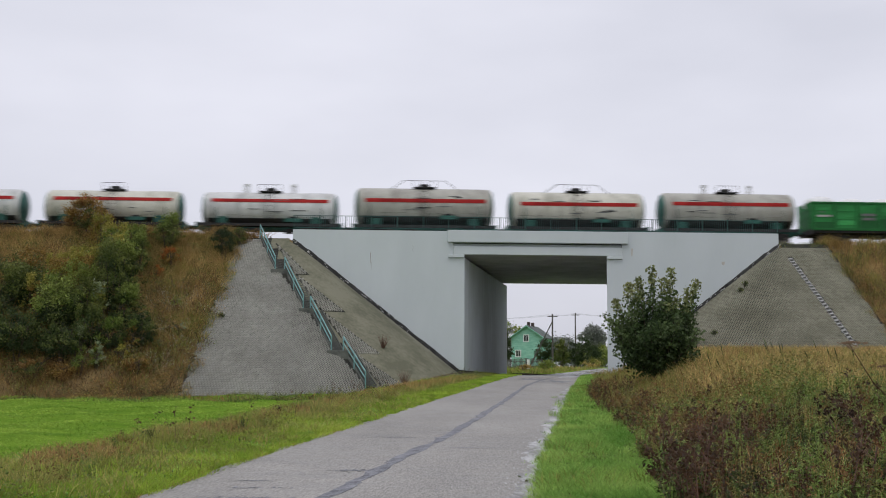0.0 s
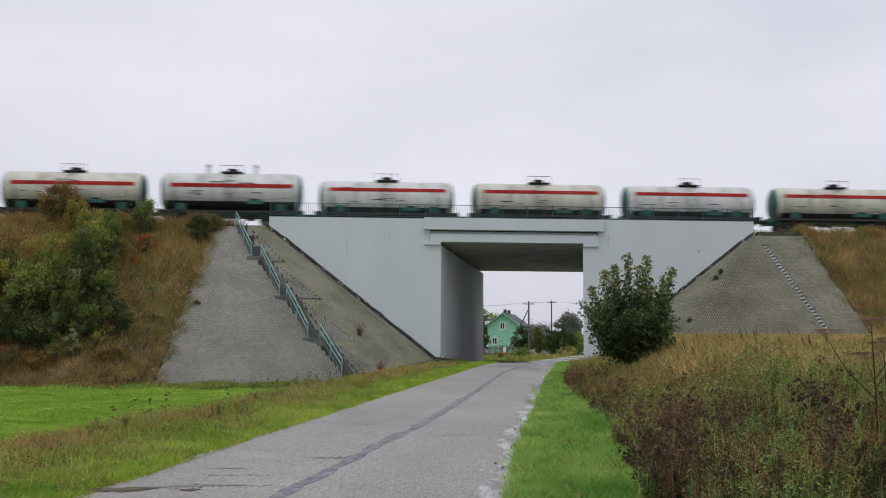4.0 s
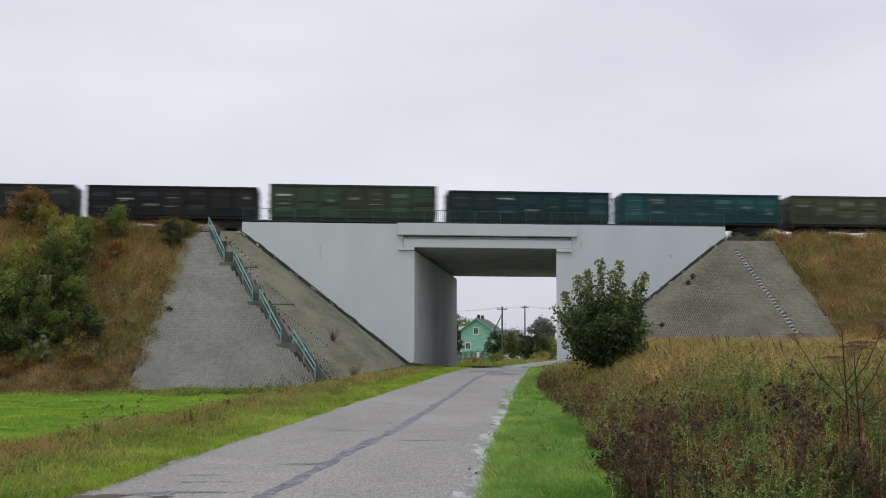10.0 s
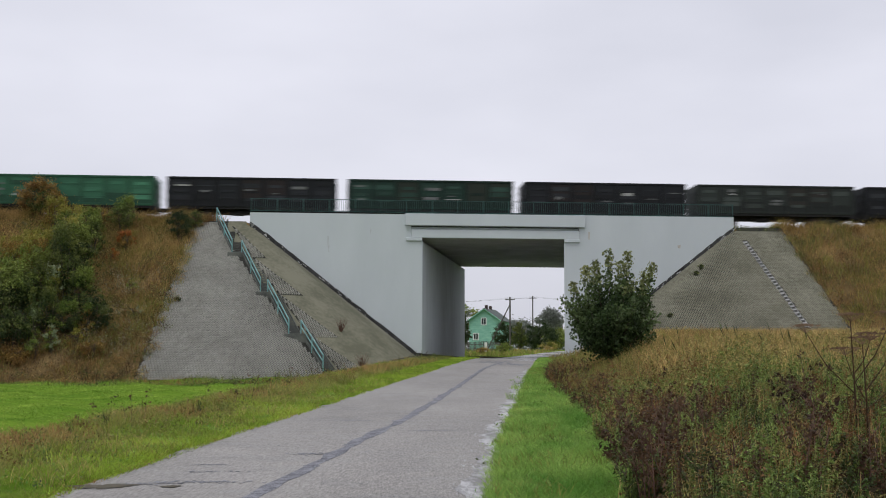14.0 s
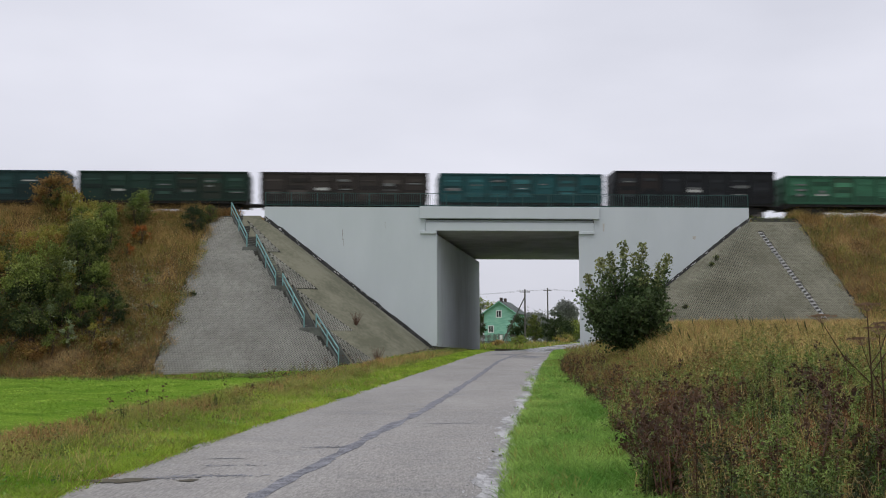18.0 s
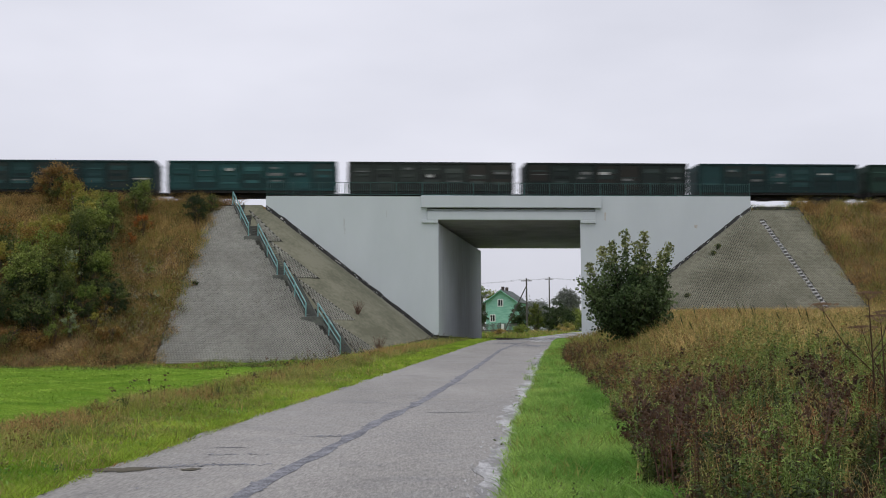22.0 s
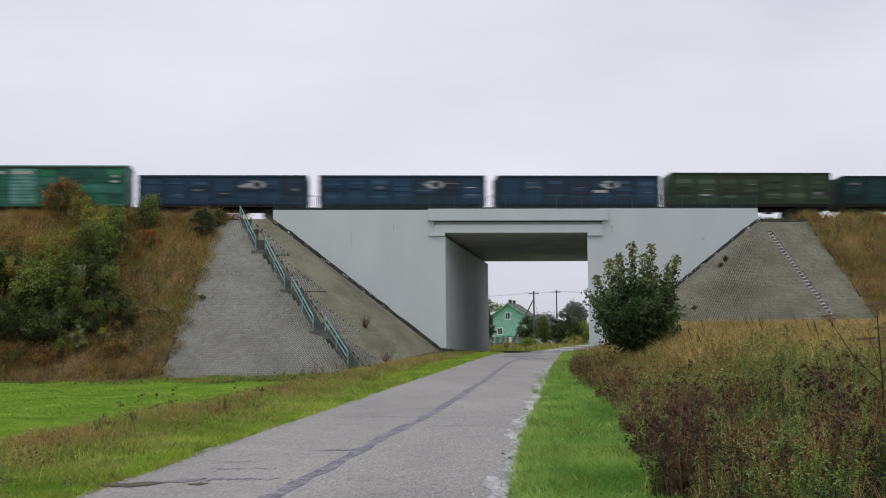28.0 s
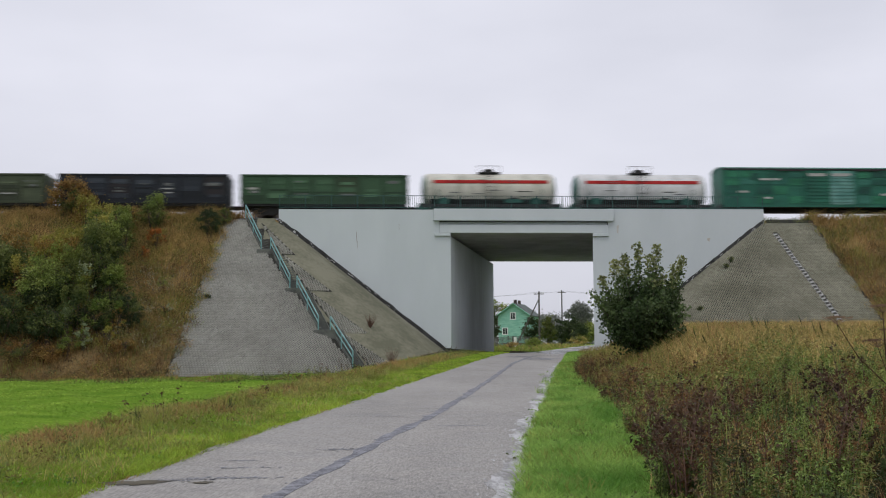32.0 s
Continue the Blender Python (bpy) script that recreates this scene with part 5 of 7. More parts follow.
def docks(name, groups, seed, material, label, hh=(0.85, 1.25), heads=17, size=0.048):
    """Dead branching weeds with crowded seed heads, in groups of x, y, count, spread."""
    r = np.random.default_rng(seed)
    cards, sv, sf = [], [], []

    def spike(a, b, w):
        o = len(sv)
        sv.extend([a + (w, 0, 0), a + (-w * 0.5, w, 0), a + (-w * 0.5, -w, 0), b])
        sf.extend([(o, o + 1, o + 3), (o + 1, o + 2, o + 3), (o + 2, o, o + 3)])

    for gx_, gy_, cnt, spd in groups:
        for _ in range(cnt):
            x, y = gx_ + r.normal() * spd, gy_ + r.normal() * spd * 1.6
            z, h = float(ground_z(x, y)), r.uniform(*hh)
            a = np.array((x, y, z - 0.03))
            tip = a + np.array((r.normal() * 0.10, r.normal() * 0.10, h))
            spike(a, tip, 0.014)
            ends = [(a + (tip - a) * 0.3, a + (tip - a) * 0.7), (a + (tip - a) * 0.6, tip)]
            for _b in range(r.integers(4, 8)):
                t = r.uniform(0.2, 0.8)
                p, an = a + (tip - a) * t, r.uniform(0, math.tau)
                q = p + np.array((math.cos(an) * 0.24, math.sin(an) * 0.24, h * r.uniform(0.2, 0.42)))
                spike(p, q, 0.008)
                ends.append((p + (q - p) * 0.3, q))
            for p, q in ends:
                knots = r.uniform(0.6, 1.0, 3)[r.integers(0, 3, heads)][:, None]
                cards.append(p + (q - p) * knots + r.normal(size=(heads, 3)) * 0.022)
    cen = np.concatenate(cards)
    v, f = leaf_cards(cen, r.uniform(0.6, 1.4, len(cen)) * size, r, 0.5)
    stuff(name, v, f, material, label, "weeds")
    stuff("dead_stalks", np.array(sv), np.array(sf), red_stalk, label + ", stalks", "weeds")


docks("dock_weeds", [(1.95, 11.9, 5, 0.06), (2.15, 12.3, 4, 0.10), (2.05, 13.2, 4, 0.12), (2.4, 13.9, 3, 0.14)], 72, g_dead, "dead dark brown dock weeds with seed heads", (0.75, 1.12))
docks("dock_weeds", [(3.09, 14.9, 3, 0.06), (3.5, 16.5, 2, 0.1), (4.6, 15.6, 3, 0.05), (4.0, 13.6, 1, 0.08), (4.5, 12.6, 1, 0.1), (3.75, 12.4, 2, 0.1), (3.3, 11.6, 2, 0.06), (4.9, 17.5, 2, 0.15), (5.6, 18.5, 2, 0.2), (3.1, 18.8, 3, 0.2)], 73, g_dead, "dead dark brown dock weeds with seed heads", (0.7, 1.05))
docks("rusty_dock_weeds", [(2.3, 11.4, 3, 0.10), (2.9, 12.2, 2, 0.15), (3.4, 11.1, 2, 0.12), (4.2, 12.1, 2, 0.2), (2.7, 16.8, 4, 0.2), (5.2, 14.6, 3, 0.2)], 74, h_rust, "rusty brown dead weeds with seed heads", (0.45, 0.85), 16, 0.034)


def seed_spikes(name, spots, hh, material, label, seed):
    """Leaning bare stalks that end in a slim dark seed spike."""
    r = random.Random(seed)
    g = Geo()
    for x, y in spots:
        h, a = r.uniform(*hh), r.uniform(0.3, 1.0)
        z = float(ground_z(x, y))
        foot, tip = Vector((x, y, z - 0.05)), Vector((x - math.sin(a) * h * 0.6, y + r.uniform(-0.1, 0.1), z + h))
        neck = foot.lerp(tip, 0.66)
        g.rod(foot, neck, 0.007, 4, 0.005).rod(neck, neck.lerp(tip, 0.5), 0.008, 5, 0.016).rod(neck.lerp(tip, 0.5), tip, 0.016, 5, 0.004)
    tagged(part(name, g, material), label, "weeds", kind="stuff")


rsp = random.Random(5)
seed_spikes("dock_spikes", [(rsp.uniform(6.6, 10.5), rsp.uniform(33, 41)) for _ in range(13)], (0.6, 0.95), h_dark, "dark dock seed spikes in the rough field", 6)


def bank_weeds(name, n, u0, u1, apex, sign, lim, material, size, per, label, seed, vr=(77, 93), up=0.5):
    """Low leafy mounds scattered over a slope."""
    r = np.random.default_rng(seed)
    u, v = r.uniform(u0, u1, n), r.uniform(*vr, n)
    ok = lim(u, v)
    u, v = u[ok], v[ok]
    z = bank_top(u, v, apex, sign)
    x, y = u * CT - v * ST, u * ST + v * CT
    c = np.repeat(np.stack([x, y, z + up], -1), per, 0)
    sc = np.repeat(r.uniform(0.6, 1.5, len(x)), per)[:, None]
    c = c + r.normal(size=c.shape) * np.array([0.26, 0.26, 0.20]) * sc
    vv, ff = leaf_cards(c, r.uniform(0.6, 1.3, len(c)) * size, r, 0.3)
    return stuff(name, vv, ff, material, label, "weeds")


for k_, (m_, n_, lb_) in enumerate(((g_weed, 520, "green leafy weeds on the embankment"), (g_brown, 420, "rusty leafy weeds on the embankment"), (l_yellow, 50, "yellow leafy weeds on the embankment"), (g_dead, 260, "dark dead weeds on the embankment"), (g_dry, 260, "straw-coloured weeds on the embankment"))):
    bank_weeds("bank_weeds", int(n_ * 1.7), -36, -9.8, AW, 1, west_lim, m_, 0.085, 75, lb_, 80 + k_)
    bank_weeds("bank_weeds", int(n_ * 0.75), 33.8, 58, AE, -1, east_lim, m_, 0.08, 75, lb_, 90 + k_, (79, 93))
g_pale = leafy("pale_flower_heads", (0.40, 0.40, 0.28), (0.60, 0.58, 0.44))
bank_weeds("flowering_weeds", 90, -16.5, -11.8, AW, 1, west_lim, g_pale, 0.075, 22, "pale flowering weeds on the embankment", 98, (79.5, 87), 0.75)
bank_weeds("flowering_weeds", 30, -30, -12, AW, 1, west_lim, g_pale, 0.075, 20, "pale flowering weeds on the embankment", 99, (79, 92), 0.75)


def crown_cloud(rs, clumps, per, spread):
    """Leaf centres in clumps. clumps: rows of x, y, z."""
    c = np.repeat(np.asarray(clumps), per, 0)
    return c + rs.normal(size=c.shape) * spread


def shrub(name, at, h, w, materials, n, leaf, seed, label, category="shrub", trunk=0.05, bare=0.12, shoots=0, round_=0.8, spread=None):
    """Several stems, each with twigs, and a ragged crown of leaf clumps."""
    rs = np.random.default_rng(seed)
    ob = thing(name, pose(*at), label, category)
    stems = Geo()
    clumps = []
    nst = 5 if trunk < 0.09 else 1
    for i in range(nst):
        a = rs.uniform(0, math.tau)
        top = Vector((math.cos(a) * w * 0.22, math.sin(a) * w * 0.22, h * rs.uniform(0.6, 0.85))) if nst > 1 else Vector((0, 0, h * 0.8))
        stems.rod((math.cos(a) * 0.06, math.sin(a) * 0.06, -0.25), top, trunk, 6, trunk * 0.25)
        for k in range(5):
            t = rs.uniform(0.3, 0.95)
            b = rs.uniform(0, math.tau)
            p = top * t
            q = p + Vector((math.cos(b), math.sin(b), rs.uniform(0.3, 0.9))) * w * 0.28
            stems.rod(p, q, trunk * 0.4, 5, trunk * 0.1)
    part("stem", stems, bark, ob)
    nc = max(16, int(n / 64))
    for i in range(nc):
        d = rs.normal(size=3)
        d /= np.linalg.norm(d)
        r = rs.uniform(0.2, 1.0) ** 0.42
        k = 1 + 0.30 * math.sin(3 * math.atan2(d[1], d[0]) + seed) * (1 - abs(d[2])) + 0.16 * math.sin(5 * d[2] + 4 * math.atan2(d[1], d[0]) + 2 * seed)
        zc = h * (bare + (1 - bare) * (0.5 + 0.46 * d[2] * r))
        taper = 1 - (1 - round_) * max(0, (zc / h - 0.4) / 0.6)
        clumps.append((d[0] * r * w * 0.46 * k * taper, d[1] * r * w * 0.46 * k * taper, zc))
    for i in range(shoots):
        a = rs.uniform(0, math.tau)
        rr = rs.uniform(0.1, 0.34) * w
        for k in range(5):
            clumps.append((math.cos(a) * rr, math.sin(a) * rr, h * (0.80 + 0.055 * k)))
    sp = spread or 0.05 * w * (1 if w < 3 else 0.8)
    cl_ = np.array(clumps)
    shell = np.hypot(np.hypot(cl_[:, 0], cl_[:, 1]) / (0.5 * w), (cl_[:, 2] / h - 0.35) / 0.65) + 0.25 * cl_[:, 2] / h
    # materials run inner-low to outer-high: the crown's shade lies in the leaf colours
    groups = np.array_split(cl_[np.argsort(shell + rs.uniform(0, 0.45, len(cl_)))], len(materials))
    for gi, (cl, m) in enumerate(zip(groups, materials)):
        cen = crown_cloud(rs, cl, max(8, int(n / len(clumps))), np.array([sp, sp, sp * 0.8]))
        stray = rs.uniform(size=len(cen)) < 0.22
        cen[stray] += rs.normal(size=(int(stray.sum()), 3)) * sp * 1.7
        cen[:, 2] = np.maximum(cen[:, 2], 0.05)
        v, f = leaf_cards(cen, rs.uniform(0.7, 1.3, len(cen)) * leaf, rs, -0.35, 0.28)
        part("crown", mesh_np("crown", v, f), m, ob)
    return ob


def on_bank(u, v):
    return to_world((u, v, float(bank_top(u, v, AW, 1)) - 0.05))


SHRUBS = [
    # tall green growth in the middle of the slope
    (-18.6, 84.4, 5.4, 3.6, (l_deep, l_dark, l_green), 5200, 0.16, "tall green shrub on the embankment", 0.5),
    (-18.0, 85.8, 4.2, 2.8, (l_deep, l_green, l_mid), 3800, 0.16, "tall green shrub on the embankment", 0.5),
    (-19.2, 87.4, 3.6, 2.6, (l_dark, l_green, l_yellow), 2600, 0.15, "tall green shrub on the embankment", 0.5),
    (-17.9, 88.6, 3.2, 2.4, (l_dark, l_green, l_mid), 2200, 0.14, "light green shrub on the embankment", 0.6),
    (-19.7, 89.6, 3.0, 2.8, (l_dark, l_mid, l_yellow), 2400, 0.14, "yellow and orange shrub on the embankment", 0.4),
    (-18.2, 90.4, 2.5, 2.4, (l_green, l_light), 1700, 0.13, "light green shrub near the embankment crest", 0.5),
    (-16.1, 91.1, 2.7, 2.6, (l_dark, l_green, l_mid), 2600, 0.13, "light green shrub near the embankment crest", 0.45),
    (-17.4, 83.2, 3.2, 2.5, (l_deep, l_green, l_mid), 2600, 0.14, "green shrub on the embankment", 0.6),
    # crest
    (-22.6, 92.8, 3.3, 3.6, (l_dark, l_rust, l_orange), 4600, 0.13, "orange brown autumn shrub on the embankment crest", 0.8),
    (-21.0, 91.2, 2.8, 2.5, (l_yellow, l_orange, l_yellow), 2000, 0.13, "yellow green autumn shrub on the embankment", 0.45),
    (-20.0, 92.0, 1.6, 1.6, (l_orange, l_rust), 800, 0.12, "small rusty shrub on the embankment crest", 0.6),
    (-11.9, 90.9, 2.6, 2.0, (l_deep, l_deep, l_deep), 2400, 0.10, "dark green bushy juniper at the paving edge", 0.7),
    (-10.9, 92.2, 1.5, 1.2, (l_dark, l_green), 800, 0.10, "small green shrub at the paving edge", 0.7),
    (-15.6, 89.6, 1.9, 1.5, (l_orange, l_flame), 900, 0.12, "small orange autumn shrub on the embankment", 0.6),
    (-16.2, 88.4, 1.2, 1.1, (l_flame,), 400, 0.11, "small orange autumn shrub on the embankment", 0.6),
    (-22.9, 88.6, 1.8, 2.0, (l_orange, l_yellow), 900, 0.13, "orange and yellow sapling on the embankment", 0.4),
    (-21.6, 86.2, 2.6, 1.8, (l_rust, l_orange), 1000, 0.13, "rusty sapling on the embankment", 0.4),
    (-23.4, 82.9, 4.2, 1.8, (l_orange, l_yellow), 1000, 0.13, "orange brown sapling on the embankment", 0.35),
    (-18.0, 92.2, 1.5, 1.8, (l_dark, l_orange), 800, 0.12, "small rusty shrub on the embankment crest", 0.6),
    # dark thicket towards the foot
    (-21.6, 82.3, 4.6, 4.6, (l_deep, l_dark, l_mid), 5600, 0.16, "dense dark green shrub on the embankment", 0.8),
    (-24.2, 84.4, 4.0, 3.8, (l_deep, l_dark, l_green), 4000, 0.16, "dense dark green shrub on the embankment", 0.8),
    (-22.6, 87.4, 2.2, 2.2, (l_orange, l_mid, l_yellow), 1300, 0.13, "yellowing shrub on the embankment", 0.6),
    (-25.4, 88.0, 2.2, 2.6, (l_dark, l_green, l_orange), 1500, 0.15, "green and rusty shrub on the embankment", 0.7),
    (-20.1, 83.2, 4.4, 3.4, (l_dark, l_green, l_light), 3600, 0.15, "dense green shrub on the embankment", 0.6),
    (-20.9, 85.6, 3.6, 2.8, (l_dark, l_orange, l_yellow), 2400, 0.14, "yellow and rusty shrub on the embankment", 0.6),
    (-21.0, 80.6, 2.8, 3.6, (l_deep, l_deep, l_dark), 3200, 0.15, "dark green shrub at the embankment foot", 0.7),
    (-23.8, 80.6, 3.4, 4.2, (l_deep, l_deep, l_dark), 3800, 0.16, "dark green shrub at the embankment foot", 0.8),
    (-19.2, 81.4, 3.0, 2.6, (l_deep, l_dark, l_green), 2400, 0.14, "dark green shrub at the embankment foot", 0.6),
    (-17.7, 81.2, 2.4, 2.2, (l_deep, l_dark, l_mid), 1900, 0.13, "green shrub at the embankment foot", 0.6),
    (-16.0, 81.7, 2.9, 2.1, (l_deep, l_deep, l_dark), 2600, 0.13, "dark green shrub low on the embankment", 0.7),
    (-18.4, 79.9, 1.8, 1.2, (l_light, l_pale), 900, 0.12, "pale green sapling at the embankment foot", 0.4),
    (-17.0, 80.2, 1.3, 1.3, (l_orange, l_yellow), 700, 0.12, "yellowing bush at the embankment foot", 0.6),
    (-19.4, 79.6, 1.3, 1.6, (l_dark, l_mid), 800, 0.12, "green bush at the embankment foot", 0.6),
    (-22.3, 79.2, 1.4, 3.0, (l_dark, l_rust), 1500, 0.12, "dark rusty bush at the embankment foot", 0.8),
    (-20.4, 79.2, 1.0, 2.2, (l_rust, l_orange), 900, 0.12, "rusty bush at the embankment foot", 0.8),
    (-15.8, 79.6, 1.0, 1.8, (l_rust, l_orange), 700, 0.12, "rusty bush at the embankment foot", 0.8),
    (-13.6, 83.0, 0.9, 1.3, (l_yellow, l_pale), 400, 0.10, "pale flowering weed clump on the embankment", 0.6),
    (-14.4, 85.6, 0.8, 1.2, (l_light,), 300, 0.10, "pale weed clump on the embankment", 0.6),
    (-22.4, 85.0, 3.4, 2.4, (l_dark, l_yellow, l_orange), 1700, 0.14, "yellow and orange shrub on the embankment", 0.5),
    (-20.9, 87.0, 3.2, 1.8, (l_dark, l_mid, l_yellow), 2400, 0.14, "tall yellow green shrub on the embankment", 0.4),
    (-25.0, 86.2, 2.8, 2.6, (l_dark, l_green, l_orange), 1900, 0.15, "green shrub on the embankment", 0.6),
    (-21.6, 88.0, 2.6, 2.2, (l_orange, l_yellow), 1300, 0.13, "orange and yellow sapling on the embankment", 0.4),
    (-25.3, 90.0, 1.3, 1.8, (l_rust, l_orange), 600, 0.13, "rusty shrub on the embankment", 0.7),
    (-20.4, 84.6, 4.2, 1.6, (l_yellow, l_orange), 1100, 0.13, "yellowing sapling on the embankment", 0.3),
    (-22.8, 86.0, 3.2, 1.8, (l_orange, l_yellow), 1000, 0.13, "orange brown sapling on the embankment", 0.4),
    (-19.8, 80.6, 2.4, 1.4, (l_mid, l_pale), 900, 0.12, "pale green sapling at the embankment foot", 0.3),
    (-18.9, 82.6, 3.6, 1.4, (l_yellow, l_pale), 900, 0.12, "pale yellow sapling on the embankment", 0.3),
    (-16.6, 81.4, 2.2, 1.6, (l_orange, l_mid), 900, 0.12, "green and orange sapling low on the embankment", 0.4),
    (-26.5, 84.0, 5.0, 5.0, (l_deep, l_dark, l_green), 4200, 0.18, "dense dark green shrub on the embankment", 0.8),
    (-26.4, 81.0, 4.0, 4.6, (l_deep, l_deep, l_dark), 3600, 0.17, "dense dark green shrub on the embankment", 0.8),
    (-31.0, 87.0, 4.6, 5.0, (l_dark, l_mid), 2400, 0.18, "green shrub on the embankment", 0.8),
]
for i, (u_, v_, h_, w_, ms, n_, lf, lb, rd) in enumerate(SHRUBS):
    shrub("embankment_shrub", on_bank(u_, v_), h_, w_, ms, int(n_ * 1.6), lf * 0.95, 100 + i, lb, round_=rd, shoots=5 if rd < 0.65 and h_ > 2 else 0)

for (u_, v_, apex_, sg_, h_) in ((27.4, 90.25, AE, -1, 0.5), (26.9, 89.9, AE, -1, 0.4), (24.0, 86.8, AE, -1, 0.35), (-11.1, 84.6, AW, 1, 0.4)):
    shrub("joint_weed", to_world((u_, v_, float(bank_z(u_, v_, apex_, sg_)) + 0.03)), h_, h_ * 1.5, (l_deep, g_weed), 420, 0.08, int(u_ * 10) % 97, "dark weed tuft growing from a paving joint", "weed", 0.012)

mx, my = 6.05, 45.0
rs = np.random.default_rng(301)
maple = thing("young_maple_tree", pose(mx, my, float(ground_z(mx, my))), "young bushy maple tree with dark green leaves", "tree")
part("trunk", Geo().rod((0, 0, -0.2), (0.03, 0.02, 1.1), 0.08, 10, 0.06), bark, maple)
limbs = Geo()
inner, outer, tips = [], [], []


def maple_limb(foot, bend, tip, leaves, spread, crown_from):
    """A bowed limb with whorls of leaves, thinning towards its tip."""
    limbs.rod(foot, bend, 0.03, 6, 0.019).rod(bend, tip, 0.019, 5, 0.004)
    for t in np.linspace(0.2, 1.04, 17):
        node = np.array(foot.lerp(bend, t / 0.5) if t < 0.5 else bend.lerp(tip, (t - 0.5) / 0.5))
        sp = spread * (1.0 - 0.5 * max(0, (t - 0.5) / 0.5))
        k = int(leaves * (1.0 - 0.55 * max(0, (t - 0.55) / 0.45)))
        cen = node + rs.normal(size=(k, 3)) * sp * np.array([1, 1, 0.75])
        cen[:, 2] = np.maximum(cen[:, 2], 0.12)
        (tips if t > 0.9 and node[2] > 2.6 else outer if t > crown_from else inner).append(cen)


# crown: leaders rise above a broad dark skirt
LEADERS = ((-0.1, 0.1, 4.0), (0.6, 0.0, 3.97), (1.5, 0.1, 3.55), (-0.95, -0.1, 3.45), (0.3, -0.5, 3.6), (-0.5, 0.6, 3.7), (1.1, -0.6, 3.2), (-1.35, 0.3, 2.9))
for x_, y_, z_ in LEADERS:
    maple_limb(Vector((0, 0, 0.4)), Vector((x_ * 0.7, y_ * 0.7, z_ * 0.45)), Vector((x_, y_, z_)), 105, 0.19, 0.7)
for i in range(40):
    a = i * 2.399 + rs.uniform(-0.3, 0.3)
    out = 1.85 * math.sqrt((i + 0.6) / 40) * rs.uniform(0.85, 1.06)
    top = rs.uniform(0.9, 2.9) if out > 1.2 else rs.uniform(1.8, 3.2)
    top = min(top, 3.3 - 0.22 * out)
    maple_limb(Vector((0, 0, rs.uniform(0.1, 0.5))), Vector((math.cos(a) * out * 0.66, math.sin(a) * out * 0.66, top * 0.62)), Vector((math.cos(a) * out, math.sin(a) * out, top)), 36, 0.22, 0.7)
part("limb", limbs, bark, maple)
# inner leaves darker, outer and tip leaves lighter: crown light and shade by colour
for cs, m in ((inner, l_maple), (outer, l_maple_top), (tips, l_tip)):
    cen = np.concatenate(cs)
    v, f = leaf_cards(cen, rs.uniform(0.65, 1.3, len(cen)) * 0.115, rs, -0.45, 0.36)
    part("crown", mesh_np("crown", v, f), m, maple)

# bare twiggy shrubs on the mortared slope
for (u_, v_, h_, w_, sd) in ((0.08, 84.85, 1.0, 1.0, 1), (1.5, 82.0, 1.05, 1.2, 2)):
    p = to_world((u_, v_, float(bank_z(u_, v_, AW, 1))))
    rs = random.Random(sd)
    ob = thing("twiggy_shrub", pose(*p), "leafless brown twiggy shrub rooted in the slope", "shrub")
    g = Geo()
    for i in range(38):
        a, t = rs.uniform(0, math.tau), rs.uniform(0.1, 0.55)
        q = Vector((math.cos(a) * w_ * t, math.sin(a) * w_ * t, h_ * rs.uniform(0.6, 1)))
        g.rod((0, 0, -0.1), q * 0.6, 0.014, 4, 0.008).rod(q * 0.6, q + Vector((rs.uniform(-0.1, 0.1), rs.uniform(-0.1, 0.1), 0.05)), 0.008, 4, 0.003)
    tagged(part("twigs", g, mat("reddish_brown_twig", (0.10, 0.055, 0.04), (0.17, 0.10, 0.07), 0.9), ob), kind="stuff")

# tall dry hogweed: stalk height, then arms of start, sideways, forward and end height
HOGWEEDS = (
    (4.33, 13.0, 1.56, 3, ((0.80, -0.50, 0.05, 1.44), (1.00, 0.20, 0.1, 1.36), (0.90, 0.36, -0.1, 1.58))),
    (4.62, 13.5, 1.32, 4, ((0.70, -0.20, 0.1, 1.20), (0.80, 0.34, 0.0, 1.42), (0.6, 0.55, 0.1, 1.15))),
)
umbel_mat = mat("dry_umbel", (0.16, 0.095, 0.06), (0.30, 0.20, 0.125), 0.9)
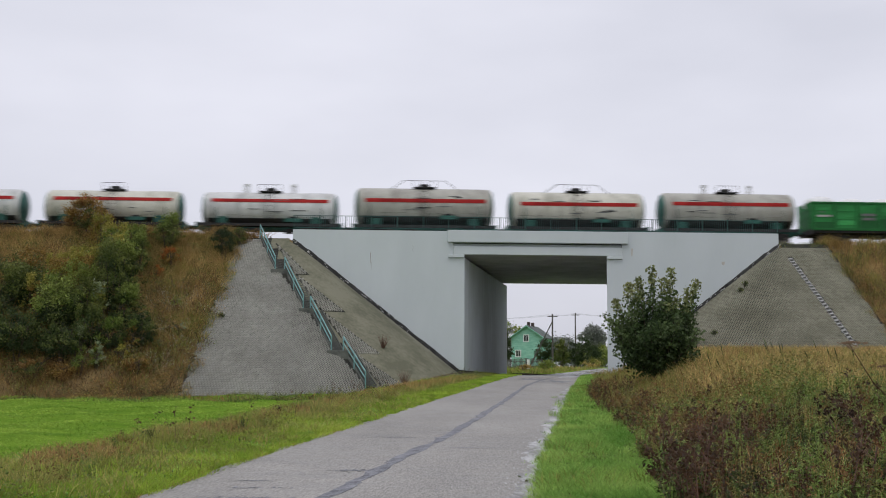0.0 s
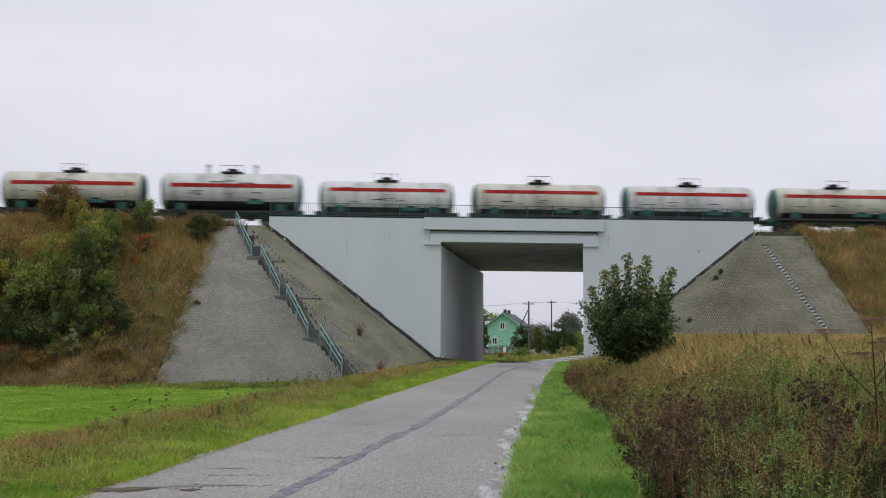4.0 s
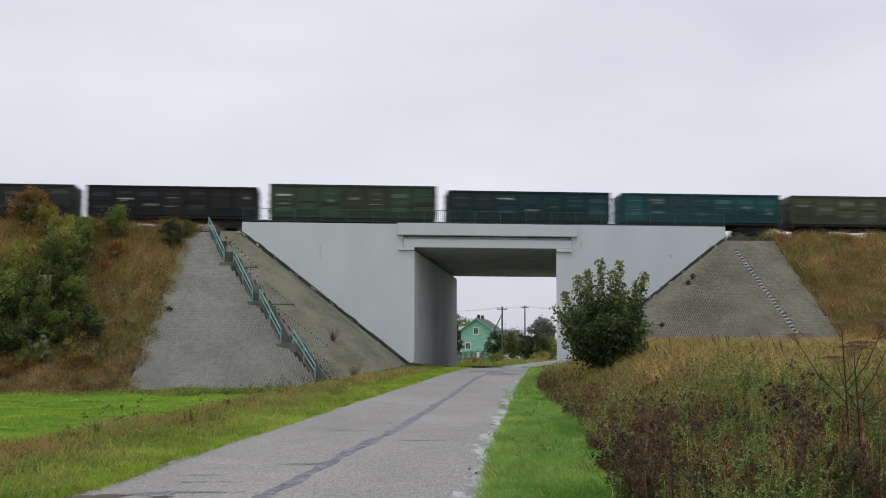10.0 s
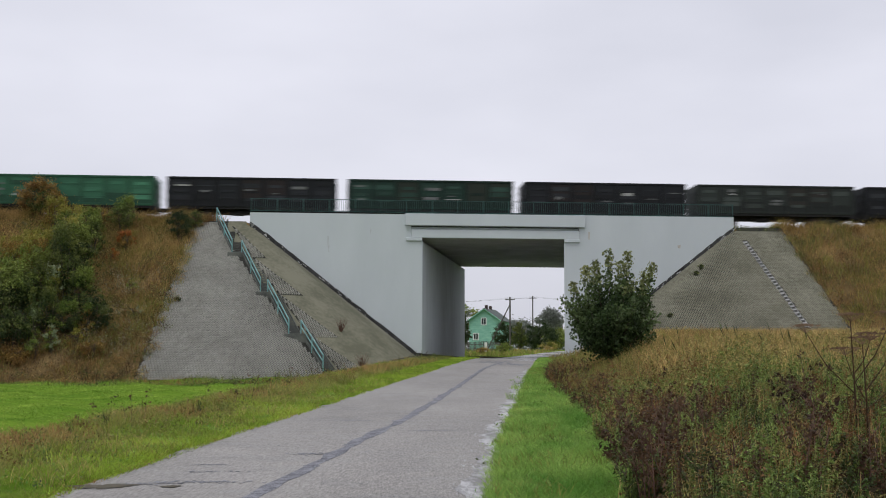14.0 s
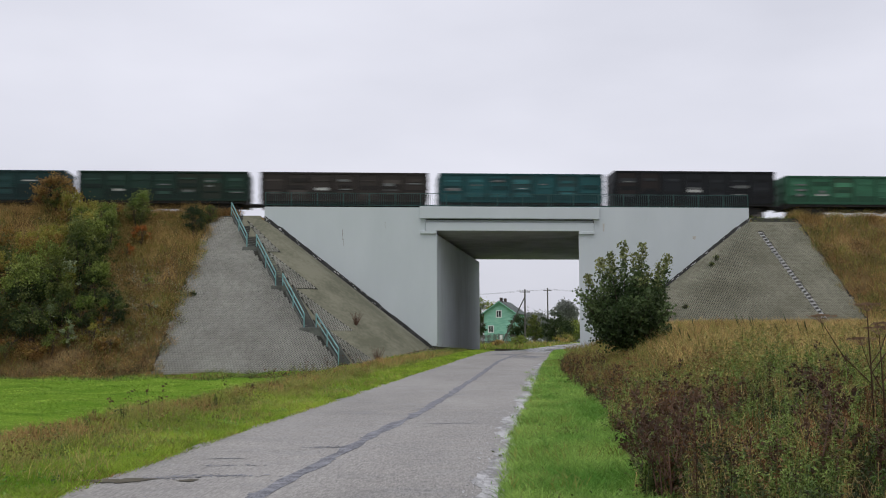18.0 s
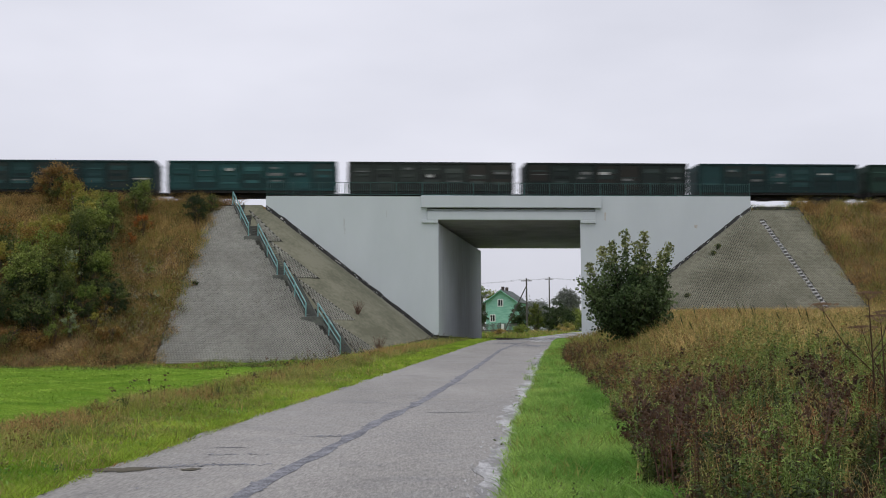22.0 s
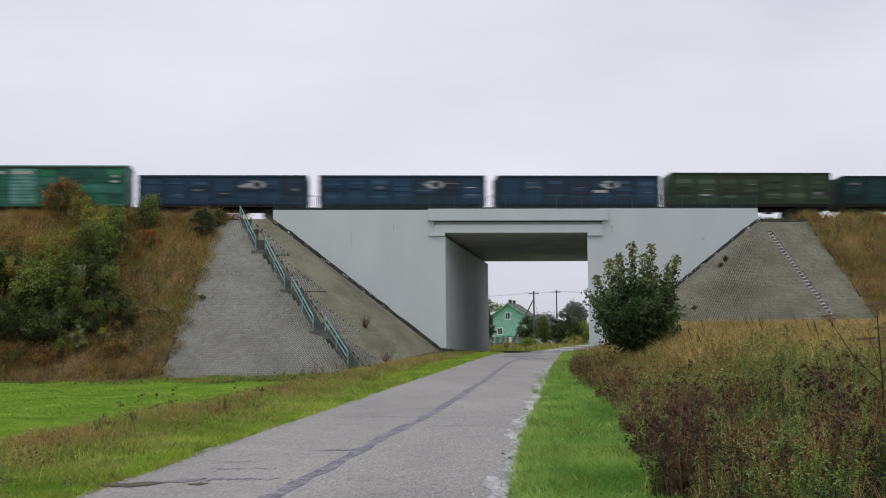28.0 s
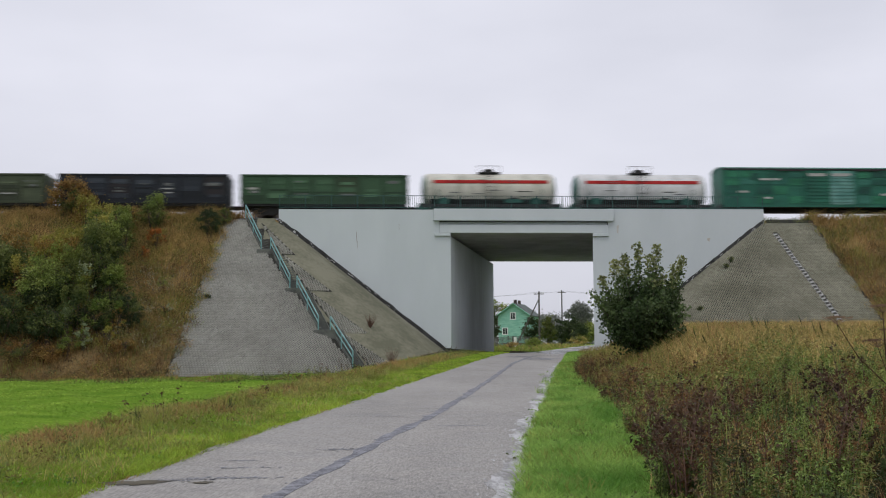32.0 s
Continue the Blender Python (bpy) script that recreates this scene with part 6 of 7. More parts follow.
for x, y, hgt, sd, arms in HOGWEEDS:
    rs = random.Random(sd)
    ob = thing("dry_hogweed", pose(x, y, float(ground_z(x, y))), "tall dry brown hogweed stalk with umbels", "weed")
    st = part("stalk", Geo().rod((0, 0, -0.05), (-0.015, 0, hgt * 0.55), 0.011, 6, 0.009).rod((-0.015, 0, hgt * 0.55), (-0.04, 0, hgt), 0.009, 6, 0.005), g_dead, ob)
    for i in range(len(arms) + 1):
        if i:
            z0_, dx_, dy_, z1_ = arms[i - 1]
            b, e = Vector((-0.02, 0, z0_)), Vector((dx_, dy_, z1_))
            elbow = b.lerp(e, 0.5) + Vector((dx_ * 0.08, 0, -0.03))
            arm = part("branch", Geo().rod(b, elbow, 0.007, 5, 0.006).rod(elbow, e, 0.006, 5, 0.004), g_dead, ob)
        else:
            e, arm = Vector((-0.04, 0, hgt)), st
        g = Geo()
        for k in range(26):
            a, r = rs.uniform(0, math.tau), 0.155 * math.sqrt(rs.random())
            q = e + Vector((math.cos(a) * r, math.sin(a) * r, 0.085 - r * 0.12))
            g.rod(e, q, 0.0018, 3)
            for m in range(6):
                o = q + Vector((rs.uniform(-0.022, 0.022), rs.uniform(-0.022, 0.022), rs.uniform(-0.004, 0.012)))
                g.box(o.x - 0.006, o.x + 0.006, o.y - 0.006, o.y + 0.006, o.z, o.z + 0.007)
        part("umbel", g, umbel_mat, arm)

# ---------------------------------------------------------------- track
RAILZ, VT = 13.0, 95.8
bed = part("ballast_bed", Geo().prism([(-330, 93.6), (360, 93.6), (360, 98.2), (-330, 98.2)], CREST - 0.6, RAILZ - 0.22), ballast)
bed.matrix_basis = RAIL
tagged(bed, "grey crushed stone ballast bed under the track", "track bed", kind="structure")
track = thing("railway_track", RAIL, "steel rails on concrete sleepers", "track", kind="structure")
for s_ in (-0.76, 0.76):
    part("rail", Geo().box(-330, 360, VT + s_ - 0.035, VT + s_ + 0.035, RAILZ - 0.17, RAILZ), rust_steel, track)
slp = Geo().box(-0.13, 0.13, -1.3, 1.3, -0.3, -0.17).mesh("sleeper")
for i in range(110):
    part("sleeper", slp, concrete, track, at=pose(-28 + i * 0.62, VT, RAILZ))

# ---------------------------------------------------------------- wagons
V_MID, ACC = 15.435, 0.038
WAGONS = []


def run_u(t):
    return V_MID * (t - 16) + ACC * (t - 16) ** 2 / 2


steel_dark = mat("sooty_black_steel", (0.012, 0.012, 0.013), (0.03, 0.028, 0.027), 0.7, scale=2, fine=14)
frame_green = mat("dirty_green_frame", (0.010, 0.062, 0.048), (0.03, 0.135, 0.105), 0.6, scale=1.5, fine=10)
hub_steel = mat("worn_wheel_steel", (0.10, 0.09, 0.085), (0.2, 0.18, 0.17), 0.5, 0.6, scale=4)
white_mark = mat("faded_white_lettering", (0.30, 0.30, 0.285), (0.48, 0.48, 0.455), 0.7)
emblem_mark = mat("faded_emblem_paint", (0.28, 0.28, 0.27), (0.42, 0.42, 0.40), 0.7, scale=3)
dim_mark = mat("worn_grey_lettering", (0.085, 0.09, 0.09), (0.18, 0.185, 0.18), 0.7, scale=5)
red_band = mat("red_band_paint", (0.24, 0.011, 0.011), (0.36, 0.022, 0.02), 0.7, scale=1, spec=0.15)

wheel_me = Geo().lathe([(-0.065, 0.15), (-0.065, 0.42), (-0.06, 0.475), (0.05, 0.465), (0.06, 0.42), (0.065, 0.15)], 20, "y").mesh("wheel", smooth=False)
axle_me = Geo().rod((0, -0.9, 0), (0, 0.9, 0), 0.09, 8).mesh("axle")
side_g = Geo()
side_g.add([(x, y, z) for y in (-0.07, 0.07) for x, z in ((-1.25, 0.1), (-1.2, 0.28), (-0.6, 0.33), (-0.35, 0.5), (0.35, 0.5), (0.6, 0.33), (1.2, 0.28), (1.25, 0.1), (0.9, 0.0), (0.4, -0.22), (-0.4, -0.22), (-0.9, 0.0))],
           [tuple(range(12)), tuple(range(12, 24))[::-1]] + [(i, (i + 1) % 12, 12 + (i + 1) % 12, 12 + i) for i in range(12)])
side_me = side_g.mesh("side_frame")
bolster_me = Geo().box(-0.22, 0.22, -1.1, 1.1, -0.1, 0.14).mesh("bolster")
coupler_me = Geo().box(-0.35, 0.30, -0.10, 0.10, -0.12, 0.12).box(0.22, 0.42, -0.2, 0.2, -0.16, 0.16).mesh("coupler", bevel=0.03)


def bogie(parent, x):
    b = part("bogie", bolster_me, steel_dark, parent, at=pose(x, 0, 0.55))
    for s_ in (-1, 1):
        part("side_frame", side_me, steel_dark, b, at=pose(0, s_ * 1.02, 0))
        for e in (-0.925, 0.925):
            part("wheel", wheel_me, hub_steel, b, at=pose(e, s_ * 0.76, -0.075))
    for e in (-0.925, 0.925):
        part("axle", axle_me, steel_dark, b, at=pose(e, 0, -0.075))


def underframe(w, half, material):
    part("centre_sill", Geo().box(-half, half, -0.35, 0.35, 0.75, 1.15), material, w)
    for s_ in (-1, 1):
        part("side_sill", Geo().box(-half, half, s_ * 1.45 - 0.06, s_ * 1.45 + 0.06, 1.0, 1.22), steel_dark, w)
        part("end_sill", Geo().box(s_ * half - 0.12, s_ * half + 0.12, -1.5, 1.5, 0.85, 1.28), material, w)
        part("coupler", coupler_me, steel_dark, w, at=pose(s_ * (half + 0.18), 0, 1.0, 0, 0, 0 if s_ > 0 else 180))
        bogie(w, s_ * (half - 1.95))
    part("brake_gear", Geo().rod((-1.6, -0.8, 0.75), (-0.5, -0.8, 0.75), 0.2, 10).rod((0.2, -0.7, 0.7), (2.6, -0.7, 0.7), 0.04, 6).box(1.2, 1.9, -1.0, -0.6, 0.5, 0.85), steel_dark, w)


def gondola_paint(name, c):
    d = tuple(x * 0.55 + 0.008 for x in c)
    return mat(name, d, c, 0.6, scale=0.9, fine=7, stretch=(0.6, 1, 1.6), contrast=(0.25, 0.7), bump=0.15, bump_scale=5, spec=0.2)


rib_cache = {}


def gondola(name_mat, c, label, tall=0.0, emblem=False, marks=3, seed=0):
    """An open-topped high-sided wagon; x along the track, z up from the rail."""
    paint = gondola_paint(name_mat, c)
    # ribs and rails get a darker copy of the wagon paint
    darker_paint = gondola_paint(name_mat + "_darker", tuple(x * 0.68 for x in c))
    H, h0, L, W = 3.46 + tall, 1.30, 6.48, 1.52
    w = thing("gondola_wagon", Matrix(), label, "freight wagon", "wagons of the freight train")
    underframe(w, 6.35, steel_dark)
    part("floor", Geo().box(-L, L, -W, W, h0 - 0.06, h0 + 0.04), steel_dark, w)
    key = (name_mat, tall)
    if key not in rib_cache:
        rib = Geo().prism([(-0.12, 0), (-0.07, -0.10), (0.07, -0.10), (0.12, 0)], h0 - 0.1, H - 0.1).mesh("rib")
        side = Geo().box(-L, L, -0.025, 0.025, h0, H).mesh("side_wall")
        chord = Geo().box(-L - 0.04, L + 0.04, -0.09, 0.05, H - 0.14, H + 0.02).mesh("top_rail", bevel=0.02)
        low = Geo().box(-L, L, -0.10, 0.0, h0 - 0.12, h0 + 0.06).mesh("bottom_rail")
        endw = Geo().box(-0.03, 0.03, -W, W, h0, H).mesh("end_wall")
        band = Geo().prism([(0, -W), (0.04, -W + 0.02), (0.04, W - 0.02), (0, W)], -0.12, 0.12).mesh("end_band")
        for me in (rib, side, chord, low, endw, band):
            me.materials.append(darker_paint if me in (rib, chord, low) else paint)
        rib_cache[key] = (rib, side, chord, low, endw, band)
    rib, side, chord, low, endw, band = rib_cache[key]
    for s_ in (-1, 1):
        turn = 0 if s_ < 0 else 180
        sw = part("side_wall", side, paint, w, at=pose(0, s_ * W, 0, 0, 0, turn))
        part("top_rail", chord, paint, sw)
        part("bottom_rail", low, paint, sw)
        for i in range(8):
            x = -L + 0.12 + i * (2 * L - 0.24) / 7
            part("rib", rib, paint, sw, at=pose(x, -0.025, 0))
        ew = part("end_wall", endw, paint, w, at=pose(s_ * L, 0, 0, 0, 0, 0 if s_ > 0 else 180))
        for z in (h0 + 0.35, h0 + 1.0, h0 + 1.65):
            part("end_band", band, paint, ew, at=pose(0.03, 0, z))
    r = random.Random(seed)
    bay = (2 * L - 0.24) / 7
    worn = [gondola_paint(name_mat + nm_, tuple(x * k_ + o_ for x in c)) for nm_, k_, o_ in (("_worn", 1.75, 0.012), ("_faded", 1.25, 0.006), ("_sooty", 0.5, 0.002))]
    rusty = gondola_paint(name_mat + "_rusty", tuple(x * 0.55 + o_ for x, o_ in zip(c, (0.016, 0.009, 0.006))))
    if (key, "panel") not in rib_cache:
        made = []
        for mt in worn:
            row = []
            for hw_, hz_ in ((0.68, 0.17), (0.5, 0.11), (0.62, 0.06)):
                pm = Geo().box(-hw_, hw_, -0.018, 0.0, -hz_, hz_).box(-hw_ * 0.8, hw_ * 0.8, -0.03, -0.018, -hz_ * 0.4, hz_ * 0.4).mesh("panel")
                pm.materials.append(mt)
                row.append(pm)
            made.append(row)
        sheet = Geo().box(-bay / 2 + 0.13, bay / 2 - 0.13, -0.008, 0.0, h0 + 0.07, H - 0.16).mesh("rusty_sheet")
        sheet.materials.append(rusty)
        made.append(sheet)
        for top_ in (0.55, 0.85):
            soot = Geo().box(-bay / 2 + 0.13, bay / 2 - 0.13, -0.012, 0.0, h0 + 0.07, h0 + top_).mesh("sooty_sheet")
            soot.materials.append(worn[2])
            made.append(soot)
        rib_cache[(key, "panel")] = made
    made = rib_cache[(key, "panel")]
    first = r.randrange(8)
    for b in range(7):
        xb = -L + 0.12 + (b + 0.5) * bay
        if first <= b < first + 2 or r.random() < 0.14:
            part("rusty_sheet", made[3], rusty, w, "darker rusted side sheet", at=pose(xb, -W - 0.025, 0))
        if not emblem and r.random() < 0.8:
            part("sooty_sheet", made[4 + r.randrange(2)], worn[2], w, "sooty lower side sheet", at=pose(xb, -W - 0.025, 0))
        for z, lean_ in ((h0 + 0.55, 0.25), (h0 + 1.05, 0.6), (h0 + 1.55 + tall * 0.6, 0.0)):
            tone_ = min(2, int(r.random() * 2.2 + lean_ * 1.6))
            if r.random() < 0.85:
                part("panel", made[tone_][r.randrange(3)], worn[tone_], w, at=pose(xb + r.uniform(-0.08, 0.08), -W - 0.034, z + r.uniform(-0.09, 0.09)))
    for i in range(marks):
        b = r.randrange(7)
        x = -L + 0.12 + (b + 0.5) * bay + r.uniform(-0.2, 0.2)
        z, n = h0 + r.uniform(0.5, 1.6), r.choice((0.5, 0.8, 1.1))
        part("lettering_bar", Geo().box(x - n / 2, x + n / 2, -W - 0.073, -W - 0.066, z, z + r.choice((0.06, 0.10, 0.16, 0.22))), white_mark if i % 6 == 0 else dim_mark, w, "faded painted bar")
    if emblem:
        x = 2.6
        ring = Geo()
        for a in range(20):
            t0, t1 = math.tau * a / 20, math.tau * (a + 1) / 20
            pts = [(x + rr * 0.62 * math.cos(t), -W - 0.062, h0 + 1.45 + rr * 0.34 * math.sin(t)) for rr, t in ((1, t0), (1, t1), (0.5, t1), (0.5, t0))]
            ring.add(pts, [(0, 1, 2, 3)])
        part("emblem_ring", ring, emblem_mark, w, "pale oval emblem")
        part("emblem_wedge", Geo().add([(x - 0.95, -W - 0.062, h0 + 1.45), (x - 0.45, -W - 0.062, h0 + 1.8), (x - 0.45, -W - 0.062, h0 + 1.1)], [(0, 1, 2)]), emblem_mark, w, "pale emblem wedge")
    return w


tank_parts, tank_belly = {}, {}


def tank_wagon(tone, label, big=0.0, top="plain", seed=0):
    """A two-bogie tank wagon with a red band, green underframe and green tank ends."""
    tones = {"cream": ((0.29, 0.28, 0.225), (0.58, 0.565, 0.49)), "grey": ((0.21, 0.20, 0.175), (0.40, 0.39, 0.345)), "white": ((0.31, 0.31, 0.305), (0.61, 0.61, 0.60)), "beige": ((0.42, 0.40, 0.34), (0.58, 0.56, 0.48))}
    shell = mat("tank_paint_" + tone, *tones[tone], 0.45, scale=1.3, fine=8, stretch=(1, 1, 0.3), contrast=(0.25, 0.62))
    R, L, zc = 1.41 + big, 5.02 + big * 1.5, 2.42 + big * 3.0
    w = thing("tank_wagon", Matrix(), label, "tank wagon", "wagons of the freight train")
    underframe(w, 5.55, frame_green)
    mid = 12 if top == "wide" or big > 0.1 else 16 if big > 0.08 else 23
    key = (tone, big, mid)
    if key not in tank_parts:
        body = Geo().lathe([(-L + 0.25, R)] + [(x, R) for x in np.linspace(-L + 0.3, L - 0.3, 7)] + [(L - 0.25, R)], 40).mesh("barrel", smooth=True)
        end = Geo().lathe([(0, R + 0.002), (0.18, R * 0.985), (0.34, R * 0.90), (0.46, R * 0.72), (0.54, R * 0.42), (0.57, 0.05)], 40).mesh("tank_end", smooth=True)
        n = 5
        vs, fs = [], []
        for k, x in enumerate((-L + 0.55, L - 0.4)):
            for i in range(n + 1):
                a = radians(180 + 6 - mid - 12 * i / n)
                vs.append((x, (R + 0.012) * math.cos(a), (R + 0.012) * math.sin(a)))
        for i in range(n):
            fs.append((i, i + 1, n + 2 + i, n + 1 + i))
        band = Geo().add(vs, fs).mesh("red_band", smooth=True)
        # belly strip: shade under the barrel, with grime, laid on as black
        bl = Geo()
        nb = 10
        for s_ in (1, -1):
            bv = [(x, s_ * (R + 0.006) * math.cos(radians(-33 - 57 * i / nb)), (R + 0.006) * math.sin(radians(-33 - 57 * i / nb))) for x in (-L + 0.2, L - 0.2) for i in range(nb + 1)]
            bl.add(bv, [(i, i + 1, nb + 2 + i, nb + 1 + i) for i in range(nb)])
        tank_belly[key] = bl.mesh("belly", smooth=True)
        body.materials.append(shell)
        band.materials.append(red_band)
        tank_parts[key] = (body, end, band)
    body, end, band = tank_parts[key]
    part("barrel", body, shell, w, at=pose(0, 0, zc))
    part("belly", tank_belly[key], steel_dark, w, "black lower side of the tank, underside shade and grime in one colour", at=pose(0, 0, zc))
    for s_ in (-1, 1):
        e = part("tank_end", end.copy(), shell, w, at=pose(s_ * (L - 0.25), 0, zc, 0, 0, 0 if s_ > 0 else 180))
        part("end_dome", Geo().lathe([(0.30, R * 0.925), (0.36, R * 0.895), (0.48, R * 0.72), (0.56, R * 0.42), (0.59, 0.05)], 32).mesh("end_dome", smooth=True), frame_green, w, "green painted tank end", at=pose(s_ * (L - 0.25), 0, zc, 0, 0, 0 if s_ > 0 else 180))
        part("cradle", Geo().box(s_ * (L - 1.4) - 0.35, s_ * (L - 1.4) + 0.35, -1.35, 1.35, 1.15, 1.75), frame_green, w, bevel=0.03)
        part("red_band", band, red_band, w, "red painted band", at=pose(0, 0, zc + 0.05, 0, 0, 0) if s_ < 0 else pose(0, 0, zc + 0.05, 0, 0, 180))
        for k in (-1, 1):
            part("strap", Geo().rod((s_ * (L - 0.9), k * 1.52, 1.2), (s_ * (L - 0.9), k * (R + 0.02), zc), 0.03, 6), frame_green, w)
    part("hatch", Geo().lathe([(R - 0.1, 0.42), (R + 0.32, 0.42), (R + 0.36, 0.30), (R + 0.40, 0.10)], 20, "z"), steel_dark, w, "dark domed hatch", at=pose(0, 0, zc))
    zt = zc + R
    pl = part("walkway", Geo().box(-0.9, 0.9, -0.75, -0.25, zt - 0.02, zt + 0.05).box(-0.9, 0.9, 0.25, 0.75, zt - 0.02, zt + 0.05).box(-0.75, -0.5, -0.75, 0.75, zt + 0.03, zt + 0.07).box(0.5, 0.75, -0.75, 0.75, zt + 0.03, zt + 0.07), steel_dark, w, "dark steel walkway")
    g = Geo()
    for x in (-0.9, -0.3, 0.3, 0.9):
        g.rod((x, -0.72, zt), (x, -0.72, zt + 0.55), 0.02, 5)
    g.rod((-0.9, -0.72, zt + 0.55), (0.9, -0.72, zt + 0.55), 0.02, 5)
    if top == "wide":
        for s_ in (-1, 1):
            g.rod((s_ * 0.9, -0.72, zt + 0.55), (s_ * 1.6, -0.72, zt + 0.55), 0.02, 5).rod((s_ * 1.6, -0.72, zt + 0.55), (s_ * 2.6, -0.5, zt - 0.1), 0.025, 5)
    part("walkway_rail", g, steel_dark, pl)
    if top == "posts":
        for s_ in (-1, 1):
            g = Geo().rod((s_ * 1.65, -0.5, zt - 0.1), (s_ * 1.65, -0.5, zt + 0.6), 0.03, 6).rod((s_ * 2.05, -0.5, zt - 0.1), (s_ * 2.05, -0.5, zt + 0.6), 0.03, 6).rod((s_ * 1.65, -0.5, zt + 0.6), (s_ * 2.05, -0.5, zt + 0.6), 0.03, 6)
            g.lathe([(zt - 0.05, 0.07), (zt + 0.42, 0.07), (zt + 0.46, 0.16), (zt + 0.56, 0.13)], 12, "z", (s_ * 1.85, -0.45, 0))
            part("valve_post", g, flake, w)
    arc = [((R + 0.12) * math.cos(radians(242 - i * 18)), zc - (R + 0.12) * math.sin(radians(242 - i * 18))) for i in range(8)]
    for x in (-0.22, 0.22):
        g = Geo()
        for p, q in zip(arc, arc[1:]):
            g.rod((x, *p), (x, *q), 0.02, 5)
        rail_ = part("ladder_rail", g, steel_dark, w)
    for p in arc:
        part("rung", Geo().rod((-0.22, *p), (0.22, *p), 0.015, 5), steel_dark, rail_)
    part("valve_box", Geo().box(1.2, 2.5, -R + 0.08, -R + 0.4, zc - 1.05, zc - 0.78), frame_green, w, "small green valve box")
    part("data_plate", Geo().box(1.5, 2.2, -R - 0.02 + 0.12, -R + 0.14, zc - 0.95, zc - 0.65), steel_dark, w)
    r = random.Random(seed)
    # smears lead from shell to belly: grime and underside shade as grey colour
    smear = mat("grime_shade_smear", (0.12, 0.12, 0.105), (0.30, 0.29, 0.25), 0.7, scale=2, fine=9, stretch=(0.5, 1, 1))
    for i in range(11):
        x, n = -4.6 + i * 0.8 + r.uniform(-0.2, 0.2), r.uniform(0.5, 1.3)
        z, hh_ = r.uniform(-0.72, -0.56), r.uniform(0.06, 0.16)
        y = -math.sqrt(R * R - z * z) - 0.004
        part("oil_smear", Geo().box(x, x + n, y - 0.004, y + 0.1, zc + z, zc + z + hh_), smear, w, "grey smear of grime and underside shade")
    for i in range(7):
        x, n = r.uniform(-4.0, 2.6), r.uniform(0.4, 1.3)
        z = (0.62, -0.12, -0.3, 0.55, -0.22, -0.40, 0.72)[i]
        y = -math.sqrt(R * R - z * z) - 0.012
        part("lettering_bar", Geo().box(x, x + n, y - 0.004, y + 0.04, zc + z, zc + z + 0.07), steel_dark if i % 4 == 0 else dim_mark, w, "dark painted bar")
    return w


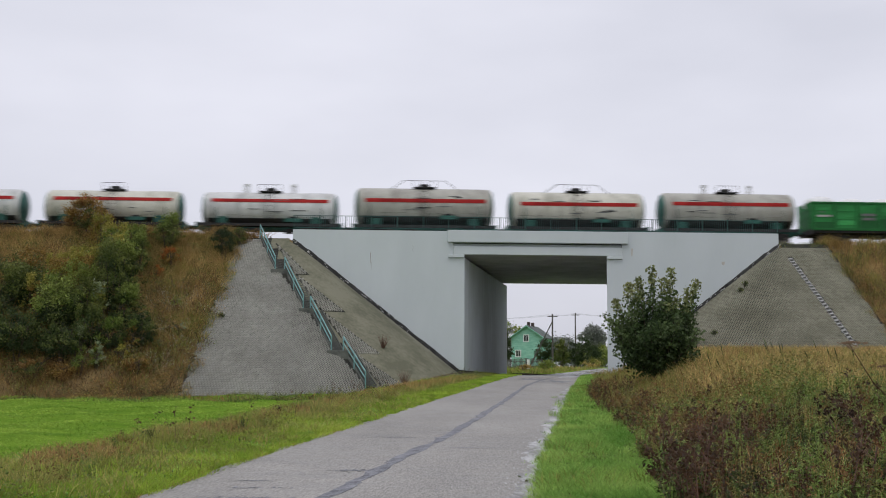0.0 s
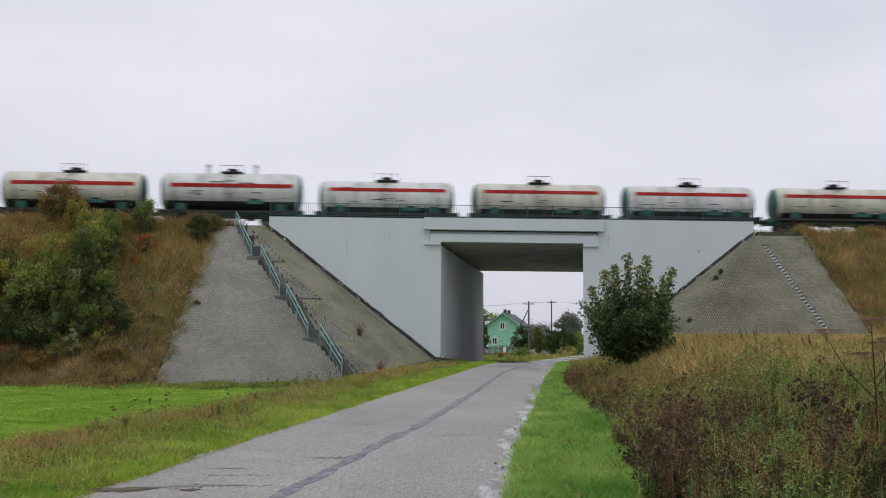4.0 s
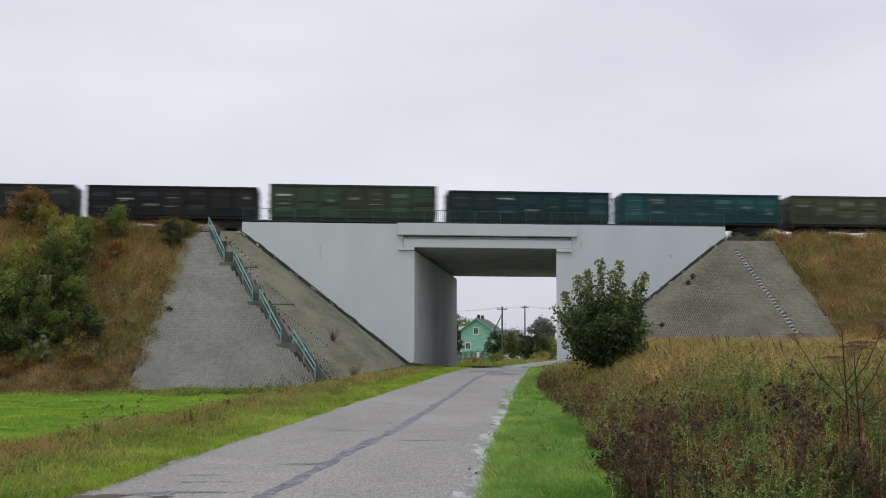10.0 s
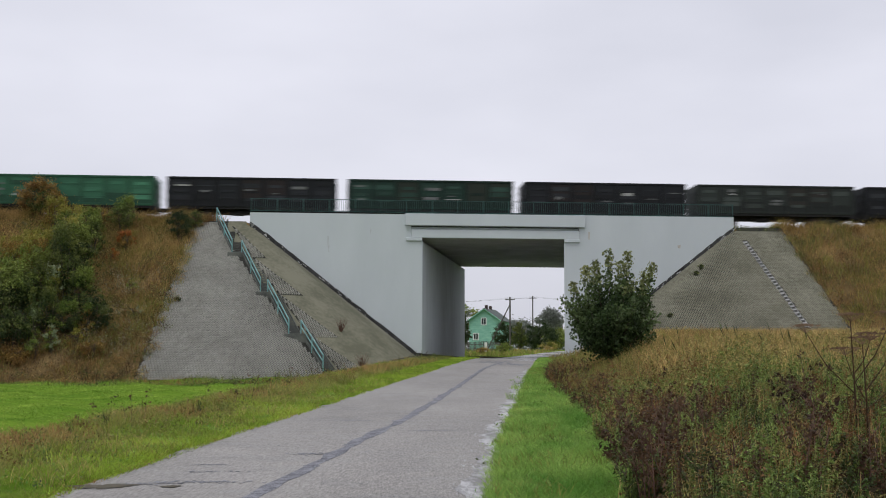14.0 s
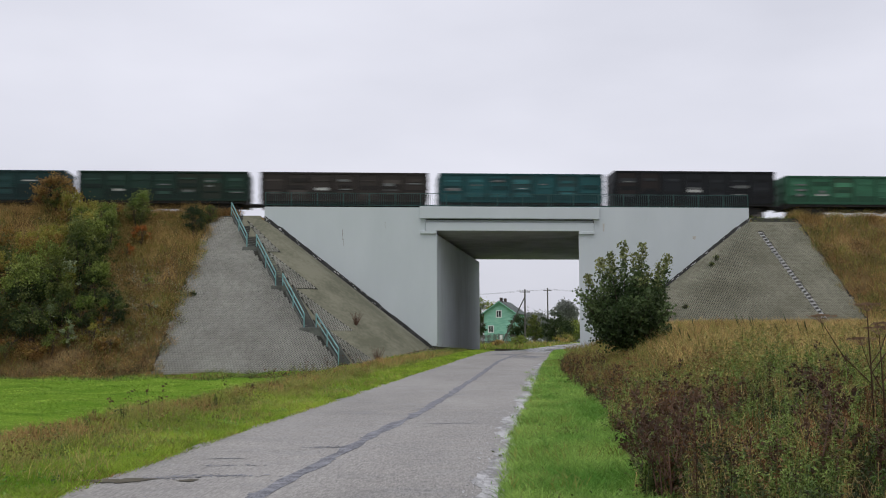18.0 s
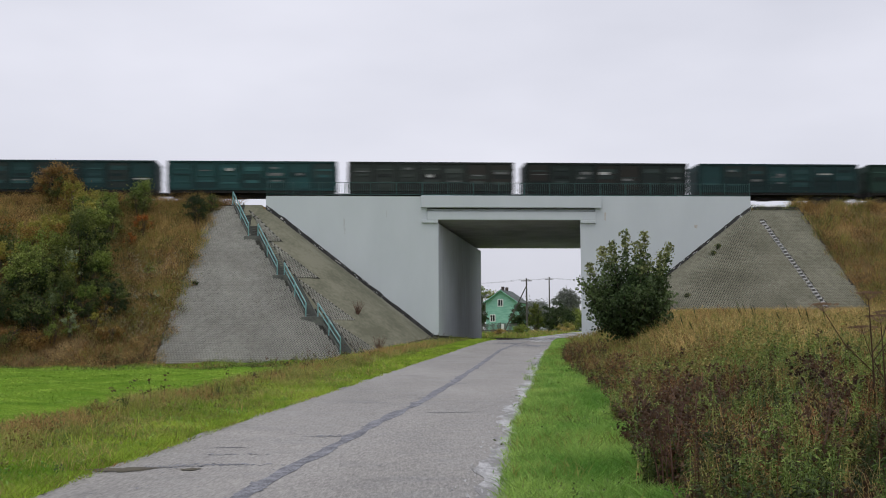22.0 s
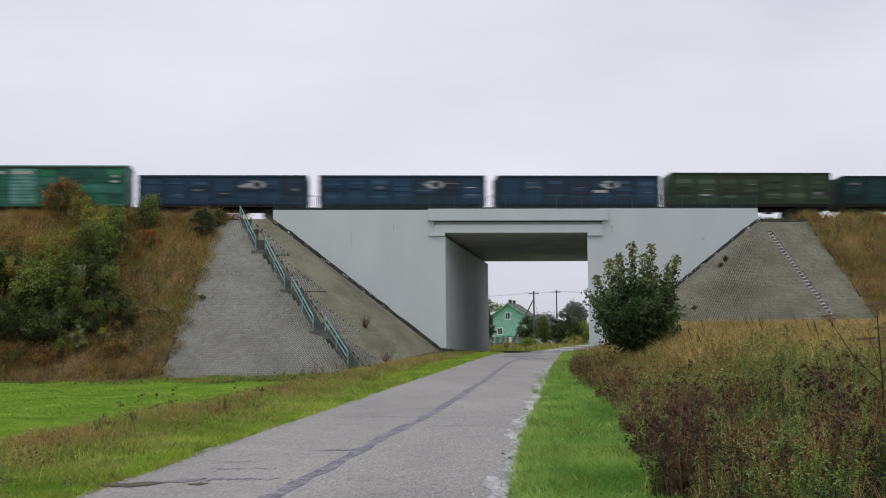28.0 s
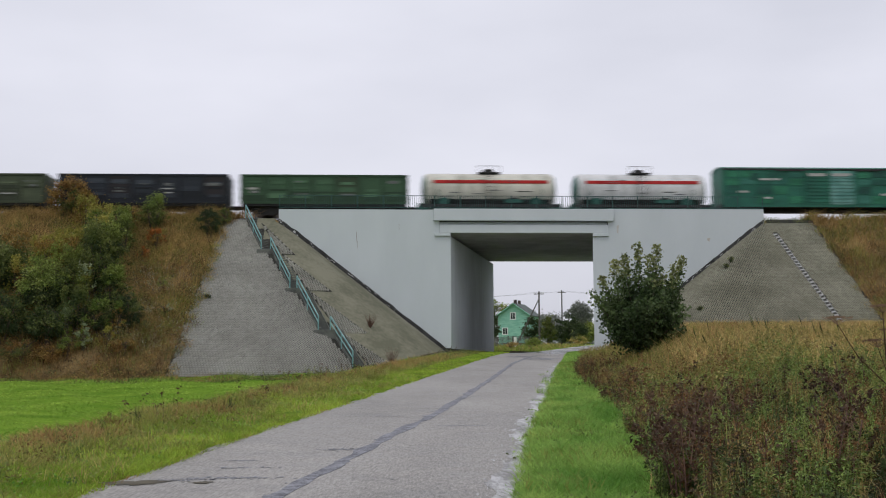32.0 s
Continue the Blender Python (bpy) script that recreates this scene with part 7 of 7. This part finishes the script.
def box_wagon():
    paint = mat("boxcar_green_paint", (0.006, 0.075, 0.05), (0.02, 0.16, 0.10), 0.55, scale=0.8, fine=7, stretch=(0.6, 1, 1.6), contrast=(0.25, 0.75))
    pale = mat("faded_teal_door_paint", (0.06, 0.20, 0.17), (0.16, 0.34, 0.30), 0.6, scale=0.8, fine=7)
    L, W, h0, H = 8.75, 1.55, 1.15, 4.15
    w = thing("box_wagon", Matrix(), "tall green closed box wagon with ribbed sliding doors", "freight wagon", "wagons of the freight train")
    underframe(w, 8.7, steel_dark)
    part("body", Geo().box(-L, L, -W, W, h0, H), paint, w)
    g = Geo()
    roof = [(-W - 0.06, H), (-W * 0.6, H + 0.2), (0, H + 0.27), (W * 0.6, H + 0.2), (W + 0.06, H)]
    n = len(roof)
    g.add([(x, y, z) for x in (-L - 0.05, L + 0.05) for y, z in roof], [(i, i + 1, n + i + 1, n + i) for i in range(n - 1)] + [tuple(range(n)), tuple(range(n, 2 * n))[::-1], (0, n, 2 * n - 1, n - 1)])
    part("roof", g, paint, w)
    for s_ in (-1, 1):
        part("eaves_rail", Geo().box(-L, L, s_ * W - 0.06, s_ * W + 0.06, H - 0.12, H), steel_dark, w)
        part("side_sill_beam", Geo().box(-L, L, s_ * W - 0.05, s_ * W + 0.05, h0 - 0.1, h0 + 0.12), paint, w)
    for k, x in enumerate((-1.95, 0.02)):
        d = part("sliding_door", Geo().box(x, x + 1.92, -W - 0.07, -W - 0.02, h0 + 0.12, H - 0.2), pale if k else paint, w, "ribbed sliding door")
        for i in range(9):
            z = h0 + 0.3 + i * 0.28
            part("door_rib", Geo().box(x + 0.05, x + 1.87, -W - 0.11, -W - 0.07, z, z + 0.09), pale if k else paint, d)
        part("lettering_bar", Geo().box(x + 0.15, x + 1.6, -W - 0.115, -W - 0.112, H - 0.62, H - 0.38), white_mark, w, "faded white painted bar")
    for i, x in enumerate((-8.6, -7.3, -6.0, -4.7, -3.4, -2.2, 2.2, 3.4, 4.7, 6.0, 7.3, 8.6)):
        part("post", Geo().box(x - 0.06, x + 0.06, -W - 0.06, -W, h0, H - 0.1), paint, w)
    tones = [mat("boxcar_green_" + nm_, a_, b_, 0.6, scale=0.9, fine=7, stretch=(0.6, 1, 1.6)) for nm_, a_, b_ in (("faded", (0.014, 0.105, 0.075), (0.045, 0.20, 0.145)), ("dark", (0.004, 0.045, 0.034), (0.012, 0.10, 0.068)), ("patched", (0.01, 0.11, 0.055), (0.03, 0.21, 0.11)))]
    r = random.Random(17)
    xs_ = (-8.6, -7.3, -6.0, -4.7, -3.4, -2.2, 2.2, 3.4, 4.7, 6.0, 7.3, 8.6)
    for xa, xb in zip(xs_, xs_[1:]):
        if xb - xa > 2:
            continue
        for z0_, z1_ in ((h0 + 0.16, h0 + 0.85), (h0 + 0.9, h0 + 1.6), (h0 + 1.65, h0 + 2.2), (h0 + 2.25, H - 0.16)):
            if r.random() < 0.8:
                part("side_sheet", Geo().box(xa + 0.08, xb - 0.08, -W - 0.03, -W - 0.002, z0_ + r.uniform(0, 0.08), z1_ - r.uniform(0, 0.08)), tones[r.randrange(3)], w)
    for xa, xb in ((-4.4, -2.0), (2.1, 4.0)):
        part("door_track", Geo().box(xa, xb, -W - 0.12, -W - 0.06, H - 0.2, H - 0.1), steel_dark, w)
    for x in (-6.1, 6.1):
        part("vent_flap", Geo().box(x - 0.35, x + 0.35, -W - 0.06, -W - 0.01, H - 0.95, H - 0.4), tones[1], w)
    for x, z, n in ((-4.9, 3.2, 1.6), (-7.1, 2.2, 0.8), (-5.1, 1.7, 0.5), (7.9, 2.9, 0.6), (7.9, 3.3, 0.5), (4.5, 2.0, 0.7)):
        part("lettering_bar", Geo().box(x - n / 2, x + n / 2, -W - 0.045, -W - 0.005, z, z + 0.16), white_mark, w, "faded white painted bar")
    return w


OLIVE, TEAL, DGREEN, BLACK = (0.085, 0.105, 0.062), (0.02, 0.095, 0.10), (0.016, 0.045, 0.032), (0.015, 0.017, 0.020)
BROWN, GREEN, NAVY, DTEAL = (0.045, 0.036, 0.031), (0.045, 0.16, 0.09), (0.025, 0.06, 0.11), (0.014, 0.05, 0.05)
GREY, BGREEN = (0.034, 0.043, 0.037), (0.03, 0.24, 0.06)
NAMES = {OLIVE: "olive_wagon_paint", TEAL: "teal_wagon_paint", DGREEN: "dark_green_wagon_paint", BLACK: "black_wagon_paint", BROWN: "brown_wagon_paint", GREEN: "green_wagon_paint", NAVY: "navy_wagon_paint", DTEAL: "dark_teal_wagon_paint", GREY: "grey_wagon_paint", BGREEN: "bright_green_wagon_paint"}
WORDS = {OLIVE: "faded olive green", TEAL: "teal blue", DGREEN: "dark green", BLACK: "sooty black", BROWN: "dark brown", GREEN: "green", NAVY: "navy blue", DTEAL: "dark teal", GREY: "dark grey green", BGREEN: "bright green"}
SOOT, STEEL, MTEAL = (0.017, 0.027, 0.024), (0.028, 0.034, 0.044), (0.018, 0.072, 0.072)
for c_, n_, w_ in ((SOOT, "sooty_green_wagon_paint", "sooty dark green"), (STEEL, "steel_grey_wagon_paint", "dark steel grey"), (MTEAL, "mid_teal_wagon_paint", "weathered teal")):
    NAMES[c_], WORDS[c_] = n_, w_
MOSS = (0.05, 0.08, 0.046)
NAMES[MOSS], WORDS[MOSS] = "moss_wagon_paint", "dull moss green"
LEAF = (0.055, 0.115, 0.06)
NAMES[LEAF], WORDS[LEAF] = "leaf_green_wagon_paint", "faded leaf green"
U_G1 = 135.28
u_tank_last = 148.155

lead = gondola(NAMES[BGREEN], BGREEN, "bright green open wagon heaped with white sacks", 0.0, False, 6, 77)
for i in range(5):
    x = -5.2 + i * 2.55
    part("white_load", Geo().lathe([(-1.35, 0.2), (-1.1, 0.6), (-0.3, 0.85), (0.6, 0.8), (1.1, 0.55), (1.35, 0.15)], 14, "x"), mat("white_sackcloth", (0.62, 0.62, 0.62), (0.8, 0.8, 0.8), 0.8), lead, "white sack heap", smooth=True, at=pose(x, 0, 3.15 if i else 3.3))
WAGONS.append((lead, u_tank_last + 10 * 12.148 + 13.0))
for i, (tone, big, top) in enumerate((("grey", 0.1, "posts"), ("cream", 0.08, "wide"), ("grey", 0.12, "wide"), ("white", 0, "posts"), ("cream", 0, "plain"), ("white", 0, "plain"), ("cream", 0, "plain"), ("white", 0, "plain"), ("white", 0.12, "posts"), ("cream", 0.10, "plain"), ("cream", 0.12, "posts"))):
    word = {"grey": "grimy grey", "cream": "cream", "white": "dirty white", "beige": "beige"}[tone]
    extra = {"posts": "valve posts on top", "wide": "long walkway rail", "plain": "small hatch"}[top]
    WAGONS.append((tank_wagon(tone, f"{word} tank wagon with red band and {extra}", big, top, i), u_tank_last + (10 - i) * 12.148))
ORDER = [(OLIVE, 0), (TEAL, 0), (DTEAL, 0), (MOSS, 0.3), (BLACK, 0), (GREY, 0), (BLACK, 0), (DGREEN, 0), (BLACK, 0), (GREEN, 0), (BLACK, 0.3), (TEAL, 0), (BROWN, 0), (DGREEN, 0), (DTEAL, 0), (SOOT, 0), (GREY, 0), (MTEAL, 0), (DTEAL, 0), (BLACK, 0), (DTEAL, 0), (MOSS, 0.25), (NAVY, 0), (NAVY, 0), (NAVY, 0)]
for i, (c, tall) in enumerate(ORDER):
    label = f"{WORDS[c]} open-topped ribbed steel gondola wagon" + (" with raised sides" if tall else "") + (" and a pale oval emblem" if c == NAVY else "")
    WAGONS.append((gondola(NAMES[c], c, label, tall, c == NAVY, 6, i), U_G1 - 13.92 * i))
u_last = U_G1 - 13.92 * 24
U_BOX = u_last - 16.2
WAGONS.append((box_wagon(), U_BOX))
for i, tone in enumerate(("white", "cream")):
    WAGONS.append((tank_wagon(tone, {"white": "dirty white", "cream": "cream"}[tone] + " tank wagon with red band and a small hatch platform", 0.0, "plain", 20 + i), U_BOX - 15.2 - 12.1 * i))
for i, c in enumerate((LEAF, STEEL, OLIVE)):
    WAGONS.append((gondola(NAMES[c], c, f"{WORDS[c]} open-topped ribbed steel gondola wagon", 0, False, 7, 40 + i), U_BOX - 15.2 - 12.1 - 13.0 - 13.92 * i))

# ---------------------------------------------------------------- beyond the bridge
green_wall = mat("turquoise_green_boards", (0.19, 0.44, 0.34), (0.30, 0.56, 0.46), 0.7, scale=0.8, fine=6, stretch=(1, 1, 4))
roof_grey = mat("grey_slate_roof", (0.06, 0.075, 0.07), (0.12, 0.14, 0.13), 0.8, scale=0.8, fine=5)
white_paint = mat("white_window_paint", (0.65, 0.65, 0.65), (0.78, 0.78, 0.78), 0.6)
dark_glass = mat("dark_window_glass", (0.02, 0.025, 0.03), (0.04, 0.05, 0.055), 0.1)
pole_wood = mat("weathered_pole_wood", (0.07, 0.065, 0.06), (0.13, 0.12, 0.11), 0.9, scale=2)
brick_red = mat("dark_brick", (0.05, 0.04, 0.04), (0.09, 0.07, 0.06), 0.9)

HZ = float(base_z(240)) - 0.1
house = thing("green_house", pose(7.1, 240, HZ, 0, 0, -16), "turquoise green wooden house with a steep grey gable roof", "house")
hw, hl, he, ha = 3.15, 9.0, 6.25, 8.35
g = Geo().add([(-hw, 0, 0), (hw, 0, 0), (hw, 0, he), (0, 0, ha), (-hw, 0, he), (-hw, hl, 0), (hw, hl, 0), (hw, hl, he), (0, hl, ha), (-hw, hl, he)],
              [(0, 1, 2, 3, 4), (5, 9, 8, 7, 6), (0, 4, 9, 5), (1, 6, 7, 2), (0, 5, 6, 1)])
part("wall", g, green_wall, house, "turquoise painted boards")
for s_ in (-1, 1):
    e = Vector((s_ * (hw + 0.45), 0, he - 0.4))
    rf = Geo().add([(0, -0.5, ha + 0.05), (e.x, -0.5, e.z), (e.x, hl + 0.4, e.z), (0, hl + 0.4, ha + 0.05), (0, -0.5, ha + 0.22), (e.x, -0.5, e.z + 0.16), (e.x, hl + 0.4, e.z + 0.16), (0, hl + 0.4, ha + 0.22)],
                   [(0, 1, 2, 3), (4, 7, 6, 5), (0, 4, 5, 1), (1, 5, 6, 2), (2, 6, 7, 3), (3, 7, 4, 0)])
    rp_ = part("roof", rf, roof_grey, house, "grey roof slope")
    part("barge_board", Geo().rod((0, -0.54, ha + 0.02), (e.x, -0.54, e.z + 0.02), 0.09, 4), green_wall, rp_)
for y in (1.2, 4.4):
    part("chimney", Geo().box(-0.27, 0.27, y, y + 0.55, ha - 0.7, ha + 0.85), brick_red, house, "dark brick chimney", bevel=0.02)


def far_window(x, z, w, h):
    wd = part("window", Geo().box(x - w / 2, x + w / 2, -0.06, 0.02, z, z + h), dark_glass, house, "white framed window")
    for a, b in ((x - w / 2 - 0.1, x - w / 2 + 0.06), (x + w / 2 - 0.06, x + w / 2 + 0.1), (x - 0.05, x + 0.05)):
        part("frame", Geo().box(a, b, -0.10, -0.02, z - 0.1, z + h + 0.1), white_paint, wd)
    for a, b in ((z - 0.12, z + 0.03), (z + h - 0.03, z + h + 0.12)):
        part("frame", Geo().box(x - w / 2 - 0.1, x + w / 2 + 0.1, -0.11, -0.03, a, b), white_paint, wd)


far_window(-0.15, 5.3, 0.95, 1.25)
far_window(-1.75, 2.35, 0.95, 1.2)

for (x, y, zt, brace) in ((9.1, 180, 12.38, True), (15.58, 225, 15.23, False), (-6.0, 205, 13.6, False), (42.0, 196, 13.8, False)):
    zb = float(ground_z(x, y)) - 0.3
    ob = thing("utility_pole", pose(x, y, 0), "weathered wooden utility pole with crossarm" + (" and diagonal brace" if brace else ""), "pole")
    part("mast", Geo().rod((0, 0, zb), (0, 0, zt), 0.15, 10, 0.11), pole_wood, ob)
    part("crossarm", Geo().box(-0.75, 0.75, -0.06, 0.06, zt - 0.45, zt - 0.33), pole_wood, ob)
    for k in (-0.65, -0.25, 0.25, 0.65):
        part("insulator", Geo().rod((k, 0, zt - 0.33), (k, 0, zt - 0.12), 0.05, 6), white_paint, ob)
    if brace:
        part("brace", Geo().rod((-3.6, 0.6, zb), (-0.05, 0, zt - 1.2), 0.11, 8, 0.08), pole_wood, ob)
wire_mat = mat("grey_wire", (0.05, 0.05, 0.05), (0.08, 0.08, 0.08), 0.6)
px_ = [(-6.0, 205, 13.42), (9.1, 180, 12.25), (15.58, 225, 15.09), (42.0, 196, 13.6)]
for k in (-0.65, 0.65):
    for a, b in zip(px_, px_[1:]):
        g = Geo()
        prev = None
        for i in range(9):
            t = i / 8
            p = Vector(a).lerp(Vector(b), t) + Vector((k, 0, -0.9 * 4 * t * (1 - t) * (abs(b[0] - a[0]) / 28)))
            if prev is not None:
                g.rod(prev, p, 0.011, 4)
            prev = p
        tagged(part("overhead_wire", g, wire_mat), "thin sagging overhead wire between poles", "wire")

fence = thing("picket_fence", pose(0, 172, 0), "weathered dark picket fence before the house", "fence")
slat_me = Geo().box(-0.05, 0.05, -0.015, 0.015, 0, 1.35).mesh("slat")
for i in range(40):
    x = 0.6 + i * 0.17
    part("slat", slat_me, pole_wood, fence, at=pose(x, 0, float(ground_z(x, 172)) + 0.05 + 0.05 * math.sin(i * 2.1)))
for z in (0.4, 1.05):
    part("fence_rail", Geo().box(0.5, 7.3, 0.015, 0.06, float(ground_z(3, 172)) + z, float(ground_z(3, 172)) + z + 0.09), pole_wood, fence)
for x in (0.6, 2.8, 5.0, 7.2):
    part("fence_post", Geo().box(x - 0.07, x + 0.07, 0.06, 0.2, float(ground_z(x, 172)) - 0.2, float(ground_z(x, 172)) + 1.45), pole_wood, fence)
marker = thing("white_post", pose(5.0, 163, float(ground_z(5.0, 163))), "white painted concrete marker post", "post")
part("shaft", Geo().box(-0.19, 0.19, -0.12, 0.12, -0.2, 1.35), white_paint, marker, bevel=0.03)

FAR = [
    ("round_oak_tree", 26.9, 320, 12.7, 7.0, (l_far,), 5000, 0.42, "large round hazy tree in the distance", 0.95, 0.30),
    ("garden_bush", 16.2, 212, 5.0, 6.4, (l_deep, l_deep), 2600, 0.28, "dense dark green garden bush", 0.9, 0.04),
    ("garden_bush", 12.0, 206, 5.2, 3.2, (l_dark, l_green), 2000, 0.25, "leafy yellow green garden bush", 0.35, 0.04),
    ("garden_bush", 9.6, 213, 5.3, 4.2, (l_deep, l_deep), 2200, 0.25, "dense dark green garden bush", 0.8, 0.04),
    ("spruce_tree", 2.4, 205, 6.3, 3.2, (l_deep,), 2200, 0.25, "dark spruce tree beside the house", 0.15, 0.05),
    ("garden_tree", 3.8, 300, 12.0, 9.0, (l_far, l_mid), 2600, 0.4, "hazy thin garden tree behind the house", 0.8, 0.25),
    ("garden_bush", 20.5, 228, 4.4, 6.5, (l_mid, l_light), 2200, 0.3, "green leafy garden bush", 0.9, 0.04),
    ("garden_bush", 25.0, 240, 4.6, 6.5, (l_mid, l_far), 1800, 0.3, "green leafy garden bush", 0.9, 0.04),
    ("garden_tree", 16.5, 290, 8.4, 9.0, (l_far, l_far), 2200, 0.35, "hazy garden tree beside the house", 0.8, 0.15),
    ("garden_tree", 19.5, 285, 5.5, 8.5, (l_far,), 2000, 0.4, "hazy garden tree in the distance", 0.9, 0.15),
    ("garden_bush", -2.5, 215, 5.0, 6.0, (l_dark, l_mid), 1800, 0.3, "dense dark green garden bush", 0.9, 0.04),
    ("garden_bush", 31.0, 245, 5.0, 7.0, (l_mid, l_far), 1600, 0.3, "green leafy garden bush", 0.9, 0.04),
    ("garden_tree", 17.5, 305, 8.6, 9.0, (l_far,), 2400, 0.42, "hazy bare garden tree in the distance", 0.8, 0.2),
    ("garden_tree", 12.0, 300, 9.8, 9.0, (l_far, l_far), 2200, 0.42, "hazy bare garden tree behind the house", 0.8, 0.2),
    ("dry_grass_clump", 16.2, 196, 1.5, 3.4, (g_straw, g_olive), 900, 0.2, "pale dry grass clump beside the far road", 0.9, 0.02),
    ("roadside_bush", 6.9, 156, 1.5, 2.6, (l_light, l_mid), 1100, 0.13, "low green roadside bush", 0.9, 0.02),
    ("roadside_bush", 4.0, 148, 0.9, 1.8, (l_orange, g_dry), 600, 0.12, "rusty low roadside bush", 0.9, 0.02),
]
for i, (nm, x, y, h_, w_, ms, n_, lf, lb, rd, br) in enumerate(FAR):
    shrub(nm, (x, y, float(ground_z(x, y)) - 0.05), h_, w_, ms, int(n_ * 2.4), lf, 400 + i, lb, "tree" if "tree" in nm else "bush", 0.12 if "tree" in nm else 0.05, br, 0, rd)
# far woodland along the horizon
rs = np.random.default_rng(77)
pts = []
for i in range(260):
    a = rs.uniform(-1.0, 1.0)
    R_ = rs.uniform(420, 560)
    x, y, hh_, ww_ = R_ * math.sin(a), R_ * math.cos(a), rs.uniform(5, 10), rs.uniform(6, 12)
    q = rs.normal(size=(60, 3)) * np.array([ww_ * 0.35, ww_ * 0.35, hh_ * 0.25]) + np.array([x, y, float(base_z(y)) + hh_ * 0.5])
    pts.append(q)
v, f = leaf_cards(np.concatenate(pts), rs.uniform(1.2, 2.4, 260 * 60), rs)
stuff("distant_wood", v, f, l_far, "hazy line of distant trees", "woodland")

# fallen branch before the abutment
branch = thing("fallen_branch", pose(0, 0, 0), "bare grey fallen branch lying before the abutment", "branch")
g = Geo()
for a_, b_, r_ in (((-3.9, 84.0, 0.10), (-2.3, 85.6, 0.22), 0.05), ((-2.3, 85.6, 0.22), (-0.9, 87.6, 0.16), 0.04), ((-2.9, 85.0, 0.18), (-2.2, 85.2, 0.55), 0.025), ((-1.7, 86.4, 0.2), (-1.5, 87.4, 0.5), 0.022), ((-3.4, 84.5, 0.14), (-3.5, 85.4, 0.42), 0.02)):
    g.rod((a_[0], a_[1], float(ground_z(a_[0], a_[1])) + a_[2]), (b_[0], b_[1], float(ground_z(b_[0], b_[1])) + b_[2]), r_, 6, r_ * 0.6)
part("wood", g, bark, branch)

# pale rubble beside the far bend and debris at the abutment foot
rubble_mat = mat("pale_rubble", (0.42, 0.41, 0.39), (0.62, 0.61, 0.59), 0.9, scale=3, fine=12, bump=0.4)
rr = random.Random(12)
for (x, y, s_) in ((10.6, 122.5, 0.30), (11.1, 123.6, 0.24), (11.6, 124.6, 0.32), (10.3, 121.2, 0.2), (12.2, 126.5, 0.26)):
    g = Geo()
    n = 8
    rows = []
    for z, k in ((-0.1, 0.9), (0.25, 1.0), (0.75, 0.7)):
        rows += [(s_ * k * rr.uniform(0.75, 1.2) * math.cos(math.tau * i / n), s_ * k * rr.uniform(0.75, 1.2) * math.sin(math.tau * i / n), s_ * z) for i in range(n)]
    g.add(rows, [(j * n + i, j * n + (i + 1) % n, (j + 1) * n + (i + 1) % n, (j + 1) * n + i) for j in range(2) for i in range(n)] + [tuple(range(2 * n, 3 * n)), tuple(range(n))[::-1]])
    tagged(part("rubble_stone", g, rubble_mat, at=pose(x, y, float(ground_z(x, y)))), "pale broken concrete lump beside the road", "stone", "rubble beside the road")


# ---------------------------------------------------------------- what moves
def motions():
    for w, u0 in WAGONS:
        rows = []
        for t in (0, 4, 8, 12, 16, 20, 24, 28, 32):
            rows.append((t, RAIL @ pose(u0 + run_u(t), VT, RAILZ)))
        walk(w, rows)


motions()
